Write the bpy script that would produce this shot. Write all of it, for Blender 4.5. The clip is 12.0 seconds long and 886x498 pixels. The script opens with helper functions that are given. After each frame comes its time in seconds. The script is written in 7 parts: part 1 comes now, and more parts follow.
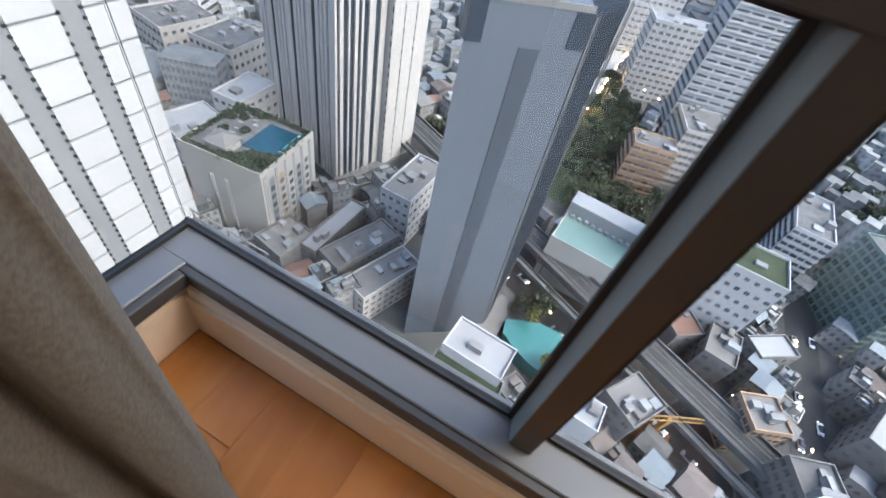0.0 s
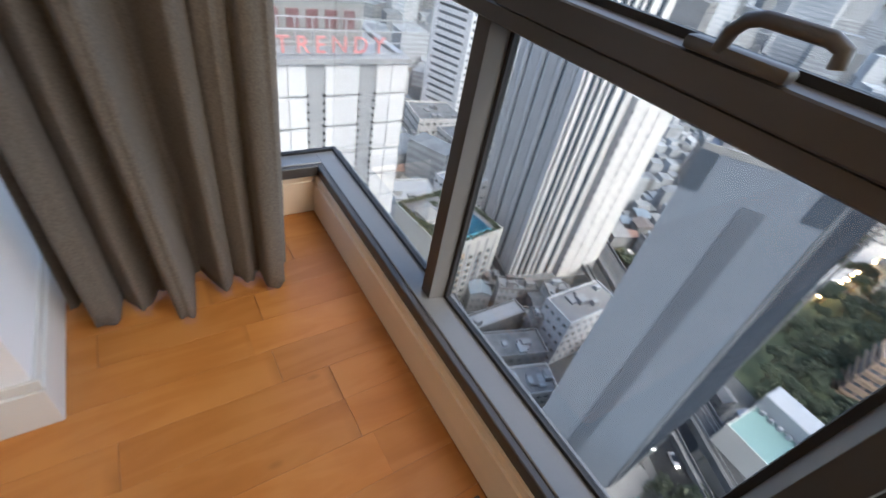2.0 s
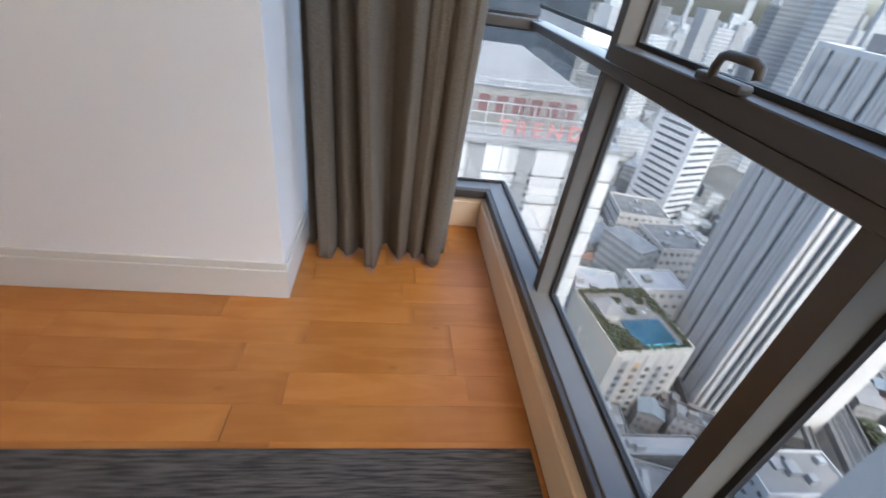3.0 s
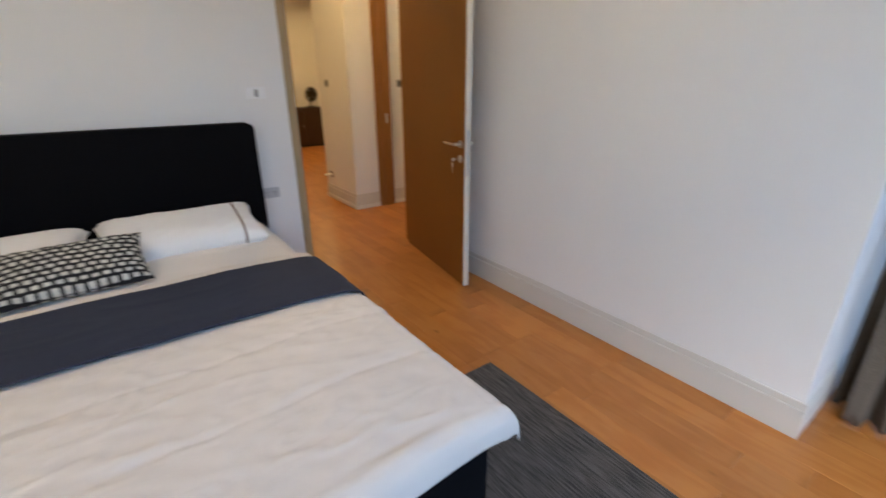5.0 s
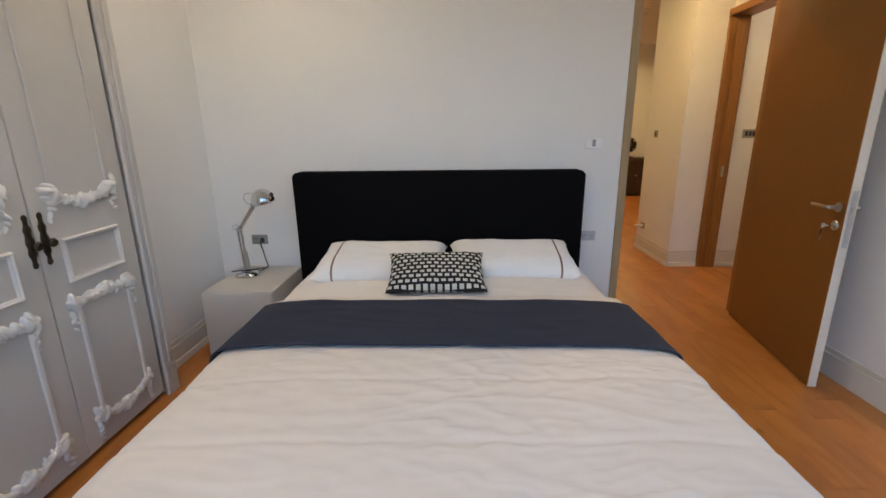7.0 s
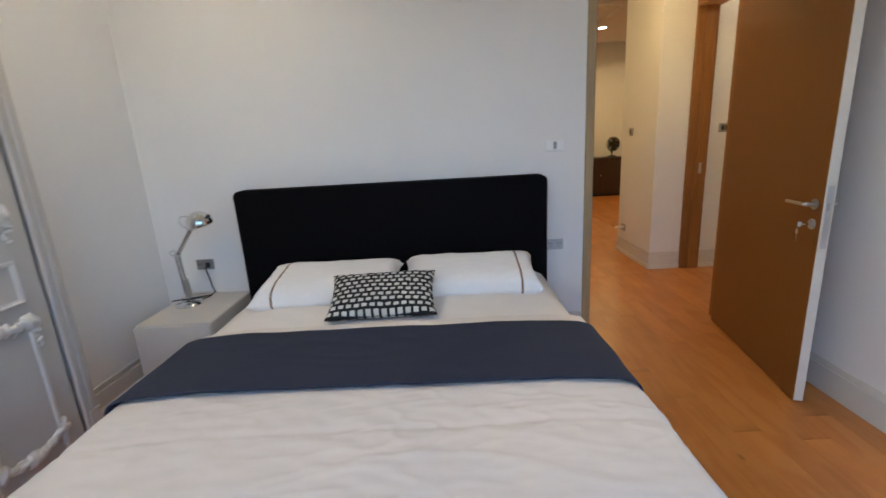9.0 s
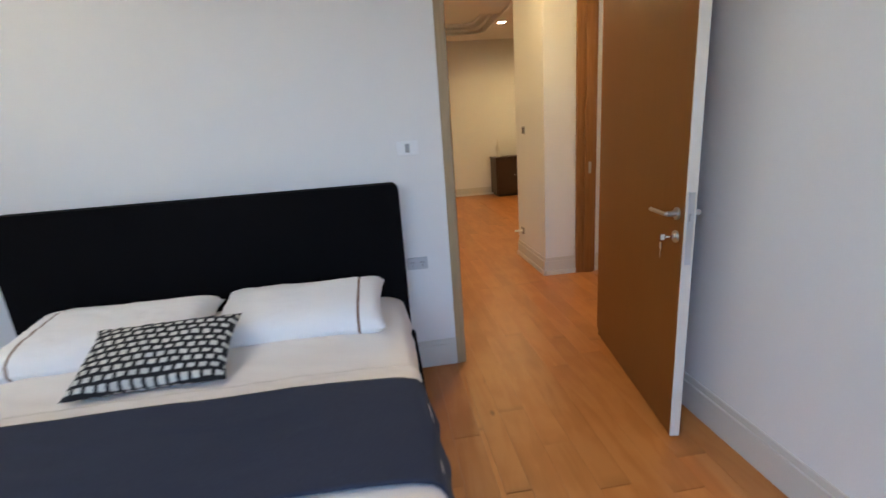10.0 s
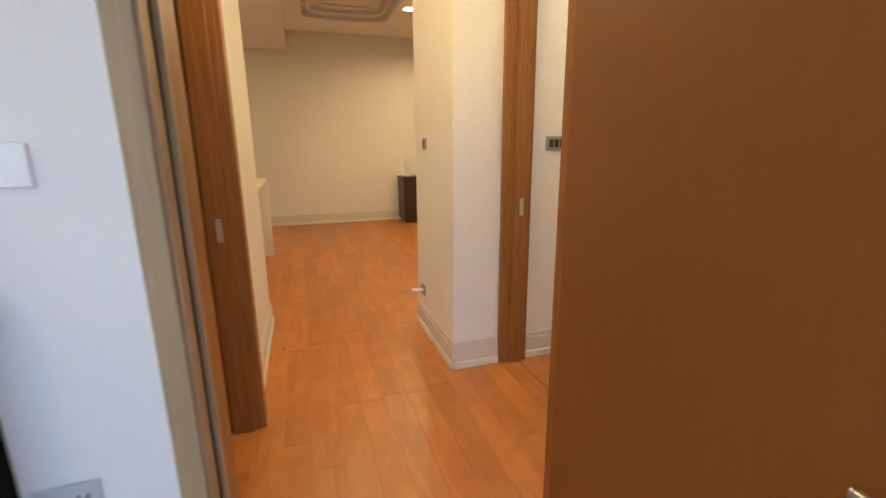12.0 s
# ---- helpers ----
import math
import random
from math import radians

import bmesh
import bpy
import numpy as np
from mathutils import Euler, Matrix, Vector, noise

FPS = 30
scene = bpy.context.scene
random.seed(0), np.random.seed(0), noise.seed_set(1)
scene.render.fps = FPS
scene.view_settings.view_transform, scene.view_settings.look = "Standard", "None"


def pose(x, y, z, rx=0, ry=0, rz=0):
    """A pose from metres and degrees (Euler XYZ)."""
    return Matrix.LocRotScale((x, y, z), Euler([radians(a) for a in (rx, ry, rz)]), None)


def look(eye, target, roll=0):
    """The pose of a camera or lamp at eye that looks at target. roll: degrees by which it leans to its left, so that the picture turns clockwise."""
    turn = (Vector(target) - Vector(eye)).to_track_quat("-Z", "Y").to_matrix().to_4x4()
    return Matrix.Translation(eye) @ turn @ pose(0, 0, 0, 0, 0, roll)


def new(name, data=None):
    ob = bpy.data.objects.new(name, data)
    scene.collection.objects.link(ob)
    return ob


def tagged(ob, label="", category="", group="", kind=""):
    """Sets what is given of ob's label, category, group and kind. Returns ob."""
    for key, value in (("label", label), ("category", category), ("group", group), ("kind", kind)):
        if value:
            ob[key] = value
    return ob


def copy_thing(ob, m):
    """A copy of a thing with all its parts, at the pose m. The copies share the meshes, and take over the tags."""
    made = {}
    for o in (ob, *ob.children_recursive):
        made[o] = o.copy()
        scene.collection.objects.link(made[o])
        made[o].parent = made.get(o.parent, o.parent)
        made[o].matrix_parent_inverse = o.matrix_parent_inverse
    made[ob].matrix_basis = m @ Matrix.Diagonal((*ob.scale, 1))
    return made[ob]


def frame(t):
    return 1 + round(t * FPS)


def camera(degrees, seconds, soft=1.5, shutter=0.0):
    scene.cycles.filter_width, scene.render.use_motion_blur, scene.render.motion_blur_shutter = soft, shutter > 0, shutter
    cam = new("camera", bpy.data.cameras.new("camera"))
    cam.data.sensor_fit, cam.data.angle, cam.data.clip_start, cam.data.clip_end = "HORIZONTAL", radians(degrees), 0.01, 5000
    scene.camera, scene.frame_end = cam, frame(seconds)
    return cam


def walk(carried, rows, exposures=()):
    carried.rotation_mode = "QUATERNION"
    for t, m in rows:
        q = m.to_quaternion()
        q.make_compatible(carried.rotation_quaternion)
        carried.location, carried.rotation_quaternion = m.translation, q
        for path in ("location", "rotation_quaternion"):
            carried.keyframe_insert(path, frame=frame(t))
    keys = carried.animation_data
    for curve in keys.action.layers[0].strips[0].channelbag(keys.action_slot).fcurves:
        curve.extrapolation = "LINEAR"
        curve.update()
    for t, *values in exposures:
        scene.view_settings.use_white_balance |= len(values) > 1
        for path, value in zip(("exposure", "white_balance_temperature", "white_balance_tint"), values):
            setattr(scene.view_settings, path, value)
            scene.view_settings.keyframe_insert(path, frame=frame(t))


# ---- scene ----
cam = camera(91.1, 12.0, shutter=0.35)
PATH = [
    (0, (1.407, -3.344, 1.076), (1.814, -4.636, -0.395), 14.7),
    (0.5, (1.243, -3.269, 1.112), (1.648, -4.571, -0.351), 18.3),
    (1, (1.026, -3.238, 1.11), (1.57, -4.536, -0.311), 20.6),
    (1.5, (0.79, -3.176, 1.16), (1.627, -4.387, -0.194), 18.6),
    (2, (0.538, -3.132, 1.187), (1.729, -4.129, -0.073), 13.0),
    (2.5, (0.272, -3.138, 1.197), (1.764, -3.786, 0.033), 10.1),
    (2.7, (0.171, -3.141, 1.205), (1.731, -3.645, 0.059), 9.9),
    (4.3, (-0.425, -3.091, 1.292), (1.183, -2.23, 0.473), 2.7),
    (4.5, (-0.499, -3.041, 1.344), (1.002, -1.993, 0.538), 1.8),
    (5, (-0.538, -3.037, 1.366), (0.566, -1.534, 0.642), -0.2),
    (5.5, (-0.575, -3.062, 1.352), (0.105, -1.283, 0.742), -1.4),
    (5.6, (-0.627, -3.071, 1.358), (-0.005, -1.264, 0.769), -1.1),
    (6, (-0.678, -3.027, 1.371), (-0.392, -1.127, 0.815), -2.3),
    (6.5, (-0.705, -3.032, 1.371), (-0.636, -1.102, 0.851), -1.7),
    (7, (-0.7, -3.042, 1.363), (-0.757, -1.109, 0.853), -0.7),
    (7.2, (-0.695, -3.046, 1.365), (-0.773, -1.114, 0.857), -0.3),
    (8.8, (-0.5, -2.9, 1.352), (-0.576, -0.96, 0.872), -2.0),
    (9, (-0.442, -2.823, 1.362), (-0.486, -0.882, 0.879), -3.3),
    (9.5, (-0.19, -2.62, 1.352), (-0.099, -0.684, 0.858), -4.8),
    (10, (0.105, -2.381, 1.348), (0.333, -0.459, 0.843), -4.2),
    (10.5, (0.335, -2.047, 1.34), (0.655, -0.138, 0.836), -3.8),
    (11, (0.533, -1.693, 1.34), (0.939, 0.203, 0.851), -2.9),
    (11.5, (0.638, -1.303, 1.324), (1.111, 0.583, 0.856), -2.1),
    (12, (0.715, -0.906, 1.317), (1.31, 0.949, 0.862), -0.5),
]
walk(cam, [(t, look(eye, target, roll)) for t, eye, target, roll in PATH], [(0.0, 3.2, 6850, 11), (1.0, 3.22, 6850, 11), (2.5, 3.28, 6750, 11), (4.5, 3.42, 6300, 8), (5.5, 3.38, 6120, 8), (6.0, 3.46, 6150, 8), (7.0, 3.38, 6150, 8), (9.0, 3.37, 5700, 6), (10.5, 3.72, 5400, 6), (11.5, 3.86, 5450, 7), (12.0, 4.08, 5550, 7)])

SKY_ELEV, SKY_ROT = radians(52), radians(272)
world = bpy.data.worlds.new("sky")
scene.world = world
world.use_nodes = True
wn, wl = world.node_tree.nodes, world.node_tree.links
sky = wn.new("ShaderNodeTexSky")
sky.sky_type, sky.sun_disc = "NISHITA", False
sky.sun_elevation, sky.sun_rotation = SKY_ELEV, SKY_ROT
sky.air_density, sky.dust_density, sky.ozone_density = 1.0, 4.0, 1.0
wn["Background"].inputs["Strength"].default_value = 0.15
wl.new(sky.outputs["Color"], wn["Background"].inputs["Color"])

sun_data = bpy.data.lights.new("sun", "SUN")
sun_data.energy, sun_data.angle, sun_data.color = 0.5, radians(60), (1.0, 0.97, 0.94)
sun = new("sun", sun_data)
sun.matrix_world = look((60 * math.sin(SKY_ROT) * math.cos(SKY_ELEV), 60 * math.cos(SKY_ROT) * math.cos(SKY_ELEV), 60 * math.sin(SKY_ELEV)), (0, 0, 0))


def downlight_or_fill(x, y, z, watts, size=0.12, colour=(1.0, 0.70, 0.29)):
    data = bpy.data.lights.new("downlight_or_fill", "AREA")
    data.shape, data.size, data.energy, data.color = "DISK", size, watts, colour
    ob = new("downlight_or_fill", data)
    ob.matrix_world = look((x, y, z), (x, y + 0.001, 0))
    return ob


# Hall lamps: (2.1, 4.70) is the visible downlight; the rest are added unseen fill.
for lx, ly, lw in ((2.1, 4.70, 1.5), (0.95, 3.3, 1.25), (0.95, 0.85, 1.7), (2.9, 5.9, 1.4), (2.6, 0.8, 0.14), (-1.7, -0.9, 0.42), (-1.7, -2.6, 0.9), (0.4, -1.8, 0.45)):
    downlight_or_fill(lx, ly, 2.9 if ly > 0 else 2.86, lw, 0.12, (1.0, 0.65, 0.26) if ly > 0 else (1.0, 0.76, 0.50))


def material(name):
    m = bpy.data.materials.new(name)
    m.use_nodes = True
    return m, m.node_tree.nodes, m.node_tree.links, m.node_tree.nodes["Principled BSDF"]


def ramp(nodes, stops):
    r = nodes.new("ShaderNodeValToRGB")
    while len(r.color_ramp.elements) < len(stops):
        r.color_ramp.elements.new(0.5)
    for e, (p, c) in zip(r.color_ramp.elements, stops):
        e.position, e.color = p, (*c, 1)
    return r


def surface(name, colour, rough=0.6, metal=0.0, vary=0.08, scale=6.0, grain=120.0, bump=0.05, stretch=(1, 1, 1), spec=0.5, random_tint=0.0, sheen=0.0):
    """A plain surface with stains at a large scale, grain and fine relief at a small one."""
    m, n, l, p = material(name)
    tc = n.new("ShaderNodeTexCoord")
    mp = n.new("ShaderNodeMapping")
    mp.inputs["Scale"].default_value = stretch
    l.new(tc.outputs["Object"], mp.inputs["Vector"])
    big, small = n.new("ShaderNodeTexNoise"), n.new("ShaderNodeTexNoise")
    big.inputs["Scale"].default_value, big.inputs["Detail"].default_value = scale, 6
    small.inputs["Scale"].default_value, small.inputs["Detail"].default_value = grain, 3
    for t in (big, small):
        l.new(mp.outputs["Vector"], t.inputs["Vector"])
    mix = n.new("ShaderNodeMath")
    mix.operation = "MULTIPLY_ADD"
    l.new(small.outputs["Fac"], mix.inputs[0])
    mix.inputs[1].default_value = 0.35
    l.new(big.outputs["Fac"], mix.inputs[2])
    c = np.array(colour)
    r = ramp(n, ((0.35, tuple(c * (1 - vary))), (1.0, tuple(np.minimum(c * (1 + vary), 0.95)))))
    l.new(mix.outputs[0], r.inputs["Fac"])
    out = r.outputs["Color"]
    if random_tint:
        oi, hs = n.new("ShaderNodeObjectInfo"), n.new("ShaderNodeHueSaturation")
        mr = n.new("ShaderNodeMapRange")
        mr.inputs["To Min"].default_value, mr.inputs["To Max"].default_value = 1 - random_tint, 1 + random_tint
        l.new(oi.outputs["Random"], mr.inputs["Value"])
        l.new(mr.outputs["Result"], hs.inputs["Value"])
        l.new(out, hs.inputs["Color"])
        out = hs.outputs["Color"]
    l.new(out, p.inputs["Base Color"])
    p.inputs["Roughness"].default_value, p.inputs["Metallic"].default_value = rough, metal
    p.inputs["Specular IOR Level"].default_value = spec
    p.inputs["Sheen Weight"].default_value = sheen
    if bump:
        b = n.new("ShaderNodeBump")
        b.inputs["Strength"].default_value, b.inputs["Distance"].default_value = bump, 0.01
        l.new(small.outputs["Fac"], b.inputs["Height"])
        l.new(b.outputs["Normal"], p.inputs["Normal"])
    return m


def plank_wood(name, dark, mid, light, rough=0.33):
    """Wood with long grain along y, knots and a tint of its own for every piece."""
    m, n, l, p = material(name)
    tc, oi = n.new("ShaderNodeTexCoord"), n.new("ShaderNodeObjectInfo")
    off = n.new("ShaderNodeVectorMath")
    off.operation = "MULTIPLY_ADD"
    l.new(oi.outputs["Random"], off.inputs[0])
    off.inputs[1].default_value = (31.0, 57.0, 13.0)
    l.new(tc.outputs["Object"], off.inputs[2])
    mp = n.new("ShaderNodeMapping")
    mp.inputs["Scale"].default_value = (6, 1.0, 4)
    l.new(off.outputs["Vector"], mp.inputs["Vector"])
    grain, cloud, fibre = (n.new("ShaderNodeTexNoise") for _ in range(3))
    grain.inputs["Scale"].default_value, grain.inputs["Detail"].default_value, grain.inputs["Distortion"].default_value = 2.0, 4, 1.2
    l.new(mp.outputs["Vector"], grain.inputs["Vector"])
    cloud.inputs["Scale"].default_value, cloud.inputs["Detail"].default_value = 5.0, 3
    l.new(off.outputs["Vector"], cloud.inputs["Vector"])
    mp2 = n.new("ShaderNodeMapping")
    mp2.inputs["Scale"].default_value = (160, 5, 40)
    l.new(off.outputs["Vector"], mp2.inputs["Vector"])
    fibre.inputs["Scale"].default_value = 1.0
    l.new(mp2.outputs["Vector"], fibre.inputs["Vector"])
    add = n.new("ShaderNodeMath")
    add.operation = "MULTIPLY_ADD"
    l.new(cloud.outputs["Fac"], add.inputs[0])
    add.inputs[1].default_value = 0.7
    l.new(grain.outputs["Fac"], add.inputs[2])
    add2 = n.new("ShaderNodeMath")
    add2.operation = "MULTIPLY_ADD"
    l.new(fibre.outputs["Fac"], add2.inputs[0])
    add2.inputs[1].default_value = 0.05
    l.new(add.outputs[0], add2.inputs[2])
    r = ramp(n, ((0.45, dark), (0.80, mid), (1.0, light)))
    l.new(add2.outputs[0], r.inputs["Fac"])
    mr, hs = n.new("ShaderNodeMapRange"), n.new("ShaderNodeHueSaturation")
    mr.inputs["To Min"].default_value, mr.inputs["To Max"].default_value = 0.87, 1.09
    l.new(oi.outputs["Random"], mr.inputs["Value"])
    l.new(mr.outputs["Result"], hs.inputs["Value"])
    l.new(r.outputs["Color"], hs.inputs["Color"])
    # dark burr at some of the ends
    sy = n.new("ShaderNodeSeparateXYZ")
    l.new(tc.outputs["Generated"], sy.inputs["Vector"])
    er = ramp(n, ((0.0, (1, 1, 1)), (0.045, (0, 0, 0))))
    l.new(sy.outputs["Y"], er.inputs["Fac"])
    em = n.new("ShaderNodeMath")
    em.operation = "MULTIPLY"
    l.new(er.outputs["Color"], em.inputs[0])
    cr = ramp(n, ((0.45, (0, 0, 0)), (0.62, (0.55, 0.55, 0.55))))
    l.new(cloud.outputs["Fac"], cr.inputs["Fac"])
    l.new(cr.outputs["Color"], em.inputs[1])
    bx = n.new("ShaderNodeMix")
    bx.data_type = "RGBA"
    l.new(em.outputs[0], bx.inputs["Factor"])
    l.new(hs.outputs["Color"], bx.inputs["A"])
    bx.inputs["B"].default_value = (*[c * 0.62 for c in dark], 1)
    # small dark knots, a little longer along the grain
    km, kv = n.new("ShaderNodeMapping"), n.new("ShaderNodeTexVoronoi")
    km.inputs["Scale"].default_value = (5.5, 2.6, 1.0)
    l.new(off.outputs["Vector"], km.inputs["Vector"])
    l.new(km.outputs["Vector"], kv.inputs["Vector"])
    kv.inputs["Scale"].default_value = 1.0
    kr = ramp(n, ((0.03, (0.8, 0.8, 0.8)), (0.085, (0, 0, 0))))
    l.new(kv.outputs["Distance"], kr.inputs["Fac"])
    kx = n.new("ShaderNodeMix")
    kx.data_type = "RGBA"
    l.new(kr.outputs["Color"], kx.inputs["Factor"])
    l.new(bx.outputs["Result"], kx.inputs["A"])
    kx.inputs["B"].default_value = (*[c * 0.5 for c in dark], 1)
    l.new(kx.outputs["Result"], p.inputs["Base Color"])
    p.inputs["Roughness"].default_value = rough
    b = n.new("ShaderNodeBump")
    b.inputs["Strength"].default_value, b.inputs["Distance"].default_value = 0.06, 0.004
    l.new(fibre.outputs["Fac"], b.inputs["Height"])
    l.new(b.outputs["Normal"], p.inputs["Normal"])
    return m


def veneer(name, dark, light, rough=0.4):
    """Straight-grained door veneer, grain along z."""
    m, n, l, p = material(name)
    tc, mp, t = n.new("ShaderNodeTexCoord"), n.new("ShaderNodeMapping"), n.new("ShaderNodeTexNoise")
    mp.inputs["Scale"].default_value = (55, 55, 2.2)
    l.new(tc.outputs["Object"], mp.inputs["Vector"])
    l.new(mp.outputs["Vector"], t.inputs["Vector"])
    t.inputs["Scale"].default_value, t.inputs["Detail"].default_value = 1.5, 6
    r = ramp(n, ((0.3, dark), (0.75, light)))
    l.new(t.outputs["Fac"], r.inputs["Fac"])
    l.new(r.outputs["Color"], p.inputs["Base Color"])
    p.inputs["Roughness"].default_value, p.inputs["Specular IOR Level"].default_value = rough, 0.3
    b = n.new("ShaderNodeBump")
    b.inputs["Strength"].default_value, b.inputs["Distance"].default_value = 0.04, 0.003
    l.new(t.outputs["Fac"], b.inputs["Height"])
    l.new(b.outputs["Normal"], p.inputs["Normal"])
    return m


def woven(name, a, b, warp, weft, rough=0.9, bump=0.4, sheen=0.2, spec=0.2):
    """Cloth or carpet: streaks of two tones along y and a fine weave."""
    m, n, l, p = material(name)
    tc, mp, t = n.new("ShaderNodeTexCoord"), n.new("ShaderNodeMapping"), n.new("ShaderNodeTexNoise")
    mp.inputs["Scale"].default_value = (warp, weft, warp)
    l.new(tc.outputs["Object"], mp.inputs["Vector"])
    l.new(mp.outputs["Vector"], t.inputs["Vector"])
    t.inputs["Scale"].default_value, t.inputs["Detail"].default_value = 1.0, 5
    r = ramp(n, ((0.35, a), (0.65, b)))
    l.new(t.outputs["Fac"], r.inputs["Fac"])
    l.new(r.outputs["Color"], p.inputs["Base Color"])
    fine = n.new("ShaderNodeTexNoise")
    fine.inputs["Scale"].default_value = 350
    l.new(tc.outputs["Object"], fine.inputs["Vector"])
    bp = n.new("ShaderNodeBump")
    bp.inputs["Strength"].default_value, bp.inputs["Distance"].default_value = bump, 0.004
    l.new(fine.outputs["Fac"], bp.inputs["Height"])
    l.new(bp.outputs["Normal"], p.inputs["Normal"])
    p.inputs["Roughness"].default_value, p.inputs["Sheen Weight"].default_value = rough, sheen
    p.inputs["Specular IOR Level"].default_value = spec
    return m


def pane_glass(name, tint):
    m, n, l, p = material(name)
    n.remove(p)
    tr, gl, fr, mx = n.new("ShaderNodeBsdfTransparent"), n.new("ShaderNodeBsdfGlossy"), n.new("ShaderNodeLayerWeight"), n.new("ShaderNodeMixShader")
    pw, sc = n.new("ShaderNodeMath"), n.new("ShaderNodeMath")
    pw.operation, sc.operation = "POWER", "MULTIPLY_ADD"
    pw.inputs[1].default_value = 5.0
    sc.inputs[1].default_value, sc.inputs[2].default_value = 0.9, 0.018
    l.new(fr.outputs["Facing"], pw.inputs[0])
    l.new(pw.outputs[0], sc.inputs[0])
    tr.inputs["Color"].default_value = (*tint, 1)
    gl.inputs["Roughness"].default_value = 0.0
    fr.inputs["Blend"].default_value = 0.5
    l.new(sc.outputs[0], mx.inputs["Fac"])
    l.new(tr.outputs["BSDF"], mx.inputs[1])
    l.new(gl.outputs["BSDF"], mx.inputs[2])
    l.new(mx.outputs["Shader"], n["Material Output"].inputs["Surface"])
    return m


def lamp_face(name, colour, strength):
    m, n, l, p = material(name)
    p.inputs["Base Color"].default_value = (*colour, 1)
    p.inputs["Emission Color"].default_value = (*colour, 1)
    p.inputs["Emission Strength"].default_value = strength
    return m


M_WALL = surface("wall_paint", (0.82, 0.813, 0.80), 0.75, vary=0.025, scale=1.5, grain=260, bump=0.10, stretch=(1, 1, 0.35))
M_CEIL = surface("ceiling_paint", (0.80, 0.79, 0.77), 0.85, vary=0.02, scale=1.2, bump=0.03)
M_BASE = surface("baseboard_paint", (0.66, 0.64, 0.59), 0.45, vary=0.03, scale=3, bump=0.02)
M_FLOOR = plank_wood("floor_planks", (0.37, 0.129, 0.022), (0.435, 0.160, 0.032), (0.485, 0.195, 0.046), 0.36)
M_UNDER = surface("plank_joint", (0.27, 0.10, 0.028), 0.8)
M_SILLWOOD = surface("window_baseboard_wood", (0.76, 0.60, 0.43), 0.5, vary=0.06, scale=4, stretch=(0.3, 6, 6))
M_ALU = surface("anodised_aluminium", (0.075, 0.068, 0.062), 0.42, metal=0.35, vary=0.05, scale=8, bump=0.01)
M_ALULIGHT = surface("aluminium_sill", (0.18, 0.182, 0.18), 0.4, metal=0.3, vary=0.05, scale=8, bump=0.01)
M_GASKET = surface("black_gasket", (0.012, 0.012, 0.013), 0.6)
M_GLASS = pane_glass("window_glass", (0.61, 0.645, 0.67))
M_CURTAIN = woven("curtain_cloth", (0.116, 0.096, 0.076), (0.160, 0.134, 0.106), 180, 180, 0.85, 0.25, 0.05, 0.1)
M_DOOR = veneer("door_veneer", (0.216, 0.083, 0.0158), (0.232, 0.091, 0.018))
M_DOOREDGE = surface("door_edge_lipping", (0.72, 0.66, 0.56), 0.5, vary=0.04)
M_JAMB = veneer("jamb_veneer", (0.34, 0.245, 0.128), (0.44, 0.325, 0.19))
M_JAMBDARK = veneer("hall_jamb_veneer", (0.26, 0.11, 0.03), (0.36, 0.165, 0.05))
M_PALEPLATE = surface("pale_grey_plate", (0.50, 0.51, 0.53), 0.4, vary=0.02, bump=0.0)
M_STEEL = surface("brushed_steel", (0.55, 0.54, 0.52), 0.3, metal=1.0, vary=0.05, grain=300, bump=0.02)
M_CHROME = surface("chrome", (0.72, 0.72, 0.72), 0.09, metal=1.0, vary=0.02, bump=0.0)
M_BLACKCLOTH = woven("black_upholstery", (0.004, 0.004, 0.005), (0.007, 0.007, 0.0085), 200, 200, 0.95, 0.3, 0.0, 0.06)
M_NAVY = woven("navy_runner_cloth", (0.029, 0.034, 0.056), (0.040, 0.046, 0.072), 300, 300, 0.9, 0.3, 0.05, 0.08)
M_SHEET = surface("white_bed_linen", (0.79, 0.755, 0.715), 0.85, vary=0.03, scale=8, grain=400, bump=0.06, sheen=0.2)
M_DUVET = surface("duvet_cotton", (0.73, 0.685, 0.64), 0.85, vary=0.03, scale=8, grain=20, bump=0.12, stretch=(0.8, 1.7, 1), sheen=0.2)
M_MATTRESS = surface("mattress_cover", (0.72, 0.76, 0.80), 0.85, vary=0.03, grain=300, bump=0.1)
M_RUG = woven("dark_grey_rug", (0.035, 0.032, 0.030), (0.115, 0.105, 0.095), 140, 9, 0.95, 0.8, 0.1)
M_GREIGE = surface("greige_lacquer", (0.56, 0.53, 0.485), 0.4, vary=0.03, scale=3, bump=0.02)
M_WARDROBE = surface("wardrobe_paint", (0.58, 0.555, 0.52), 0.5, vary=0.05, scale=4, bump=0.04)
M_CARVED = surface("carved_moulding_paint", (0.76, 0.74, 0.71), 0.5, vary=0.06, scale=30, bump=0.1)
M_BRONZE = surface("dark_bronze", (0.05, 0.035, 0.02), 0.4, metal=0.8, vary=0.3, scale=40)
M_PLATE = surface("white_plastic", (0.90, 0.905, 0.91), 0.22, vary=0.01, bump=0.0)
M_GREYPLATE = surface("grey_metal_plate", (0.32, 0.31, 0.30), 0.35, metal=0.5, vary=0.04, bump=0.0)
M_DARKPLASTIC = surface("dark_plastic", (0.02, 0.02, 0.022), 0.45, bump=0.0)
M_DARKWOOD = surface("dark_stained_wood", (0.045, 0.022, 0.012), 0.35, vary=0.2, scale=5, stretch=(8, 8, 1))
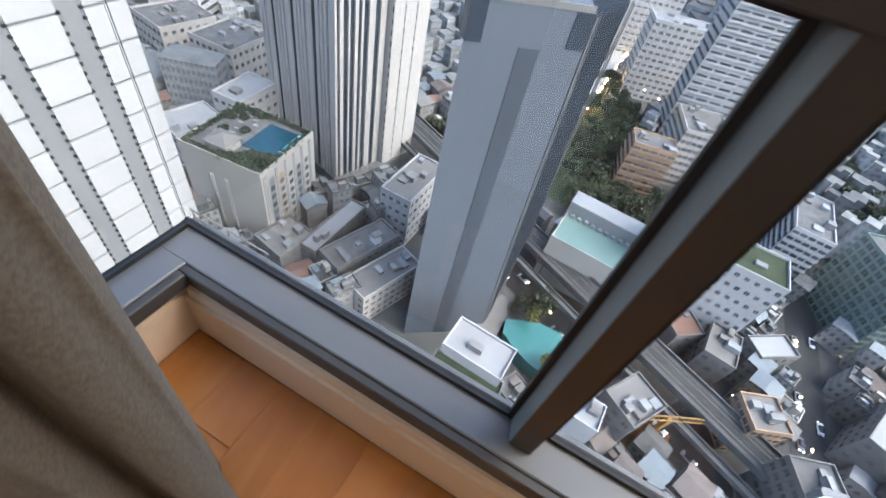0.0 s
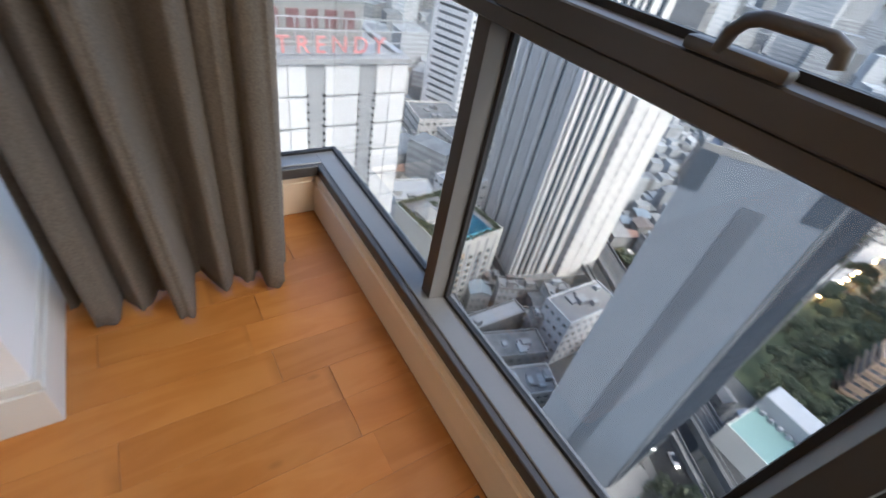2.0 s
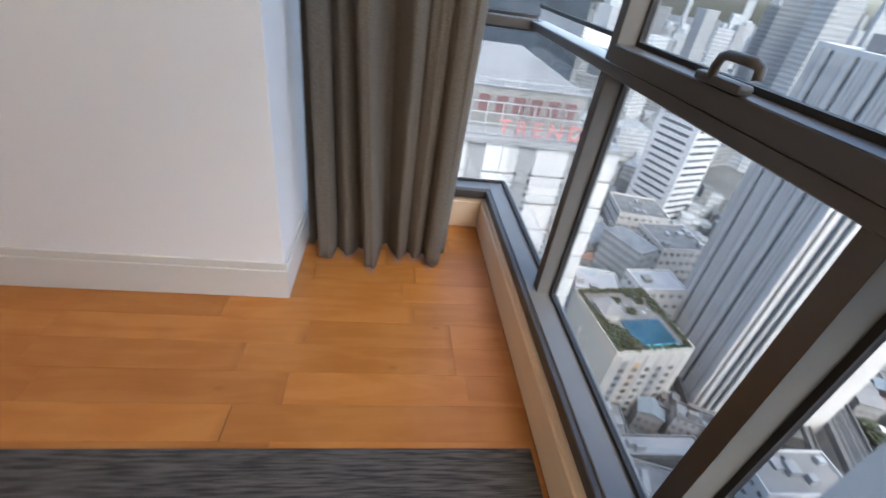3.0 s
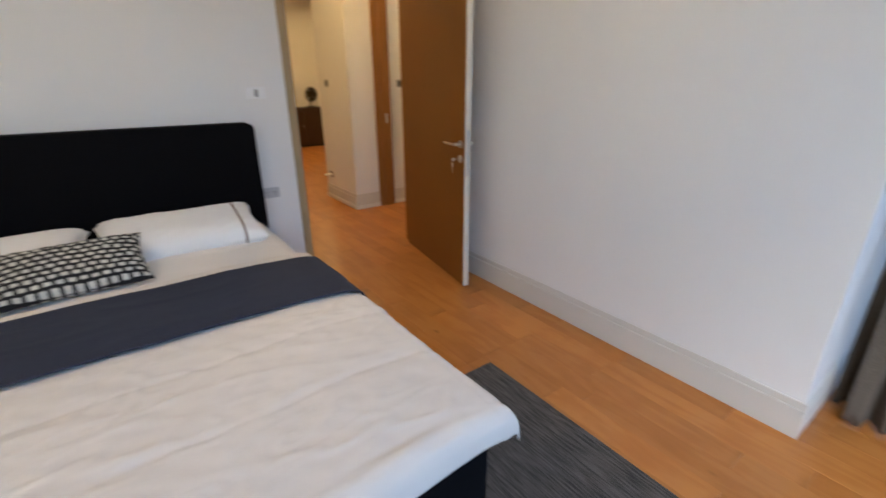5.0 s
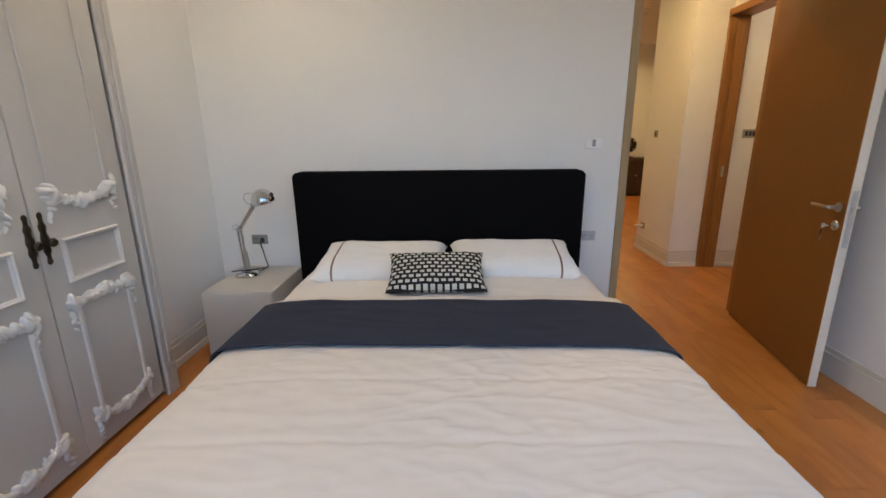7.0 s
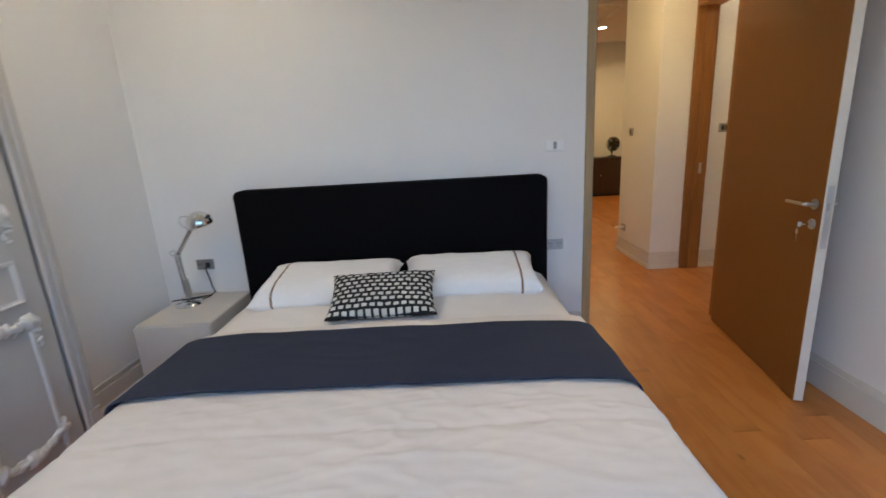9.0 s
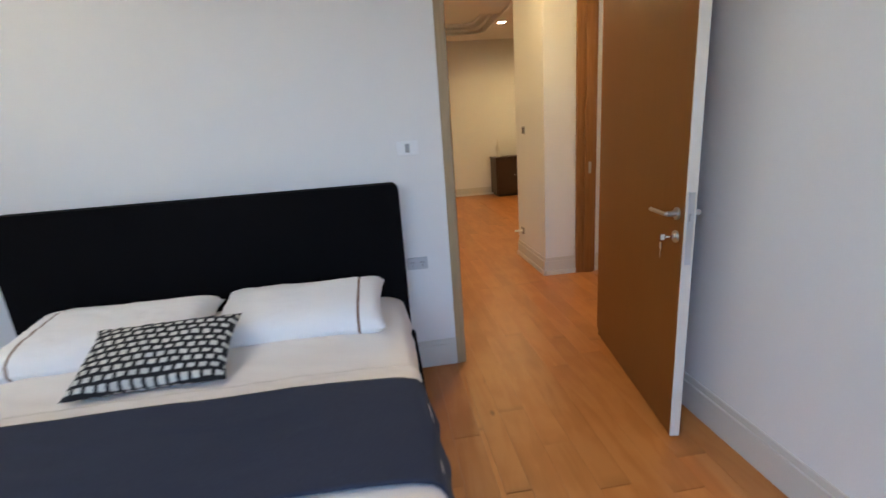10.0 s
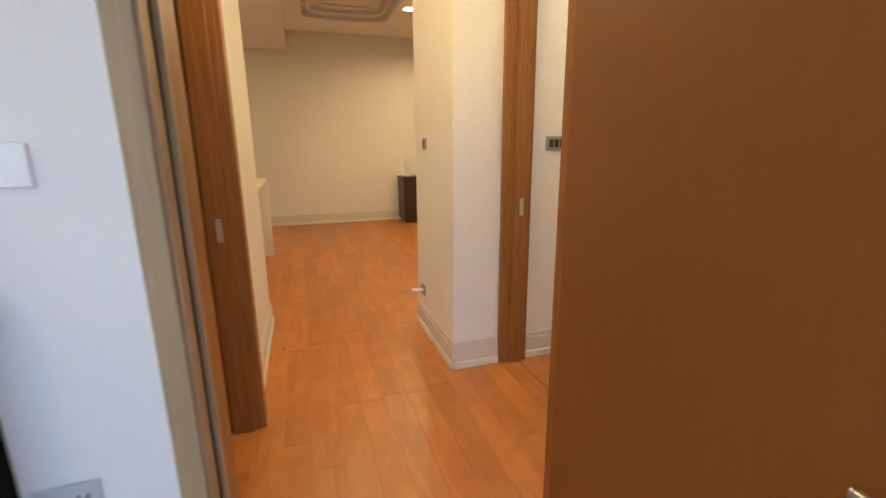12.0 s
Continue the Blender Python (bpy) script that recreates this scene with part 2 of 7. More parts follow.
M_WHITELAC = surface("white_lacquer", (0.78, 0.76, 0.72), 0.35, vary=0.02)
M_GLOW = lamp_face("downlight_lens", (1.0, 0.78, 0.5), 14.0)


def stripe_linen():
    """White pillow linen with one brown braid line across it."""
    m, n, l, p = material("pillow_linen")
    tc, sp = n.new("ShaderNodeTexCoord"), n.new("ShaderNodeSeparateXYZ")
    l.new(tc.outputs["Object"], sp.inputs["Vector"])
    d, cmp = n.new("ShaderNodeMath"), n.new("ShaderNodeMath")
    d.operation, cmp.operation = "SUBTRACT", "COMPARE"
    l.new(sp.outputs["X"], d.inputs[0])
    d.inputs[1].default_value = 0.27
    l.new(d.outputs[0], cmp.inputs[0])
    cmp.inputs[1].default_value, cmp.inputs[2].default_value = 0.0, 0.006
    mx = n.new("ShaderNodeMix")
    mx.data_type = "RGBA"
    mx.inputs["A"].default_value, mx.inputs["B"].default_value = (0.86, 0.85, 0.84, 1), (0.20, 0.12, 0.08, 1)
    l.new(cmp.outputs[0], mx.inputs["Factor"])
    l.new(mx.outputs["Result"], p.inputs["Base Color"])
    t, b = n.new("ShaderNodeTexNoise"), n.new("ShaderNodeBump")
    t.inputs["Scale"].default_value, t.inputs["Detail"].default_value = 14, 5
    b.inputs["Strength"].default_value, b.inputs["Distance"].default_value = 0.25, 0.02
    l.new(tc.outputs["Object"], t.inputs["Vector"])
    l.new(t.outputs["Fac"], b.inputs["Height"])
    l.new(b.outputs["Normal"], p.inputs["Normal"])
    p.inputs["Roughness"].default_value, p.inputs["Sheen Weight"].default_value = 0.85, 0.2
    return m


def oval_cloth():
    """Black cushion cloth with staggered rows of off-white rounded squares."""
    m, n, l, p = material("patterned_cushion_cloth")
    tc, br = n.new("ShaderNodeTexCoord"), n.new("ShaderNodeTexBrick")
    l.new(tc.outputs["Object"], br.inputs["Vector"])
    br.offset, br.offset_frequency = 0.5, 2
    for key, v in (("Scale", 1.0), ("Mortar Size", 0.0078), ("Mortar Smooth", 0.25), ("Brick Width", 0.038), ("Row Height", 0.031)):
        br.inputs[key].default_value = v
    br.inputs["Color1"].default_value, br.inputs["Color2"].default_value = (0.66, 0.645, 0.58, 1), (0.56, 0.545, 0.49, 1)
    br.inputs["Mortar"].default_value = (0.010, 0.010, 0.012, 1)
    l.new(br.outputs["Color"], p.inputs["Base Color"])
    t, b = n.new("ShaderNodeTexNoise"), n.new("ShaderNodeBump")
    t.inputs["Scale"].default_value = 300
    b.inputs["Strength"].default_value, b.inputs["Distance"].default_value = 0.4, 0.003
    l.new(tc.outputs["Object"], t.inputs["Vector"])
    l.new(t.outputs["Fac"], b.inputs["Height"])
    l.new(b.outputs["Normal"], p.inputs["Normal"])
    p.inputs["Roughness"].default_value = 0.9
    return m


M_PILLOW, M_CUSHION = stripe_linen(), oval_cloth()


def add_box(bm, x0, x1, y0, y1, z0, z1):
    v = [bm.verts.new((x, y, z)) for z in (z0, z1) for y in (y0, y1) for x in (x0, x1)]
    for f in ((0, 2, 3, 1), (4, 5, 7, 6), (0, 1, 5, 4), (2, 6, 7, 3), (0, 4, 6, 2), (1, 3, 7, 5)):
        bm.faces.new([v[i] for i in f])
    return v


def box(x0, x1, y0, y1, z0, z1, bevel=0.0, seg=2):
    bm = bmesh.new()
    add_box(bm, x0, x1, y0, y1, z0, z1)
    if bevel:
        bmesh.ops.bevel(bm, geom=bm.edges[:], offset=bevel, segments=seg, affect="EDGES", profile=0.5)
    return bm


def boxes(rows, bevel=0.0):
    bm = bmesh.new()
    for r in rows:
        add_box(bm, *r)
    if bevel:
        bmesh.ops.bevel(bm, geom=bm.edges[:], offset=bevel, segments=1, affect="EDGES")
    return bm


def mesh_of(name, bm, mat, smooth=None):
    me = bpy.data.meshes.new(name)
    bmesh.ops.recalc_face_normals(bm, faces=bm.faces[:])
    bm.to_mesh(me)
    bm.free()
    if mat:
        me.materials.append(mat)
    if smooth:
        me.shade_smooth()
        me.set_sharp_from_angle(angle=radians(smooth))
    return me


def part(name, bm, mat, parent, label="", smooth=None):
    ob = new(name, mesh_of(name, bm, mat, smooth))
    ob.parent = parent
    if label:
        tagged(ob, label)
    return ob


def thing(name, label, category, at=(0, 0, 0), turn=(0, 0, 0), group="", kind=""):
    ob = new(name)
    ob.empty_display_size = 0.1
    ob.matrix_world = pose(*at, *turn)
    return tagged(ob, label, category, group, kind)


def single(name, bm, mat, label, category, group="", kind="", smooth=None, at=None):
    ob = new(name, mesh_of(name, bm, mat, smooth))
    if at:
        ob.matrix_world = pose(*at)
    return tagged(ob, label, category, group, kind)


def structure(name, bm, mat, label="", smooth=None):
    return tagged(new(name, mesh_of(name, bm, mat, smooth)), label, "", "", "structure")


def lathe(profile, steps=24, bm=None, m=None):
    """A turned body: rows of (radius, height)."""
    bm = bm or bmesh.new()
    rings = []
    for r, z in profile:
        ring = [bm.verts.new((r * math.cos(2 * math.pi * i / steps), r * math.sin(2 * math.pi * i / steps), z)) for i in range(steps)]
        if m:
            for v in ring:
                v.co = m @ v.co
        rings.append(ring)
    for a, b in zip(rings, rings[1:]):
        for i in range(steps):
            j = (i + 1) % steps
            bm.faces.new((a[i], a[j], b[j], b[i]))
    bm.faces.new(rings[0][::-1])
    bm.faces.new(rings[-1])
    return bm


def tube(points, radius, steps=8, bm=None):
    """A round bar through the points."""
    bm = bm or bmesh.new()
    pts = [Vector(p) for p in points]
    rings = []
    for i, p in enumerate(pts):
        d = (pts[min(i + 1, len(pts) - 1)] - pts[max(i - 1, 0)]).normalized()
        q = d.to_track_quat("Z", "Y")
        rings.append([bm.verts.new(p + q @ Vector((radius * math.cos(2 * math.pi * k / steps), radius * math.sin(2 * math.pi * k / steps), 0))) for k in range(steps)])
    for a, b in zip(rings, rings[1:]):
        for i in range(steps):
            j = (i + 1) % steps
            bm.faces.new((a[i], a[j], b[j], b[i]))
    bm.faces.new(rings[0][::-1])
    bm.faces.new(rings[-1])
    return bm


def prism(poly, z0, z1, bm=None):
    bm = bm or bmesh.new()
    lo = [bm.verts.new((x, y, z0)) for x, y in poly]
    hi = [bm.verts.new((x, y, z1)) for x, y in poly]
    bm.faces.new(lo[::-1])
    bm.faces.new(hi)
    for i in range(len(poly)):
        j = (i + 1) % len(poly)
        bm.faces.new((lo[i], lo[j], hi[j], hi[i]))
    return bm


CEIL, HALLCEIL, DOORH = 2.9, 2.95, 2.37
# bedroom shell
structure("wall_north", boxes([(-2.60, 0.44, 0.0, 0.2, 0, CEIL), (0.44, 1.465, 0.0, 0.2, DOORH + 0.06, CEIL), (1.465, 1.62, 0.0, 0.2, 0, CEIL)]), M_WALL, "off-white painted bedroom wall behind the headboard")
structure("wall_east", box(1.435, 1.62, -2.77, -0.001, 0, CEIL), M_WALL, "off-white painted side wall of the bedroom")
structure("wall_east_return", box(1.62, 2.20, -2.77, -2.62, 0, CEIL), M_WALL, "white return wall behind the curtain")
structure("wall_west", boxes([(-2.60, -2.42, -0.90, -0.001, 0, CEIL), (-2.60, -2.42, -3.9, -2.10, 0, CEIL), (-2.60, -2.42, -2.10, -0.90, DOORH + 0.15, CEIL)]), M_WALL, "off-white painted wall with a built-in wardrobe")
structure("ceiling", box(-2.6, 2.19, -3.78, 0.2, CEIL, CEIL + 0.15), M_CEIL, "white bedroom ceiling")
structure("floor_slab", boxes([(-2.6, 2.19, -3.80, -2.62, -0.25, -0.012), (-2.6, 4.2, -2.62, 7.4, -0.25, -0.012)]), M_UNDER, "dark bed below the floor planks")


def skirting(name, x0, x1, y0, y1, face, with_strip=False):
    """A painted baseboard with a thinner top lip. face: the way it looks."""
    t = 0.006
    low = [x0, x1, y0, y1, 0.0, 0.135]
    top = [x0, x1, y0, y1, 0.135, 0.168]
    i = {"+x": 1, "-x": 0, "+y": 3, "-y": 2}[face]
    top[i] += -t if face[0] == "+" else t
    bm = boxes([low, top])
    bmesh.ops.bevel(bm, geom=[e for e in bm.edges], offset=0.002, segments=1, affect="EDGES")
    ob = structure(name, bm, M_BASE, "pale painted baseboard")
    # White strip, slightly proud, along the lower edge.
    if with_strip:
        foot = [x0, x1, y0, y1, 0.0, 0.045]
        foot[i] += 0.009 if face[0] == "+" else -0.009
        part("foot_strip", box(*foot, 0.004, 2), M_WHITELAC, ob, "white strip along the foot of the baseboard")
    return ob


skirting("baseboard_north", -2.42, 0.425, -0.015, 0.0, "-y")
skirting("baseboard_east", 1.42, 1.435, -2.785, -0.02, "-x")
skirting("baseboard_return", 1.4355, 2.06, -2.785, -2.77, "-y")
skirting("baseboard_west", -2.42, -2.405, -0.80, -0.016, "+x", True)

# planks of the floor, laid along y
PW = 0.1267
floor = structure("floor", boxes([(-2.6, 2.15, -3.75, -2.7, -0.012, -0.004), (-2.6, 4.1, -2.7, 7.3, -0.012, -0.004)]), M_UNDER, "orange-brown wooden plank floor with dark joints")
rng = random.Random(7)


def plank_mesh(w, ln):
    bm = box(-w / 2 + 0.0004, w / 2 - 0.0004, -ln / 2 + 0.0004, ln / 2 - 0.0004, -0.01, 0.0)
    top = [e for e in bm.edges if all(v.co.z > -0.001 for v in e.verts)]
    bmesh.ops.bevel(bm, geom=top, offset=0.0004, segments=1, affect="EDGES")
    return mesh_of("plank", bm, M_FLOOR)


plank_cache = {}


def lay(x0, x1, y0, y1, shortest, longest):
    k = 0
    x = 1.43 - PW * math.ceil((1.43 - x0) / PW)
    while x < x1 - 0.01:
        y = y0 - rng.uniform(0.0, shortest)
        while y < y1 - 0.01:
            step = round(rng.uniform(shortest, longest), 2)
            a, b = max(y, y0), min(y + step, y1)
            xa, xb = max(x, x0), min(x + PW, x1)
            if b - a > 0.02 and xb - xa > 0.01:
                key = (round(xb - xa, 3), round(b - a, 2))
                if key not in plank_cache:
                    plank_cache[key] = plank_mesh(*key)
                ob = new("plank", plank_cache[key])
                ob.parent = floor
                ob.location = ((xa + xb) / 2, (a + b) / 2, rng.uniform(-0.0002, 0.0))
            y += step
        x += PW
        k += 1


def finish_floor():
    lay(-2.42, 0.44, -3.65, 0.0, 0.9, 1.6)
    lay(0.44, 1.43, -3.65, -1.6, 0.45, 0.95)
    lay(0.44, 1.43, -1.6, 7.15, 0.9, 1.6)
    lay(1.43, 2.09, -3.65, -2.785, 0.35, 0.7)
    lay(1.43, 1.93, 0.0, 7.15, 1.2, 1.8)
    lay(-0.6, 0.44, 0.2, 7.15, 1.2, 1.8)
    lay(1.93, 4.0, 2.2, 7.15, 1.2, 1.8)
    lay(1.93, 3.2, 0.2, 1.40, 1.0, 1.4)


# window wall
GY, GX, SILL = -3.772, 2.181, 0.235
structure("wall_south", boxes([(-2.6, 2.20, -3.79, -3.70, -0.25, 0.20), (-2.6, 2.20, -3.79, -3.70, 2.75, CEIL + 0.15), (-2.6, -2.15, -3.79, -3.70, 0.20, 2.75)]), M_WALL, "low window wall under the glazing")
structure("wall_east_low", boxes([(2.141, 2.20, -3.699, -2.77, -0.25, 0.20), (2.141, 2.20, -3.699, -2.77, 2.75, CEIL + 0.15)]), M_WALL, "low wall under the side glazing")
wb = boxes([(-2.15, 2.09, -3.70, -3.652, 0, 0.15), (-2.15, 2.084, -3.70, -3.660, 0.15, 0.183)])
structure("baseboard_window", wb, M_SILLWOOD, "cream wooden baseboard below the window")
wb = boxes([(2.092, 2.14, -3.70, -2.786, 0, 0.15), (2.10, 2.14, -3.70, -2.786, 0.15, 0.183)])
structure("baseboard_side_window", wb, M_SILLWOOD, "cream wooden baseboard below the side window")

MULL = [1.2755, 0.4305, -0.4145, -1.2595, -2.1045]
win = thing("window_1", "wide grey aluminium window with fixed lower panes and handled sashes", "window", kind="structure")
part("window_sill", box(-2.15, 2.181, -3.80, -3.688, 0.203, SILL, 0.003, 1), M_ALULIGHT, win, "light grey aluminium sill")
part("sill_nosing", box(-2.15, 2.13, -3.688, -3.667, 0.184, 0.229, 0.003, 1), M_ALU, win, "dark grey nosing")
part("transom", boxes([(-2.15, 2.16, -3.80, -3.716, 1.010, 1.042), (-2.15, 1.24, -3.80, -3.708, 1.0425, 1.088)], 0.003), M_ALU, win, "dark grey transom")
part("top_frame", box(-2.15, 2.2, -3.80, -3.695, 2.66, 2.75, 0.003, 1), M_ALU, win)
for mx in MULL:
    part("mullion", prism([(mx - 0.022, -3.80), (mx + 0.022, -3.80), (mx + 0.022, -3.72), (mx - 0.022, -3.72)], SILL - 0.002, 2.66), M_ALU, win)
    # Daylight on the slanted sides is put into the beads' paler colour.
    for sx in (-1, 1):
        ring = [(mx + sx * 0.0225, -3.795), (mx + sx * 0.034, -3.795), (mx + sx * 0.034, -3.764), (mx + sx * 0.0225, -3.7205)]
        part("glazing_bead", prism(ring if sx > 0 else ring[::-1], SILL, 2.66), M_ALULIGHT, win, "slanted bead, coloured paler as lit by daylight")
part("jamb_frame", box(-2.2, -2.13, -3.80, -3.69, SILL, 2.66, 0.003, 1), M_ALU, win)
edges = [2.193, *MULL]
for a, b in zip(edges, edges[1:]):
    x1, x0 = a - (0.034 if a < 2 else 0), b + 0.034
    for z0, z1 in ((SILL, 1.010), (1.088, 2.66)):
        g = 0.012
        part("gasket", boxes([(x0, x1, GY - 0.01, GY + 0.006, z0, z0 + g), (x0, x1, GY - 0.01, GY + 0.006, z1 - g, z1), (x0, x0 + g, GY - 0.01, GY + 0.006, z0 + g, z1 - g), *([(x1 - g, x1, GY - 0.01, GY + 0.006, z0 + g, z1 - g)] if x1 < 2 else [])]), M_GASKET, win)
        pane = part("pane", box(x0 + 0.006, x1 - 0.006, GY - 0.006, GY, z0 + 0.006, z1 - 0.006), M_GLASS, win)
        pane.visible_shadow = False


def sash_handle(x):
    h = part("sash_handle", box(x - 0.065, x + 0.065, -3.730, -3.700, 1.0885, 1.106, 0.006, 2), M_ALU, win, "dark cam handle", smooth=40)
    part("lever", tube([(x + 0.02, -3.705, 1.10), (x + 0.014, -3.700, 1.122), (x + 0.002, -3.696, 1.136), (x - 0.015, -3.694, 1.142), (x - 0.082, -3.694, 1.142), (x - 0.096, -3.695, 1.136), (x - 0.099, -3.696, 1.120)], 0.0085, 10), M_ALU, h, smooth=40)


for hx in (0.797, -0.048, -0.893):
    sash_handle(hx)

side = thing("window_2", "narrow side window in grey aluminium beside the curtain", "window", kind="structure")
part("window_sill", box(2.098, 2.20, -3.69, -2.79, 0.203, SILL, 0.003, 1), M_ALULIGHT, side, "light grey aluminium sill")
part("sill_nosing", box(2.077, 2.098, -3.667, -2.79, 0.184, 0.229, 0.003, 1), M_ALU, side)
part("transom", box(2.10, 2.20, -3.765, -2.79, 1.003, 1.045, 0.003, 1), M_ALU, side)
part("top_frame", box(2.10, 2.20, -3.765, -2.79, 2.66, 2.75, 0.003, 1), M_ALU, side)
part("jamb_frame", box(2.10, 2.20, -2.86, -2.79, SILL, 2.66, 0.003, 1), M_ALU, side)
for z0, z1 in ((SILL, 1.003), (1.045, 2.66)):
    part("gasket", boxes([(GX - 0.006, GX + 0.01, -3.765, -2.86, z0, z0 + 0.012), (GX - 0.006, GX + 0.01, -3.765, -2.86, z1 - 0.012, z1)]), M_GASKET, side)
    pane = part("pane", box(GX, GX + 0.006, -3.7715, -2.87, z0 + 0.006, z1 - 0.006), M_GLASS, side)
    pane.visible_shadow = False


# curtain: deep rounded pleats gathered at the side window
def curtain():
    ob = thing("curtain", "floor-length grey-brown curtain gathered in deep pleats beside the window", "curtain")
    # folds from the wall to the window: y and x of the crest, x of the hollow after it, sway of the crest with height, half-width of the crest
    folds = [(-2.803, 1.790, 1.85, 0.0, 0.010), (-2.890, 1.683, 1.80, 0.02, 0.030), (-2.985, 1.730, 1.79, 0.05, 0.014), (-3.095, 1.640, 1.84, 0.09, 0.022), (-3.222, 1.705, 1.785, 0.015, 0.014), (-3.300, 1.738, 1.775, 0.0, 0.012), (-3.375, 1.668, 1.80, -0.01, 0.024)]

    def line_at(z):
        up = min(1.0, z / 1.6)
        pts = []
        for k, (y, x, hollow, sway, half) in enumerate(folds):
            yc = y + sway * up
            wob = 0.012 * math.sin(1.7 * z + 2.1 * k)
            pts += [(x + 0.25 * (hollow - x) * up + wob + 0.012, yc + half), (x + 0.25 * (hollow - x) * up + wob, yc), (x + 0.25 * (hollow - x) * up + wob + 0.010, yc - half)]
            if k + 1 < len(folds):
                yn = folds[k + 1][0] + folds[k + 1][3] * up
                mid = (yc + yn) / 2
                gap = max(0.008, (yc - yn) / 2 - half - 0.006)
                pts += [(hollow - 0.012 - 0.02 * up, mid + gap * 0.45), (hollow - 0.02 * up, mid), (hollow - 0.016 - 0.02 * up, mid - gap * 0.45)]
        y, x = folds[-1][0] - 0.015 * up, folds[-1][1]
        pts += [(x + 0.036, y - 0.034), (x + 0.068, y - 0.014), (x + 0.092, y - 0.030), (x + 0.116, y - 0.058), (x + 0.150, y - 0.072 - 0.012 * up), (x + 0.185, y - 0.064), (x + 0.220, y - 0.085 - 0.012 * up), (x + 0.255, y - 0.090)]
        out = []
        for a in range(1, len(pts) - 2):
            p0, p1, p2, p3 = (Vector(pts[a + d]) for d in (-1, 0, 1, 2))
            for q in range(4):
                t = q / 4
                out.append(0.5 * (2 * p1 + (p2 - p0) * t + (2 * p0 - 5 * p1 + 4 * p2 - p3) * t * t + (3 * p1 - p0 - 3 * p2 + p3) * t ** 3))
        return out

    bm = bmesh.new()
    grid = []
    for k in range(19):
        z = 0.012 + 2.71 * (k / 18) ** 1.3
        grid.append([bm.verts.new((p.x, min(p.y, -2.792), z + (0.006 * (1 + math.sin(0.9 * i)) if k == 0 else 0))) for i, p in enumerate(line_at(z))])
    for a, b in zip(grid, grid[1:]):
        for i in range(len(a) - 1):
            bm.faces.new((a[i], a[i + 1], b[i + 1], b[i]))
    cloth = part("cloth", bm, M_CURTAIN, ob, smooth=180)
    mod = cloth.modifiers.new("thickness", "SOLIDIFY")
    mod.thickness, mod.offset = 0.004, 0
    part("curtain_track", box(1.71, 1.76, -3.60, -2.79, 2.80, CEIL - 0.001, 0.003, 1), M_PLATE, ob)
    part("heading_tape", box(1.725, 1.745, -3.51, -2.79, 2.70, 2.80, 0.002, 1), M_CURTAIN, ob)


curtain()

rug = single("rug", box(-1.45, 0.77, -3.63, -1.665, 0.001, 0.013, 0.003, 1), M_RUG, "dark grey streaked flat-woven rug lying under the bed", "rug")


def rod(bm, a, b, r, steps=10):
    return tube([a, b], r, steps, bm)


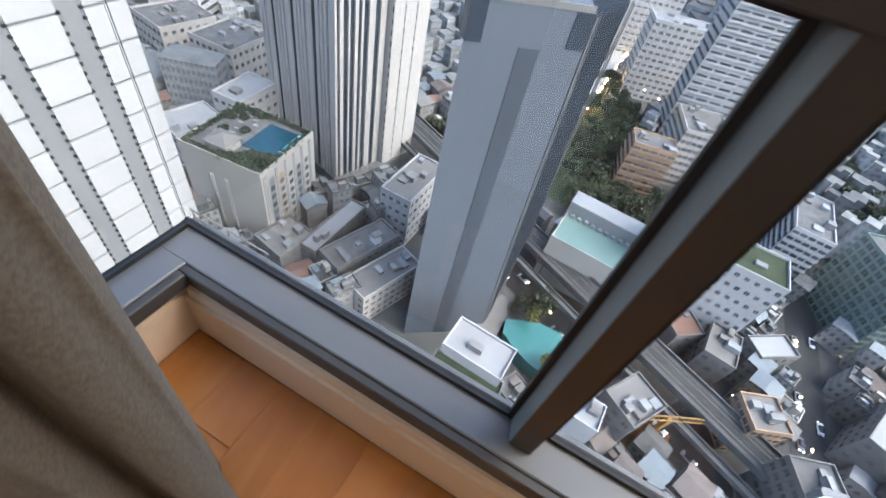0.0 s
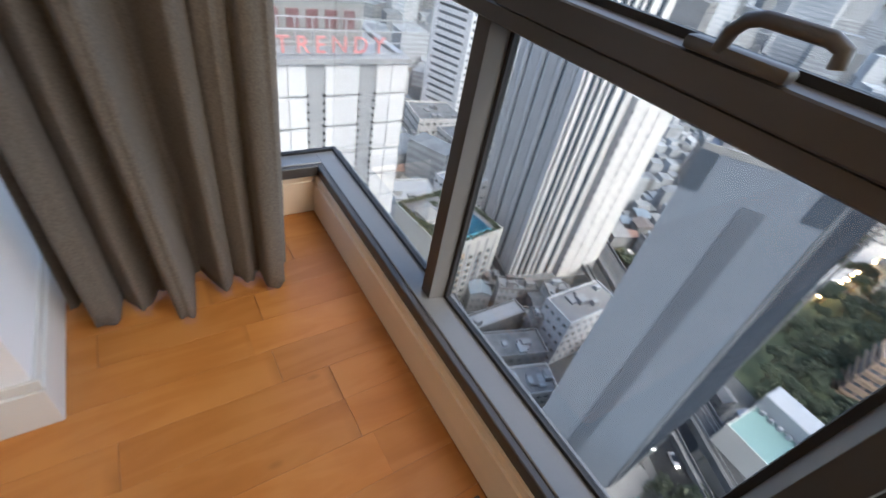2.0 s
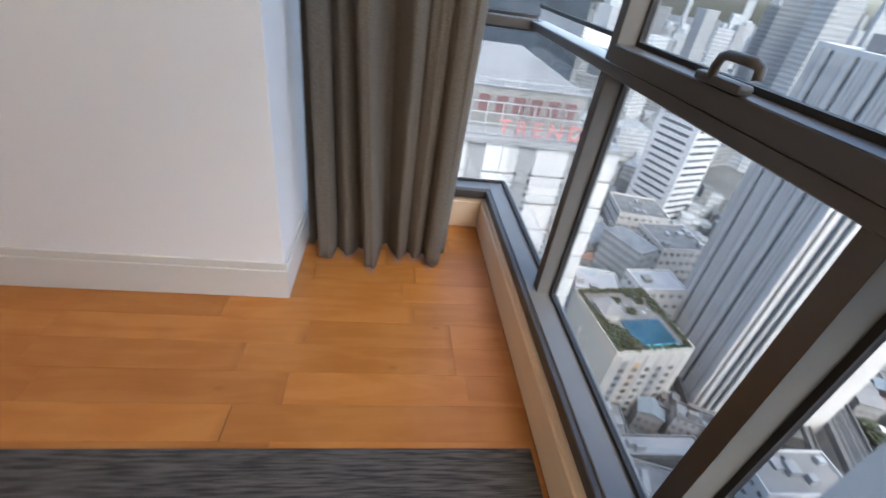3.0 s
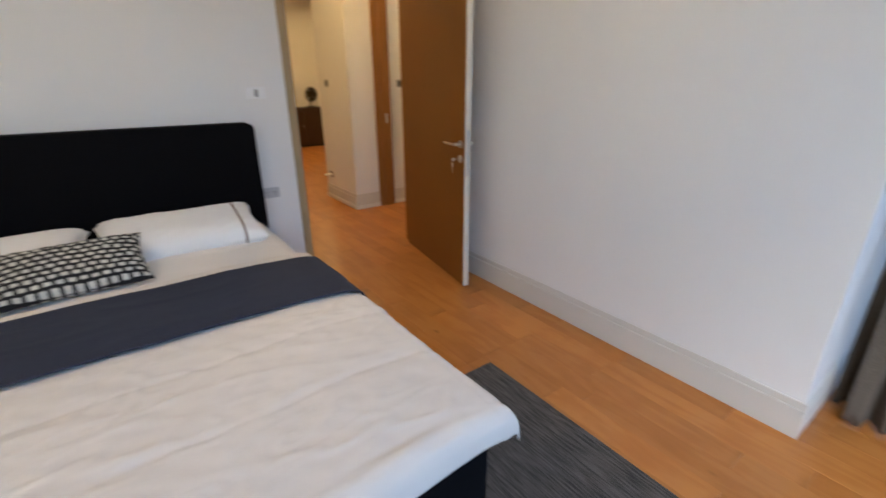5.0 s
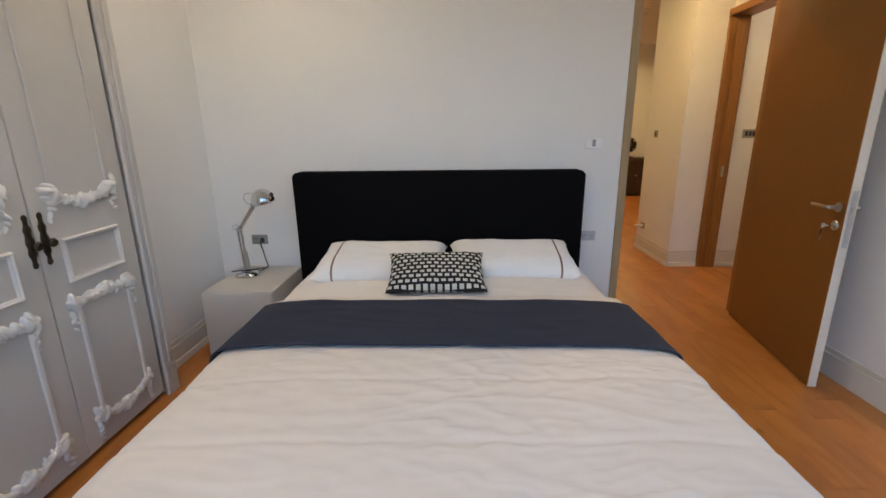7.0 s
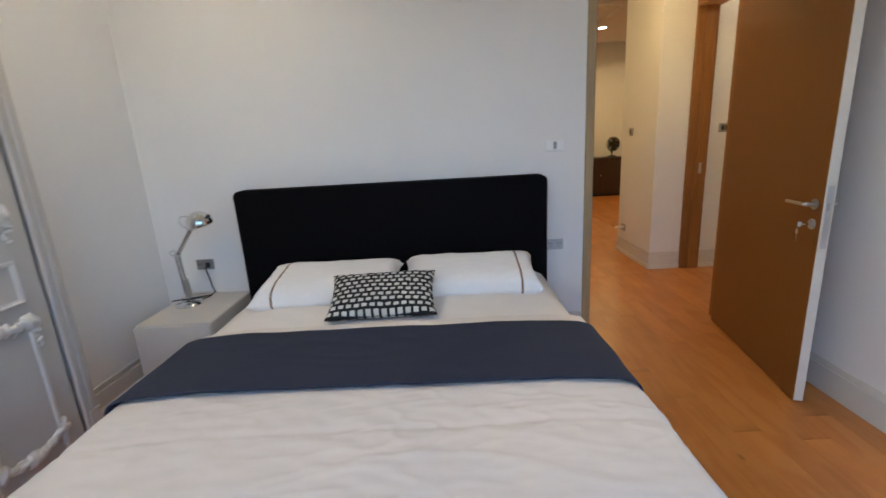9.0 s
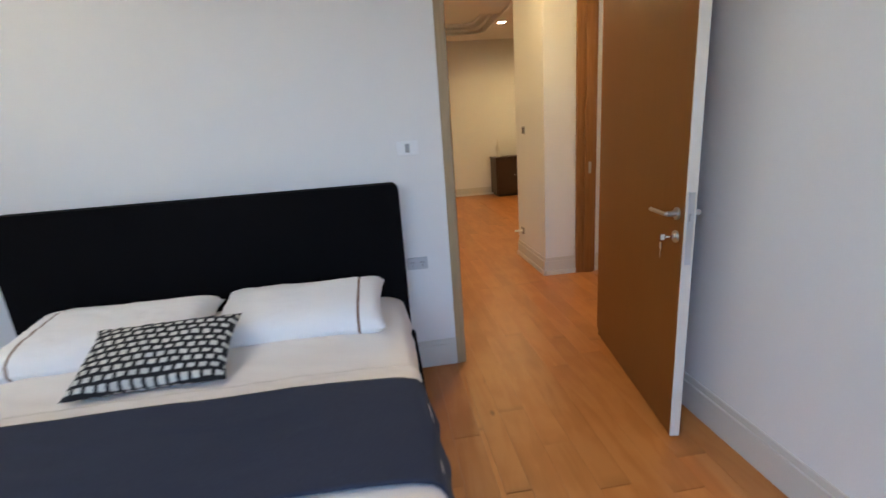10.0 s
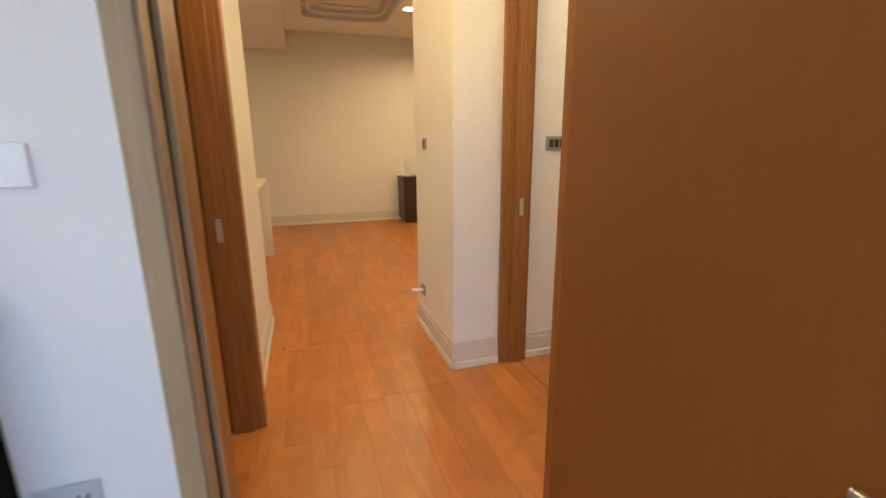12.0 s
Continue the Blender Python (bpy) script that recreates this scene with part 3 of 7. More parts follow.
# doorway and door of the bedroom
def bedroom_door():
    fr = thing("door_1", "pale wooden door frame of the bedroom doorway", "door frame", kind="structure")
    for x0, x1, sx in ((0.425, 0.475, 1), (1.437, 1.464, -1)):
        part("architrave", box(x0, x1, -0.012 if sx > 0 else 0.001, 0.06, 0, DOORH + 0.05, 0.003, 1), M_JAMB, fr, "pale oak architrave")
        xa = x1 if sx > 0 else x0
        sx > 0 and part("rebate", boxes([(min(xa, xa + sx * 0.006), max(xa, xa + sx * 0.006), 0.0, 0.055, 0, DOORH), (min(xa, xa + sx * 0.018), max(xa, xa + sx * 0.018), 0.075, 0.095, 0, DOORH)]), M_JAMB, fr)
        if sx < 0:
            part("jamb", box(1.431, 1.464, 0.115, 0.212, 0, DOORH + 0.05, 0.003, 1), M_JAMBDARK, fr)
            continue
        part("seal", boxes([(min(xa, xa + sx * 0.008), max(xa, xa + sx * 0.008), 0.058, 0.066, 0, DOORH), (min(xa, xa + sx * 0.012), max(xa, xa + sx * 0.012), 0.098, 0.106, 0, DOORH)]), M_DARKPLASTIC, fr, "dark rubber door seal")
        part("jamb", box(x0 if sx > 0 else x0 - 0.006, x1 + 0.015 if sx > 0 else x1, 0.108, 0.212, 0, DOORH + 0.05, 0.003, 1), M_JAMBDARK, fr)
    part("head", box(0.425, 1.464, 0.001, 0.212, DOORH, DOORH + 0.06, 0.003, 1), M_JAMB, fr)

    ang = 9.6
    d = thing("door", "open brown wood-veneered room door with steel lever handle", "door", (1.425, 0.10, 0.0), (0, 0, -ang))
    W = 1.0
    part("leaf", box(-0.038, 0.0, -W, 0.0, 0.008, DOORH - 0.008, 0.002, 1), M_DOOR, d)
    part("edge_lipping", box(-0.0395, 0.001, -W - 0.006, -W + 0.0005, 0.008, DOORH - 0.008, 0.001, 1), M_DOOREDGE, d, "pale edge lipping")
    part("lock_plate", box(-0.031, -0.008, -W - 0.0085, -W - 0.005, 0.79, 1.075), M_STEEL, d, "brushed steel lock plate")
    part("latch_bolt", box(-0.026, -0.013, -W - 0.016, -W - 0.005, 0.965, 0.995, 0.002, 1), M_STEEL, d)
    for sx, x in ((-1, -0.038), (1, 0.0)):
        mrot = Matrix.Translation((x, -W + 0.055, 0.985)) @ Matrix.Rotation(radians(90 * sx), 4, "Y")
        lever = part("lever_handle", lathe([(0.024, 0.0), (0.025, 0.004), (0.024, 0.008), (0.011, 0.0085), (0.011, 0.045)], 24, None, mrot), M_STEEL, d, "brushed steel lever handle", smooth=35)
        xo = x + sx * 0.048
        part("lever", tube([(xo - sx * 0.01, -W + 0.055, 0.985), (xo, -W + 0.058, 0.985), (xo + sx * 0.002, -W + 0.075, 0.985), (xo + sx * 0.002, -W + 0.185, 0.985)], 0.0078, 12), M_STEEL, lever, smooth=40)
        mrot = Matrix.Translation((x, -W + 0.055, 0.892)) @ Matrix.Rotation(radians(90 * sx), 4, "Y")
        cyl = part("lock_rose", lathe([(0.024, 0.0), (0.025, 0.004), (0.023, 0.008), (0.010, 0.0085), (0.010, 0.014)], 24, None, mrot), M_STEEL, d, smooth=35)
        if sx < 0:
            key = part("key", boxes([(x - 0.045, x - 0.014, -W + 0.053, -W + 0.057, 0.888, 0.896), (x - 0.062, x - 0.045, -W + 0.054, -W + 0.0565, 0.880, 0.904)], 0.0008), M_CHROME, cyl, "key left in the lock")
            part("spare_key", boxes([(x - 0.060, x - 0.0575, -W + 0.048, -W + 0.066, 0.845, 0.872), (x - 0.060, x - 0.0578, -W + 0.053, -W + 0.060, 0.808, 0.845)], 0.0008), M_CHROME, cyl, "spare key hanging on the ring")
    for z in (0.25, 1.2, 2.1):
        part("hinge", lathe([(0.007, -0.05), (0.007, 0.05)], 12, None, Matrix.Translation((0.004, 0.006, z))), M_STEEL, d, smooth=40)


bedroom_door()


def cloth_panel(name, parent, mat, x0, x1, y0, y1, top, drop, sides=(True, True), foot=0.0, nx=110, ny=120, wrinkle=0.010, seed=0.0, lift=0.0, puff=0.02, hem=0.0, label="", flare=0.0, quilt=0.0):
    """Bed cloth lying over the mattress: a sheet of nodes over the top, falling over the long sides and the foot."""
    bm = bmesh.new()
    r = 0.05
    w, ln = x1 - x0, y1 - y0
    dl, dr = drop if sides[0] else 0, drop if sides[1] else 0
    total, rows = w + dl + dr, ln + foot
    grid = []
    for j in range(ny + 1):
        v = rows * j / ny
        line = []
        for i in range(nx + 1):
            s = total * i / nx - dl
            ns = noise.noise((s * 3.1 + seed, v * 4.0, 1.7)) + 0.5 * noise.noise((s * 7.0, v * 13.0 + seed, 4.2))
            ridge = 1 - abs(noise.noise((s * 2.2 + 5 + seed, v * 8.5 - 0.8 * s, 9.0))) * 2.4
            d_over = 0.0
            if s < 0:
                x, d_over = x0, -s
                ox = -1
            elif s > w:
                x, d_over = x1, s - w
                ox = 1
            else:
                x, ox = x0 + s, 0
            z = top + lift
            fall = 0.0
            edge = min(max(s, 0), max(w - s, 0), 0.25) / 0.25
            z += puff * (edge ** 0.5) + wrinkle * ns * (0.35 + 0.65 * edge) + wrinkle * 0.9 * max(0.0, ridge) ** 2 * edge
            if d_over:
                arc = min(d_over / r, math.pi / 2)
                fall = r * (1 - math.cos(arc)) + max(0.0, d_over - r * math.pi / 2)
                z = top + lift - fall + wrinkle * 0.3 * ns
                x += ox * (r * math.sin(arc) + 0.014 * noise.noise((v * 5.5 + seed, 3.3 * ox, d_over * 2)) * min(1, d_over / 0.08) + 0.10 * max(0.0, d_over - 0.08))
            y = y1 - v
            if v > ln:
                f = v - ln
                arc = min(f / r, math.pi / 2)
                y = y0 - r * math.sin(arc) - 0.10 * f - 0.02 * noise.noise((s * 4 + seed, f * 3, 2.2)) * min(1, f / 0.1)
                down = r * (1 - math.cos(arc)) + max(0.0, f - r * math.pi / 2)
                z += fall - math.hypot(fall, down)
            if d_over and flare:
                x += ox * flare * min(1.0, d_over / 0.22) ** 1.6 * (0.7 + 0.6 * noise.noise((v * 7.0 + seed, 1.1 * ox, 0.4)))
            if quilt:
                q1 = (v + 0.012 * noise.noise((s * 3, v, 2.0))) % quilt - quilt / 2
                z -= 0.004 * math.exp(-(q1 / 0.014) ** 2)
                z += 0.0022 * noise.noise((s * 13 + 5 * v, v * 22 - 4 * s, seed)) + 0.0052 * max(0.0, min(1.0, 0.35 + 0.9 * s)) * max(0.0, 0.35 + noise.noise((s * 1.7 + 3, v * 2.1, 8.0))) * max(0.0, 1 - abs(noise.noise((s * 6 - 7 * v, v * 19 + 4 * s, 6.5))) * 4)
            if hem and j == 0:
                z -= 0.004
            line.append(bm.verts.new((x, y, z)))
        grid.append(line)
    for a, b in zip(grid, grid[1:]):
        for i in range(nx):
            bm.faces.new((a[i], a[i + 1], b[i + 1], b[i]))
    ob = new(name, mesh_of(name, bm, mat, 180))
    if parent:
        ob.parent = parent
        if label:
            tagged(ob, label)
    mod = ob.modifiers.new("thickness", "SOLIDIFY")
    mod.thickness, mod.offset = 0.006, -1
    return ob


def bed():
    b = thing("bed", "wide double bed with tall black upholstered headboard and dark base", "bed", (0, 0, 0))
    hb = bmesh.new()
    n = 12
    poly = []
    x0, x1, z0, z1, r = -1.80, 0.165, 0.02, 1.125, 0.04
    poly += [(x0, z0), (x1, z0)]
    for k in range(n + 1):
        a = math.pi / 2 * k / n
        poly.append((x1 - r + r * math.cos(a), z1 - r + r * math.sin(a)))
    for k in range(n + 1):
        a = math.pi / 2 + math.pi / 2 * k / n
        poly.append((x0 + r + r * math.cos(a), z1 - r + r * math.sin(a)))
    lo = [hb.verts.new((x, -0.115, z)) for x, z in poly]
    hi = [hb.verts.new((x, -0.004, z)) for x, z in poly]
    f = hb.faces.new(lo)
    hb.faces.new(hi[::-1])
    for i in range(len(poly)):
        j = (i + 1) % len(poly)
        hb.faces.new((lo[i], hi[i], hi[j], lo[j]))
    bmesh.ops.bevel(hb, geom=[e for e in f.edges], offset=0.016, segments=4, affect="EDGES", profile=0.6)
    part("headboard", hb, M_BLACKCLOTH, b, "black upholstered headboard with rounded corners", smooth=50)
    part("base", box(-1.68, 0.185, -2.30, -0.118, 0.05, 0.32, 0.025, 3), M_BLACKCLOTH, b, "dark upholstered base", smooth=50)
    for lx in (-1.6, 0.1):
        for ly in (-2.2, -0.25):
            part("leg", lathe([(0.025, 0.013), (0.03, 0.051)], 14, None, Matrix.Translation((lx, ly, 0))), M_DARKWOOD, b, smooth=40)
    part("mattress", box(-1.62, 0.085, -2.27, -0.12, 0.32, 0.51, 0.05, 4), M_MATTRESS, b, "pale blue-white mattress", smooth=60)


bed()
sheet = cloth_panel("bed_sheet", None, M_SHEET, -1.61, 0.080, -1.30, -0.13, 0.508, 0.17, wrinkle=0.006, seed=3.0, puff=0.030, nx=90, ny=60, flare=0.05)
tagged(sheet, "white cotton bed sheet hanging over the mattress edge", "bed sheet")
duvet = cloth_panel("duvet", None, M_DUVET, -1.615, 0.11, -2.36, -0.95, 0.538, 0.115, foot=0.11, quilt=0.31, wrinkle=0.0036, seed=11.0, puff=0.02, nx=190, ny=200, flare=0.03)
duvet.matrix_world = Matrix.Translation((-0.75, -1.2, 0)) @ Matrix.Rotation(radians(1.0), 4, "Z") @ Matrix.Translation((0.755, 1.2, 0))
tagged(duvet, "creamy white wrinkled duvet spread over the bed", "duvet")
runner = cloth_panel("bed_runner", None, M_NAVY, -1.62, 0.115, -1.515, -1.045, 0.552, 0.22, wrinkle=0.004, seed=11.0, puff=0.022, lift=0.004, nx=90, ny=36, flare=0.05)
tagged(runner, "smooth slate-navy cloth runner laid across the bed", "bed runner")


def pillow(name, mat, w, d, h, label, at, turn, seed, corner=0.02, category="pillow", group=""):
    bm = bmesh.new()
    n = 36
    tops, bots = [], []
    for sgn, store in ((1, tops), (-1, bots)):
        for j in range(n + 1):
            row = []
            for i in range(n + 1):
                u, v = -1 + 2 * i / n, -1 + 2 * j / n
                k = 2.6 if category == "cushion" else 7.5
                fx, fy = 1 - abs(u) ** k, 1 - abs(v) ** (2.6 if category == "cushion" else 3.4)
                prof = (max(fx, 0) * max(fy, 0)) ** 0.42
                pull = corner * (abs(u) * abs(v)) ** 3
                x = u * w / 2 * (1 - 0.05 * (1 - v * v) * abs(u) + pull)
                y = v * d / 2 * (1 - 0.07 * (1 - u * u) * abs(v) + pull)
                z = sgn * h / 2 * prof * (0.85 if sgn < 0 else 1) + 0.008 * noise.noise((u * 3 + seed, v * 3, sgn)) * prof + 0.005 * noise.noise((u * 9 + seed, v * 7, sgn * 3))
                row.append(bm.verts.new((x, y, z)))
            store.append(row)
    for store in (tops, bots):
        for a, b in zip(store, store[1:]):
            for i in range(n):
                bm.faces.new((a[i], a[i + 1], b[i + 1], b[i]))
    bmesh.ops.remove_doubles(bm, verts=bm.verts[:], dist=0.0005)
    rim = [e for e in bm.edges if len(e.link_faces) == 1]
    bmesh.ops.holes_fill(bm, edges=rim, sides=0)
    return single(name, bm, mat, label, category, group, smooth=70, at=(*at, *turn))


pillow("pillow", M_PILLOW, 0.77, 0.43, 0.165, "white pillow with a brown braid line near its end", (-0.345, -0.395, 0.597), (11, 0, 0), 1.0, group="bed pillows")
pillow("pillow", M_PILLOW, 0.79, 0.47, 0.17, "white pillow with a brown braid line, plumped against the headboard", (-1.155, -0.43, 0.595), (-9, 0, 180), 5.0, group="bed pillows")
pillow("cushion", M_CUSHION, 0.53, 0.32, 0.11, "small black and off-white patterned cushion leaning on the pillows", (-0.805, -0.760, 0.630), (24, 0, 2), 9.0, category="cushion")


def nightstand():
    t = thing("nightstand", "low greige lacquered bedside cabinet with plain sides", "nightstand", (0, 0, 0))
    part("body", box(-2.262, -1.825, -0.565, -0.018, 0.02, 0.445, 0.012, 3), M_GREIGE, t, smooth=50)
    part("drawer_front", box(-2.261, -1.826, -0.580, -0.566, 0.022, 0.436, 0.006, 2), M_GREIGE, t, smooth=50)
    part("plinth", box(-2.26, -1.86, -0.56, -0.04, 0.0, 0.02), M_DARKPLASTIC, t)


nightstand()


def desk_lamp():
    L = thing("desk_lamp", "polished chrome articulated desk lamp standing on the nightstand", "lamp", (-2.122, -0.25, 0.446))
    part("base", lathe([(0.078, 0.0), (0.080, 0.007), (0.074, 0.018), (0.03, 0.030), (0.016, 0.038), (0.014, 0.055)], 32), M_CHROME, L, smooth=40)
    part("cross_bar", tube([(-0.095, -0.02, 0.034), (0.14, 0.02, 0.050)], 0.004), M_DARKPLASTIC, L, "thin dark rod")
    part("cross_bar", tube([(-0.02, -0.03, 0.040), (0.085, 0.0, 0.042)], 0.0035), M_DARKPLASTIC, L, "thin dark rod")
    low = bmesh.new()
    for dx in (-0.011, 0.011):
        tube([(dx, 0, 0.04), (dx - 0.012, -0.006, 0.318)], 0.008, 10, low)
    part("lower_arm", low, M_CHROME, L, smooth=40)
    part("spring", tube([(0.014, 0, 0.05), (0.006, -0.003, 0.17)], 0.015, 10), M_STEEL, L, smooth=40)
    part("elbow", lathe([(0.014, -0.018), (0.017, 0.0), (0.014, 0.018)], 18, None, Matrix.Translation((-0.010, -0.006, 0.324)) @ Matrix.Rotation(radians(90), 4, "X")), M_CHROME, L, smooth=40)
    up = bmesh.new()
    for dx in (-0.008, 0.008):
        tube([(-0.006 + dx, -0.006, 0.328), (0.108 + dx, -0.02, 0.480)], 0.0065, 10, up)
    part("upper_arm", up, M_CHROME, L, smooth=40)
    part("cable_loop", tube([(-0.005, -0.006, 0.335), (-0.03, -0.008, 0.355), (-0.055, -0.008, 0.345), (-0.05, -0.006, 0.328), (-0.02, -0.006, 0.322)], 0.0035), M_STEEL, L)
    part("cable_loop", tube([(0.105, -0.02, 0.488), (0.07, -0.02, 0.50), (0.05, -0.02, 0.53), (0.062, -0.02, 0.562), (0.10, -0.025, 0.565), (0.125, -0.03, 0.558)], 0.0035), M_STEEL, L)
    part("swivel", lathe([(0.013, -0.022), (0.015, 0.0), (0.013, 0.022)], 16, None, Matrix.Translation((0.115, -0.02, 0.490)) @ Matrix.Rotation(radians(90), 4, "X")), M_CHROME, L, smooth=40)
    part("neck", tube([(0.115, -0.02, 0.490), (0.150, -0.03, 0.525)], 0.008), M_CHROME, L, smooth=40)
    mr = Matrix.Translation((0.185, -0.04, 0.530)) @ Matrix.Rotation(radians(10), 4, "X") @ Matrix.Rotation(radians(-8), 4, "Y")
    prof = [(0.072, -0.020)] + [(0.073 * math.cos(a), -0.012 + 0.076 * math.sin(a)) for a in [math.pi / 2 * k / 10 for k in range(11)]]
    sh = part("shade", lathe(prof, 36, None, mr), M_CHROME, L, "polished dome shade", smooth=50)
    part("shade_rim", lathe([(0.071, -0.024), (0.075, -0.020), (0.071, -0.016)], 36, None, mr), M_STEEL, sh, smooth=50)
    part("switch_knob", lathe([(0.011, 0.0), (0.012, 0.012), (0.004, 0.016)], 14, None, mr @ Matrix.Translation((0.066, -0.012, 0.022)) @ Matrix.Rotation(radians(70), 4, "Y")), M_DARKPLASTIC, sh, smooth=40)


desk_lamp()
single("lamp_cord", tube([(-2.105, -0.035, 0.63), (-2.10, -0.04, 0.60), (-2.085, -0.045, 0.55), (-2.075, -0.05, 0.50), (-2.055, -0.06, 0.46), (-2.06, -0.12, 0.451), (-2.09, -0.18, 0.451)], 0.004, 8), M_DARKPLASTIC, "black lamp cord plugged into the wall socket", "cord", smooth=60)


def plate(name, label, x, z, w, h, mat, inner, y=0.0, axis="y", category="socket"):
    """A wall plate, facing -y (axis y) or -x / +x."""
    t = thing(name, label, category, (0, 0, 0))
    if axis == "y":
        part("cover", box(x - w / 2, x + w / 2, y - 0.010, y - 0.0005, z - h / 2, z + h / 2, 0.003, 2), mat, t)
        for dx, dz, ww, hh, im in inner:
            part("module", box(x + dx - ww / 2, x + dx + ww / 2, y - 0.0125, y - 0.009, z + dz - hh / 2, z + dz + hh / 2, 0.001, 1), im, t)
    else:
        part("cover", box(y - 0.010, y - 0.0005, x - w / 2, x + w / 2, z - h / 2, z + h / 2, 0.003, 2), mat, t)
        for dx, dz, ww, hh, im in inner:
            part("module", box(y - 0.0125, y - 0.009, x + dx - ww / 2, x + dx + ww / 2, z + dz - hh / 2, z + dz + hh / 2, 0.001, 1), im, t)
    return t


plate("light_switch", "white light switch plate with one rocker on the wall", 0.235, 1.295, 0.115, 0.072, M_PLATE, [(0, 0, 0.022, 0.045, M_GREYPLATE)], category="switch")
holes = [(-0.028 + dx, dz, 0.004, 0.011, M_DARKPLASTIC) for dx in (-0.008, 0.008) for dz in (0.006,)] + [(0.028 + dx, dz, 0.004, 0.011, M_DARKPLASTIC) for dx in (-0.008, 0.008) for dz in (0.006,)] + [(-0.028, -0.012, 0.006, 0.006, M_DARKPLASTIC), (0.028, -0.012, 0.006, 0.006, M_DARKPLASTIC)]
plate("wall_socket", "pale grey double wall socket beside the headboard", 0.235, 0.655, 0.115, 0.07, M_PALEPLATE, holes)
plate("wall_socket", "grey double wall socket with a black plug above the nightstand", -2.12, 0.64, 0.115, 0.07, M_GREYPLATE, [(0.02, -0.005, 0.03, 0.035, M_DARKPLASTIC)] + holes[:2])


# built-in wardrobe with carved doors
def garland(bm, y0, y1, z_end, sag, rr, up=0.0):
    """Carved leaves and rosettes along a hanging swag, on a face that looks to +x."""
    n = 26
    for k in range(n):
        u = k / (n - 1)
        y = y0 + (y1 - y0) * u
        z = z_end - sag * (1 - (2 * u - 1) ** 2) + rr.uniform(-0.006, 0.006)
        end = abs(2 * u - 1)
        s = rr.uniform(0.014, 0.021) * (1.25 if end > 0.78 or abs(u - 0.5) < 0.08 else 0.9)
        m = Matrix.Translation((0.004, y, z)) @ Matrix.Rotation(rr.uniform(0, 6.3), 4, "X") @ Matrix.Diagonal((0.9, 1.5, 0.75, 1))
        bmesh.ops.create_icosphere(bm, subdivisions=2, radius=s, matrix=m)
        if rr.random() < 0.7:
            m = Matrix.Translation((0.003, y + rr.uniform(-0.01, 0.01), z + rr.uniform(-0.022, 0.022))) @ Matrix.Rotation(rr.uniform(0, 6.3), 4, "X") @ Matrix.Diagonal((0.7, 1.8, 0.5, 1))
            bmesh.ops.create_icosphere(bm, subdivisions=1, radius=s * 0.8, matrix=m)
    for y in (y0, y1):
        for k in range(7):
            m = Matrix.Translation((0.004, y + rr.uniform(-0.014, 0.014), z_end + 0.02 - 0.022 * k + up)) @ Matrix.Rotation(rr.uniform(0, 6.3), 4, "X") @ Matrix.Diagonal((0.9, 1.5, 0.7, 1))
            bmesh.ops.create_icosphere(bm, subdivisions=2, radius=0.019 - 0.0015 * k, matrix=m)
    return bm


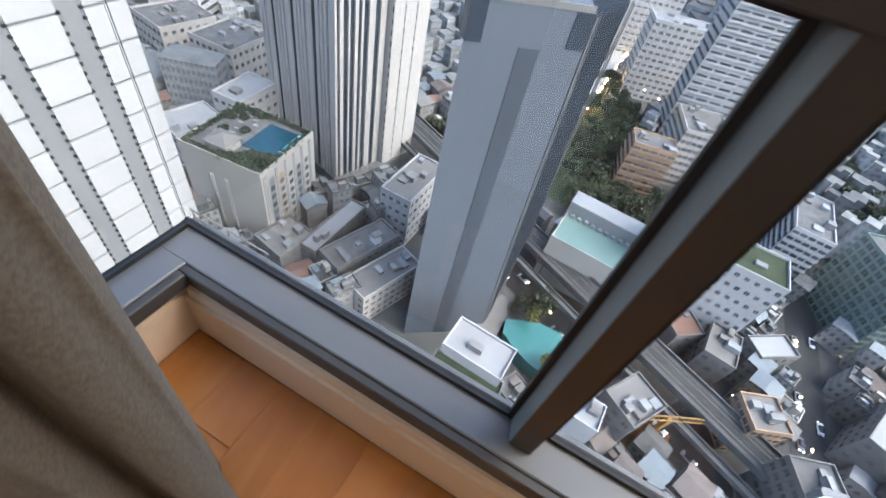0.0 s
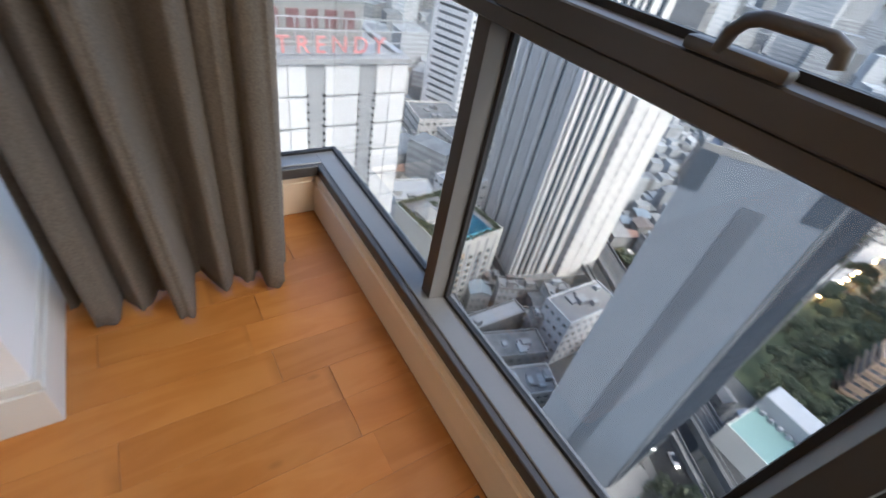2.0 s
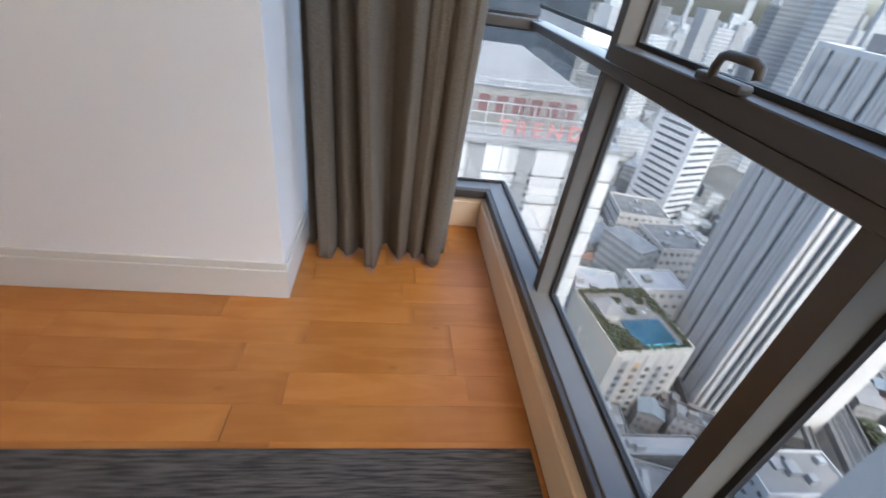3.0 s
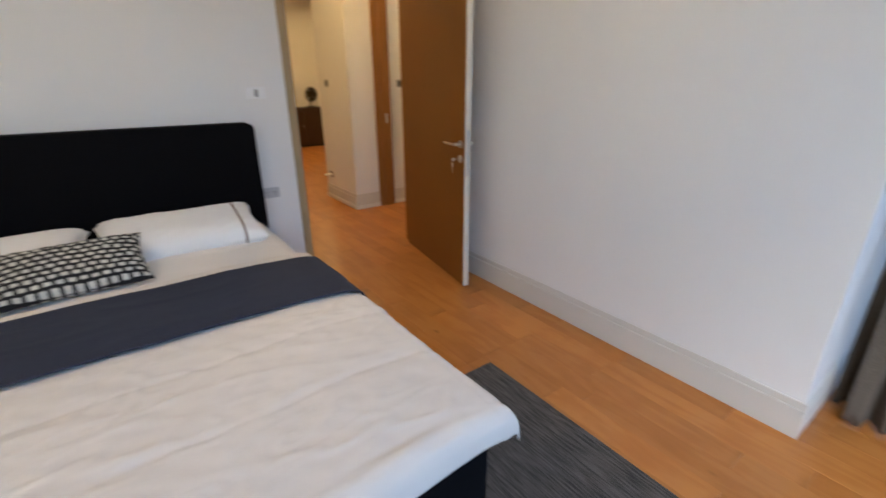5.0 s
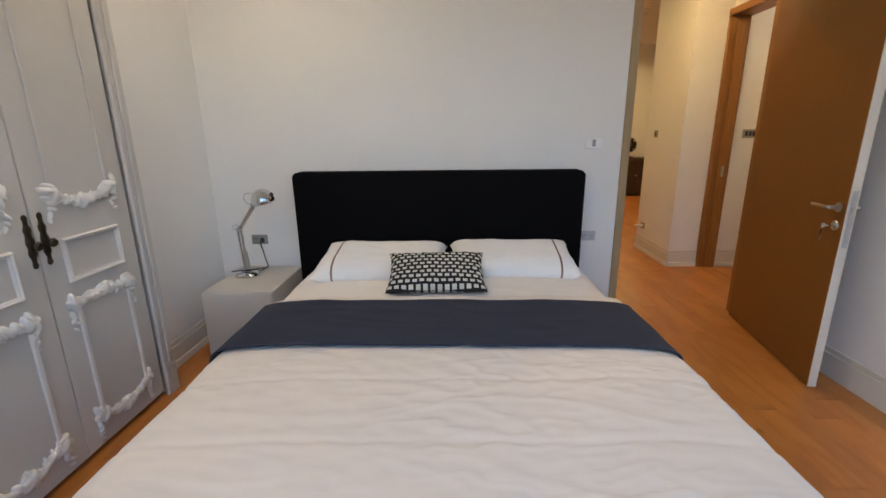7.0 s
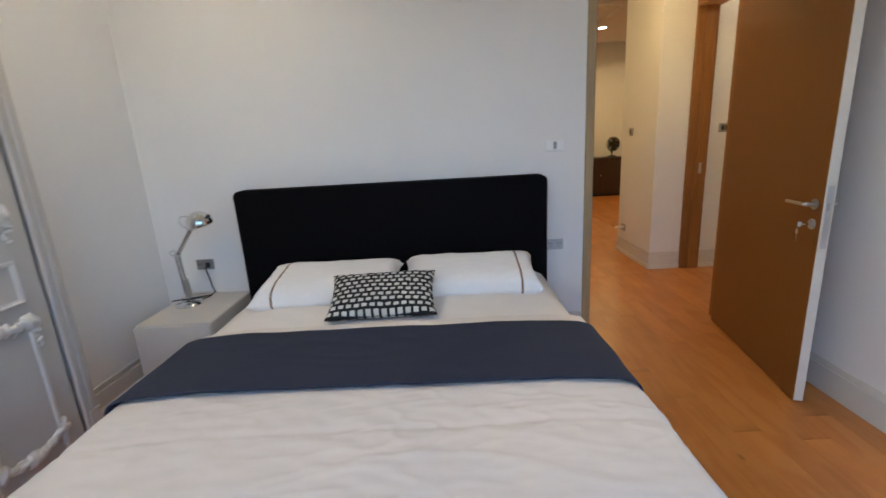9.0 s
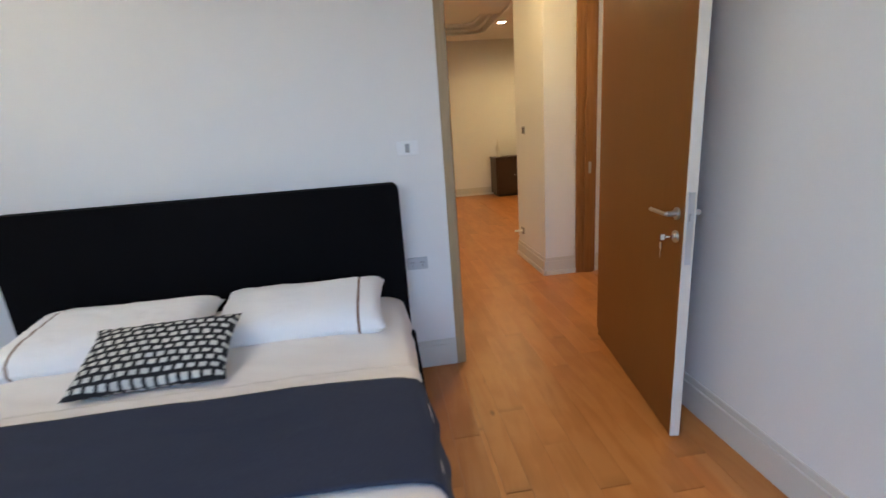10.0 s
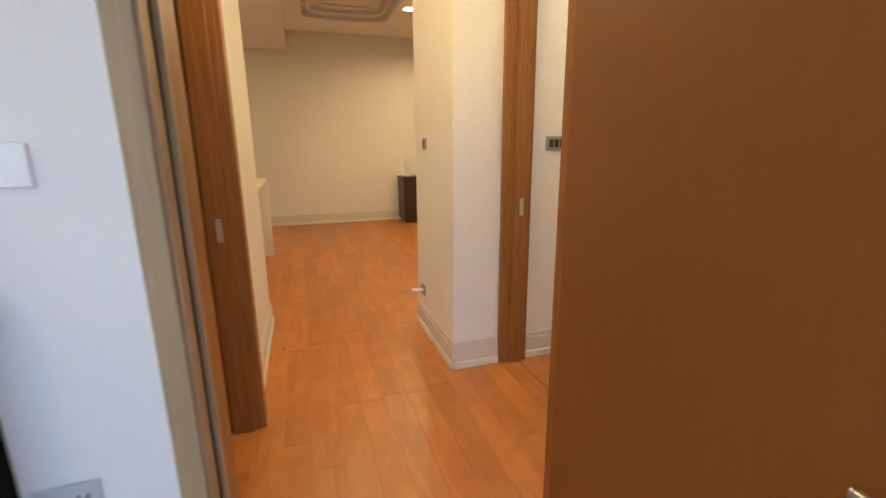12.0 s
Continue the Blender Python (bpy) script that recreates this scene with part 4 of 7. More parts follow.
def wardrobe():
    w = thing("wardrobe", "greige painted built-in wardrobe with carved white swags on its doors", "wardrobe", (-2.28, 0, 0))
    TOP = DOORH + 0.13
    part("carcass", boxes([(-0.13, -0.045, -2.098, -0.902, 0.0, TOP)]), M_WARDROBE, w)
    for y0, y1 in ((-0.962, -0.90), (-2.10, -2.03)):
        part("side_pilaster", boxes([(-0.14, 0.012, y0, y1, 0, TOP), (0.012, 0.022, y0 + 0.015, y1 - 0.015, 0.18, TOP - 0.1), (0.012, 0.020, y0 - 0.0, y1, 0, 0.17)], 0.003), M_WARDROBE, w)
    part("inner_moulding", tube([(0.004, -0.972, 0.0), (0.004, -0.972, TOP - 0.12)], 0.012, 10), M_WARDROBE, w, smooth=60)
    part("cornice", boxes([(-0.14, 0.03, -2.11, -0.89, TOP - 0.11, TOP), (-0.14, 0.05, -2.12, -0.88, TOP - 0.04, TOP + 0.015)], 0.004), M_WARDROBE, w)
    for sgn, ya, yb in ((1, -1.480, -0.985), (-1, -1.980, -1.484)):
        d = part("wardrobe_door", box(-0.042, -0.012, ya + 0.001, yb - 0.001, 0.03, TOP - 0.115, 0.002, 1), M_WARDROBE, w)
        rr = random.Random(5 + sgn)
        lo_y, hi_y = ((-1.385, -1.085) if sgn > 0 else (-1.885, -1.585))
        base = -0.012

        def rect(z0, z1, t=0.017, dep=0.012):
            rows = [(base, base + dep, lo_y, lo_y + t, z0, z1), (base, base + dep, hi_y - t, hi_y, z0, z1), (base, base + dep, lo_y + t, hi_y - t, z0, z0 + t), (base, base + dep, lo_y + t, hi_y - t, z1 - t, z1)]
            bm = boxes(rows)
            for a in (lo_y + 0.006, hi_y - 0.006):
                tube([(base + dep, a, z0 + 0.006), (base + dep, a, z1 - 0.006)], 0.005, 6, bm)
            for z in (z0 + 0.006, z1 - 0.006):
                tube([(base + dep, lo_y + 0.006, z), (base + dep, hi_y - 0.006, z)], 0.005, 6, bm)
            return bm

        part("panel_moulding", rect(0.79, 0.975), M_CARVED, d, smooth=50)
        for my in (lo_y, hi_y - 0.02):
            part("panel_moulding", box(base, base + 0.012, my, my + 0.02, 0.16, 0.66, 0.003, 1), M_CARVED, d)
        for my in (lo_y, hi_y - 0.016):
            part("panel_moulding", box(base, base + 0.010, my, my + 0.016, 1.18, TOP - 0.281, 0.003, 1), M_WARDROBE, d)
        part("panel_moulding", box(base, base + 0.010, lo_y, hi_y, TOP - 0.28, TOP - 0.264, 0.003, 1), M_WARDROBE, d)
        for z, sag, up in ((1.165, 0.055, 0.0), (0.70, -0.005, 0.0), (0.175, 0.045, 0.0)):
            g = part("carved_swag", garland(bmesh.new(), lo_y - 0.01, hi_y + 0.01, z, sag, rr, up), M_CARVED, d, "white carved swag", smooth=60)
            g.location.x = base
        hy = ya + 0.035 if sgn > 0 else yb - 0.022
        hb = bmesh.new()
        for k in range(13):
            z = 0.90 + 0.18 * k / 12
            s = 0.008 + 0.007 * math.sin(math.pi * k / 12) + (0.004 if k % 3 == 0 else 0)
            bmesh.ops.create_icosphere(hb, subdivisions=2, radius=s, matrix=Matrix.Translation((base + 0.002, hy, z)) @ Matrix.Diagonal((0.5, 1.0, 1.25, 1)))
        hd = part("door_pull", hb, M_BRONZE, d, "dark bronze ornate door pull", smooth=60)
        part("knob", lathe([(0.007, 0.0), (0.007, 0.02), (0.016, 0.026), (0.018, 0.034), (0.012, 0.042)], 16, None, Matrix.Translation((base, hy, 0.975)) @ Matrix.Rotation(radians(90), 4, "Y")), M_BRONZE, hd, smooth=50)


wardrobe()


# hall behind the bedroom door
structure("wall_hall_left", boxes([(0.25, 0.405, 1.165, 2.55, 0, HALLCEIL), (0.25, 0.405, 0.2, 1.165, DOORH + 0.06, HALLCEIL)]), M_WALL, "off-white hall wall")
structure("wall_hall_corner", boxes([(1.512, 1.95, 1.386, 2.20, 0, HALLCEIL), (1.95, 4.1, 1.386, 1.56, 0, HALLCEIL)]), M_WALL, "off-white hall wall corner with switch and socket")
structure("wall_hall_east", boxes([(1.84, 1.98, 0.2, 0.42, 0, HALLCEIL), (1.84, 1.98, 0.42, 1.386, DOORH + 0.06, HALLCEIL)]), M_WALL, "off-white hall wall with a doorway")
structure("wall_side_room", boxes([(3.2, 3.35, 0.0, 1.386, 0, HALLCEIL), (1.62, 3.35, 0.0, 0.2, 0, HALLCEIL)]), M_WALL, "off-white wall of the side room")
structure("wall_left_room", boxes([(-1.0, -0.85, 0.2, 1.30, 0, 3.3), (-0.85, 0.25, 1.165, 1.30, 0, HALLCEIL)]), M_WALL, "off-white wall of the room across the hall")
structure("wall_back", box(-1.0, 4.2, 7.15, 7.3, 0, 3.3), M_WALL, "warm-lit off-white back wall of the living room")
structure("wall_living_west", boxes([(-1.0, -0.85, 2.55, 7.15, 0, 3.3), (-1.0, 0.25, 2.40, 2.55, 0, HALLCEIL)]), M_WALL, "off-white living room wall")
structure("wall_living_east", boxes([(4.05, 4.2, 1.56, 7.15, 0, 3.3)]), M_WALL, "off-white living room wall")
hall_ceiling = bmesh.new()
for r in ((-1.0, 4.2, 0.2, 4.2, HALLCEIL, HALLCEIL + 0.12), (-1.0, 0.65, 4.2, 7.15, 2.89, HALLCEIL + 0.12), (1.95, 4.2, 4.2, 5.35, HALLCEIL, HALLCEIL + 0.12), (0.65, 4.2, 5.35, 5.9, HALLCEIL, HALLCEIL + 0.12), (0.65, 4.2, 4.2, 7.15, HALLCEIL + 0.24, HALLCEIL + 0.36), (0.65, 0.85, 4.2, 5.35, HALLCEIL, HALLCEIL + 0.12), (0.85, 1.95, 4.2, 5.35, HALLCEIL + 0.10, HALLCEIL + 0.14)):
    add_box(hall_ceiling, *r)
for inset, z in ((0.0, HALLCEIL), (0.09, HALLCEIL + 0.05), (0.20, HALLCEIL + 0.09)):
    pts = []
    x0, x1, y0, y1, rad = 0.85 + inset, 1.95 - inset, 3.4 + inset, 5.35 - inset, 0.18
    for cx, cy, a0 in ((x1 - rad, y1 - rad, 0), (x0 + rad, y1 - rad, 90), (x0 + rad, y0 + rad, 180), (x1 - rad, y0 + rad, 270)):
        pts += [(cx + rad * math.cos(radians(a0 + 15 * k)), cy + rad * math.sin(radians(a0 + 15 * k)), z - 0.012) for k in range(7)]
    tube(pts + [pts[0]], 0.022, 8, hall_ceiling)
# Cap slab and edge boxes out of sight, added to keep sky light out.
add_box(hall_ceiling, -1.0, 4.2, 0.2, 7.3, 3.32, 3.42)
for r in ((-1.0, 4.2, 0.2, 0.3, 3.07, 3.32), (4.1, 4.2, 0.3, 1.5, 3.0, 3.32), (-1.0, -0.9, 1.3, 2.62, 0.0, 3.32)):
    add_box(hall_ceiling, *r)
structure("ceiling_hall", hall_ceiling, M_CEIL, "stepped white hall ceiling with moulded tray")

skirting("baseboard_hall_left", 0.405, 0.42, 1.22, 2.55, "+x", True)
skirting("baseboard_hall_corner", 1.497, 1.512, 1.371, 2.20, "-x", True)
skirting("baseboard_hall_end", 1.512, 1.80, 1.371, 1.386, "-y", True)
skirting("baseboard_hall_side", 1.99, 3.2, 1.371, 1.386, "-y", True)
skirting("baseboard_back", -0.85, 4.05, 7.135, 7.15, "-y", True)


def side_doorway(name, x_face, depth, y_far, y_near, look_x):
    fr = thing(name, "brown wooden frame of a side doorway off the hall", "door frame", kind="structure")
    xa, xb = min(x_face, x_face + depth), max(x_face, x_face + depth)
    part("far_jamb", boxes([(xa, xb, y_far - 0.035, y_far, 0, DOORH), (xa + 0.05, xb - 0.03, y_far - 0.05, y_far - 0.035, 0, DOORH)], 0.002), M_JAMBDARK, fr)
    ax = (xa - 0.02, xa + 0.012) if look_x < 0 else (xb - 0.012, xb + 0.02)
    part("architrave", box(ax[0], ax[1], y_far - 0.03, y_far + 0.055 if look_x > 0 else y_far - 0.001, 0, DOORH + 0.05, 0.003, 1), M_JAMBDARK, fr)
    for k in range(3):
        part("jamb_bead", box(xa + 0.012 + 0.017 * k, xa + 0.021 + 0.017 * k, y_far - 0.040, y_far - 0.034, 0.0, DOORH, 0.002, 1), M_JAMBDARK, fr)
    part("near_jamb", box(xa - 0.004, xb + 0.004, y_near, y_near + 0.04, 0, DOORH, 0.002, 1), M_JAMBDARK, fr)
    part("head", box(xa - 0.02, xb + 0.02, y_near - 0.02, y_far - 0.001, DOORH, DOORH + 0.06, 0.003, 1), M_JAMBDARK, fr)
    part("strike_plate", boxes([((xa + xb) / 2 + 0.0, (xa + xb) / 2 + 0.024, y_far - 0.054, y_far - 0.05, 0.93, 1.03)]), M_STEEL, fr, "steel strike plate")


side_doorway("door_2", 1.82, 0.16, 1.385, 0.44, -1)
side_doorway("door_3", 0.27, 0.17, 1.163, 0.23, 1)

plate("light_switch", "grey metal light switch on the hall corner wall", 1.95, 1.34, 0.075, 0.075, M_GREYPLATE, [(0, 0, 0.03, 0.045, M_DARKPLASTIC)], y=1.512, axis="x", category="switch")
plate("wall_socket", "grey wall socket with a white plug near the hall floor", 2.04, 0.30, 0.09, 0.07, M_GREYPLATE, [(0.0, 0, 0.035, 0.035, M_PLATE)], y=1.512, axis="x")
single("charger_plug", tube([(1.50, 2.04, 0.30), (1.45, 2.05, 0.30), (1.43, 2.07, 0.295)], 0.012, 10), M_PLATE, "white plug pushed into the hall socket", "plug", smooth=40)
plate("switch_panel", "wide grey metal switch panel inside the side room", 2.15, 1.335, 0.14, 0.08, M_GREYPLATE, [(dx, 0, 0.028, 0.045, M_DARKPLASTIC) for dx in (-0.035, 0, 0.035)], y=1.386, category="switch")


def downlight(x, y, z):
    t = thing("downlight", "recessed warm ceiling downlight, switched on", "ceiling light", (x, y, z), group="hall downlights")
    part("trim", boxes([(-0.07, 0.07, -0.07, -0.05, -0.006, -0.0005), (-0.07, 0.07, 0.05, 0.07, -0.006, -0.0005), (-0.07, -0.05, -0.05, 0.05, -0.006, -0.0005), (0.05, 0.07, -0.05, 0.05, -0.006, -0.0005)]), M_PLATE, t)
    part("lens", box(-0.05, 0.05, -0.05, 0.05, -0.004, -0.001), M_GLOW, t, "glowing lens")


# Fixture at (2.6, 0.8) is unseen, added for the side room's fill lamp.
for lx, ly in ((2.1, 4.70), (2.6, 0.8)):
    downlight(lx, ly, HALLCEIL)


def console():
    t = thing("console_table", "white lacquered waterfall console against the living room wall", "console")
    part("top", box(-0.24, 0.315, 3.55, 4.88, 0.915, 0.97, 0.02, 3), M_WHITELAC, t, smooth=50)
    part("end_panel", box(-0.24, 0.315, 4.825, 4.88, 0.0, 0.915, 0.012, 2), M_WHITELAC, t, smooth=50)
    part("end_panel", box(-0.24, 0.315, 3.55, 3.605, 0.0, 0.915, 0.012, 2), M_WHITELAC, t, smooth=50)


console()


def sideboard():
    t = thing("sideboard", "dark-stained wooden sideboard at the end of the living room", "sideboard")
    part("body", box(2.42, 3.70, 6.62, 7.12, 0.05, 0.79, 0.006, 1), M_DARKWOOD, t)
    part("top", box(2.40, 3.72, 6.60, 7.125, 0.792, 0.82, 0.004, 1), M_DARKWOOD, t)
    part("plinth", box(2.46, 3.66, 6.66, 7.10, 0.0, 0.05), M_DARKPLASTIC, t)
    for k in range(3):
        x = 2.44 + 0.42 * k
        dr = part("cabinet_door", box(x, x + 0.40, 6.602, 6.62, 0.08, 0.77, 0.003, 1), M_DARKWOOD, t)
        part("knob", lathe([(0.006, 0), (0.006, 0.015), (0.013, 0.02), (0.01, 0.03)], 12, None, Matrix.Translation((x + 0.36, 6.602, 0.45)) @ Matrix.Rotation(radians(90), 4, "X")), M_STEEL, dr, smooth=50)


sideboard()
single("figurine", lathe([(0.05, 0.0), (0.055, 0.02), (0.03, 0.04), (0.035, 0.09), (0.055, 0.15), (0.045, 0.21), (0.02, 0.27), (0.018, 0.30), (0.008, 0.36)], 20), M_WHITELAC, "slender white figurine on the sideboard", "figurine", smooth=50, at=(2.53, 6.85, 0.8205))


def desk_fan():
    t = thing("desk_fan", "dark round desk fan at rest on the sideboard", "fan", (3.10, 6.82, 0.8205), (0, 0, 15))
    part("base", lathe([(0.11, 0.0), (0.11, 0.02), (0.03, 0.035)], 24), M_DARKPLASTIC, t, smooth=40)
    part("stem", tube([(0, 0, 0.03), (0, 0, 0.14)], 0.015, 12), M_DARKPLASTIC, t, smooth=40)
    R = Matrix.Translation((0, -0.03, 0.27)) @ Matrix.Rotation(radians(90), 4, "X")
    part("motor", lathe([(0.03, -0.09), (0.05, -0.07), (0.05, -0.01), (0.035, 0.0)], 20, None, R), M_DARKPLASTIC, t, smooth=40)
    cage = bmesh.new()
    for k in range(40):
        a = 2 * math.pi * k / 40
        tube([R @ Vector((0.025 * math.cos(a), 0.025 * math.sin(a), 0.055)), R @ Vector((0.09 * math.cos(a), 0.09 * math.sin(a), 0.05)), R @ Vector((0.15 * math.cos(a), 0.15 * math.sin(a), 0.02))], 0.0042, 5, cage)
    for rad, zz in ((0.15, 0.02), (0.15, -0.01), (0.125, 0.036), (0.10, 0.05), (0.065, 0.053), (0.03, 0.055)):
        ring = [R @ Vector((rad * math.cos(2 * math.pi * k / 32), rad * math.sin(2 * math.pi * k / 32), zz)) for k in range(33)]
        tube(ring, 0.004, 6, cage)
    part("cage", cage, M_BRONZE, t, "dark wire cage")
    for k in range(4):
        bl = bmesh.new()
        ra = Matrix.Rotation(math.pi / 2 * k, 4, "Z")
        pts = [(0.02, -0.015, 0.03), (0.125, -0.085, 0.012), (0.13, 0.075, 0.036), (0.02, 0.015, 0.035)]
        lo = [bl.verts.new(R @ ra @ Vector(p)) for p in pts]
        hi = [bl.verts.new(R @ ra @ (Vector(p) + Vector((0, 0, 0.003)))) for p in pts]
        bl.faces.new(lo[::-1])
        bl.faces.new(hi)
        for i in range(4):
            j = (i + 1) % 4
            bl.faces.new((lo[i], lo[j], hi[j], hi[i]))
        part("blade", bl, M_DARKPLASTIC, t)


desk_fan()


def low_unit():
    t = thing("low_cabinet", "small dark cabinet with a pale top beside the hall wall end", "cabinet")
    part("body", box(1.75, 2.05, 2.32, 2.62, 0.03, 0.44, 0.004, 1), M_DARKWOOD, t)
    part("top", box(1.74, 2.06, 2.31, 2.63, 0.442, 0.475, 0.004, 1), M_WHITELAC, t, "pale top")
    part("plinth", box(1.77, 2.03, 2.34, 2.60, 0.0, 0.03), M_DARKPLASTIC, t)


low_unit()

for lx, ly in ((-1.7, -0.9), (-1.7, -2.6), (0.4, -1.8)):
    downlight(lx, ly, CEIL)


# ---------------------------------------------------------------- the city below the window
GROUND = -110.0
EYE = Vector((1.2, -3.3, 1.1))


def facade(name, wall, glass, roof, floor_h=3.3, bay=2.6, sill=0.42, mull=0.32, tint=0.25, island=True):
    """Wall with rows of windows, and a stained flat roof on faces that look up."""
    m, n, l, p = material(name)
    tc, geo = n.new("ShaderNodeTexCoord"), n.new("ShaderNodeNewGeometry")
    sp, nz = n.new("ShaderNodeSeparateXYZ"), n.new("ShaderNodeSeparateXYZ")
    l.new(tc.outputs["Object"], sp.inputs["Vector"])
    l.new(geo.outputs["Normal"], nz.inputs["Vector"])

    def math2(op, a, b=None, c=None):
        k = n.new("ShaderNodeMath")
        k.operation = op
        for i, v in enumerate((a, b, c)):
            if v is None:
                continue
            if isinstance(v, (int, float)):
                k.inputs[i].default_value = v
            else:
                l.new(v, k.inputs[i])
        return k.outputs[0]

    z = math2("FRACT", math2("DIVIDE", sp.outputs["Z"], floor_h))
    h = math2("FRACT", math2("DIVIDE", math2("ADD", sp.outputs["X"], sp.outputs["Y"]), bay))
    win = math2("MULTIPLY", math2("GREATER_THAN", z, sill), math2("GREATER_THAN", h, mull))
    up = math2("GREATER_THAN", nz.outputs["Z"], 0.5)
    t = n.new("ShaderNodeTexNoise")
    t.inputs["Scale"].default_value, t.inputs["Detail"].default_value = 0.25, 6
    l.new(tc.outputs["Object"], t.inputs["Vector"])
    w = np.array(wall)
    rw = ramp(n, ((0.3, tuple(w * 0.8)), (0.7, tuple(np.minimum(w * 1.1, 0.9)))))
    l.new(t.outputs["Fac"], rw.inputs["Fac"])
    r = np.array(roof)
    rr = ramp(n, ((0.25, tuple(r * 0.55)), (0.75, tuple(np.minimum(r * 1.25, 0.9)))))
    l.new(t.outputs["Fac"], rr.inputs["Fac"])
    hs = n.new("ShaderNodeHueSaturation")
    rnd = geo.outputs["Random Per Island"] if island else n.new("ShaderNodeObjectInfo").outputs["Random"]
    mr = n.new("ShaderNodeMapRange")
    mr.inputs["To Min"].default_value, mr.inputs["To Max"].default_value = 1 - tint * 1.6, 1 + tint
    l.new(rnd, mr.inputs["Value"])
    l.new(mr.outputs["Result"], hs.inputs["Value"])
    m1, m2 = n.new("ShaderNodeMix"), n.new("ShaderNodeMix")
    m1.data_type = m2.data_type = "RGBA"
    l.new(win, m1.inputs["Factor"])
    l.new(rw.outputs["Color"], m1.inputs["A"])
    m1.inputs["B"].default_value = (*glass, 1)
    l.new(up, m2.inputs["Factor"])
    l.new(m1.outputs["Result"], m2.inputs["A"])
    l.new(rr.outputs["Color"], m2.inputs["B"])
    l.new(m2.outputs["Result"], hs.inputs["Color"])
    l.new(hs.outputs["Color"], p.inputs["Base Color"])
    p.inputs["Roughness"].default_value = 0.6
    return m


M_GROUND = surface("city_ground", (0.075, 0.078, 0.077), 0.9, vary=0.55, scale=0.05, grain=0.5, bump=0)
M_ASPHALT = surface("asphalt", (0.038, 0.04, 0.042), 0.85, vary=0.3, scale=0.2, grain=3, bump=0)
M_CONC = surface("concrete", (0.152, 0.154, 0.152), 0.85, vary=0.25, scale=0.15, grain=2, bump=0)
M_CONCD = surface("weathered_roof", (0.108, 0.112, 0.114), 0.9, vary=0.45, scale=0.3, grain=2, bump=0)
M_ROOFW = surface("white_metal_roof", (0.235, 0.25, 0.262), 0.5, vary=0.1, scale=0.2, grain=2, bump=0, random_tint=0.1)
M_WHITEWALL = surface("white_render", (0.385, 0.38, 0.372), 0.7, vary=0.08, scale=0.1, grain=1, bump=0)
M_CREAM = surface("cream_render", (0.38, 0.37, 0.34), 0.7, vary=0.1, scale=0.12, grain=1, bump=0)
M_TOWER = surface("blue_grey_render", (0.092, 0.110, 0.134), 0.6, vary=0.05, scale=0.04, grain=0.6, bump=0)
M_TOWERD = surface("dark_blue_grey_render", (0.054, 0.066, 0.083), 0.55, vary=0.08, scale=0.06, grain=0.6, bump=0)
M_DARKGLASS = surface("dark_facade_glass", (0.035, 0.046, 0.06), 0.22, vary=0.25, scale=0.12, grain=1, bump=0, spec=0.45)
M_FLANK = surface("dark_slab_edge", (0.022, 0.028, 0.037), 0.8, vary=0.25, scale=0.1, grain=1, bump=0, spec=0.05)
M_GREEN = surface("green_tinted_facade", (0.12, 0.185, 0.175), 0.4, vary=0.1, scale=0.1, grain=1, bump=0)
M_MAROON = surface("maroon_window_glass", (0.11, 0.06, 0.062), 0.3, vary=0.2, scale=0.5, bump=0)
# White and cream block walls, lightened so the colour holds the city haze.
M_HAZEWHITE = surface("haze_white_render", (0.40, 0.408, 0.415), 0.7, vary=0.12, scale=0.1, grain=1, bump=0)
M_HAZECREAM = surface("haze_cream_render", (0.40, 0.39, 0.37), 0.7, vary=0.14, scale=0.12, grain=1, bump=0)
M_CITYGLASS = surface("pale_window_glass", (0.10, 0.11, 0.12), 0.2, vary=0.3, scale=0.2, grain=1, bump=0, random_tint=0.4)
M_PANEL = surface("white_facade_panel", (0.37, 0.375, 0.38), 0.45, vary=0.03, scale=0.3, grain=2, bump=0, random_tint=0.03)
M_PANELGREY = surface("grey_facade_panel", (0.185, 0.193, 0.20), 0.5, vary=0.06, scale=0.2, grain=2, bump=0)
M_TEAL = surface("teal_roof", (0.115, 0.20, 0.188), 0.6, vary=0.12, scale=0.1, grain=1, bump=0)
M_POOL = surface("teal_pool_water", (0.04, 0.165, 0.165), 0.12, vary=0.15, scale=0.15, grain=1, bump=0.02)
M_POOLBLUE = surface("blue_pool_water", (0.010, 0.052, 0.080), 0.12, vary=0.25, scale=0.3, grain=1, bump=0.02)
M_AQUA = surface("aqua_pool_ledge", (0.12, 0.45, 0.52), 0.3, vary=0.1, scale=0.5, bump=0)
M_GRASS = surface("lawn", (0.03, 0.043, 0.022), 0.95, vary=0.4, scale=0.2, grain=3, bump=0)
M_ORANGE = surface("tan_brick_render", (0.35, 0.24, 0.165), 0.8, vary=0.12, scale=0.2, grain=2, bump=0)
M_PINK = surface("red_brown_render", (0.36, 0.17, 0.13), 0.8, vary=0.15, scale=0.2, grain=2, bump=0)
M_ROOFRED = surface("red_tile_roof", (0.17, 0.10, 0.08), 0.85, vary=0.25, scale=0.4, grain=3, bump=0)
M_BLUE = surface("blue_tarpaulin", (0.05, 0.20, 0.42), 0.6, vary=0.1, scale=0.5, bump=0)
M_REDSIGN = surface("red_sign_letters", (0.38, 0.15, 0.145), 0.5, vary=0.05, scale=0.5, bump=0)
M_LEAF = surface("leaves", (0.05, 0.064, 0.041), 0.9, vary=0.5, scale=0.4, grain=3, bump=0, random_tint=0.3)
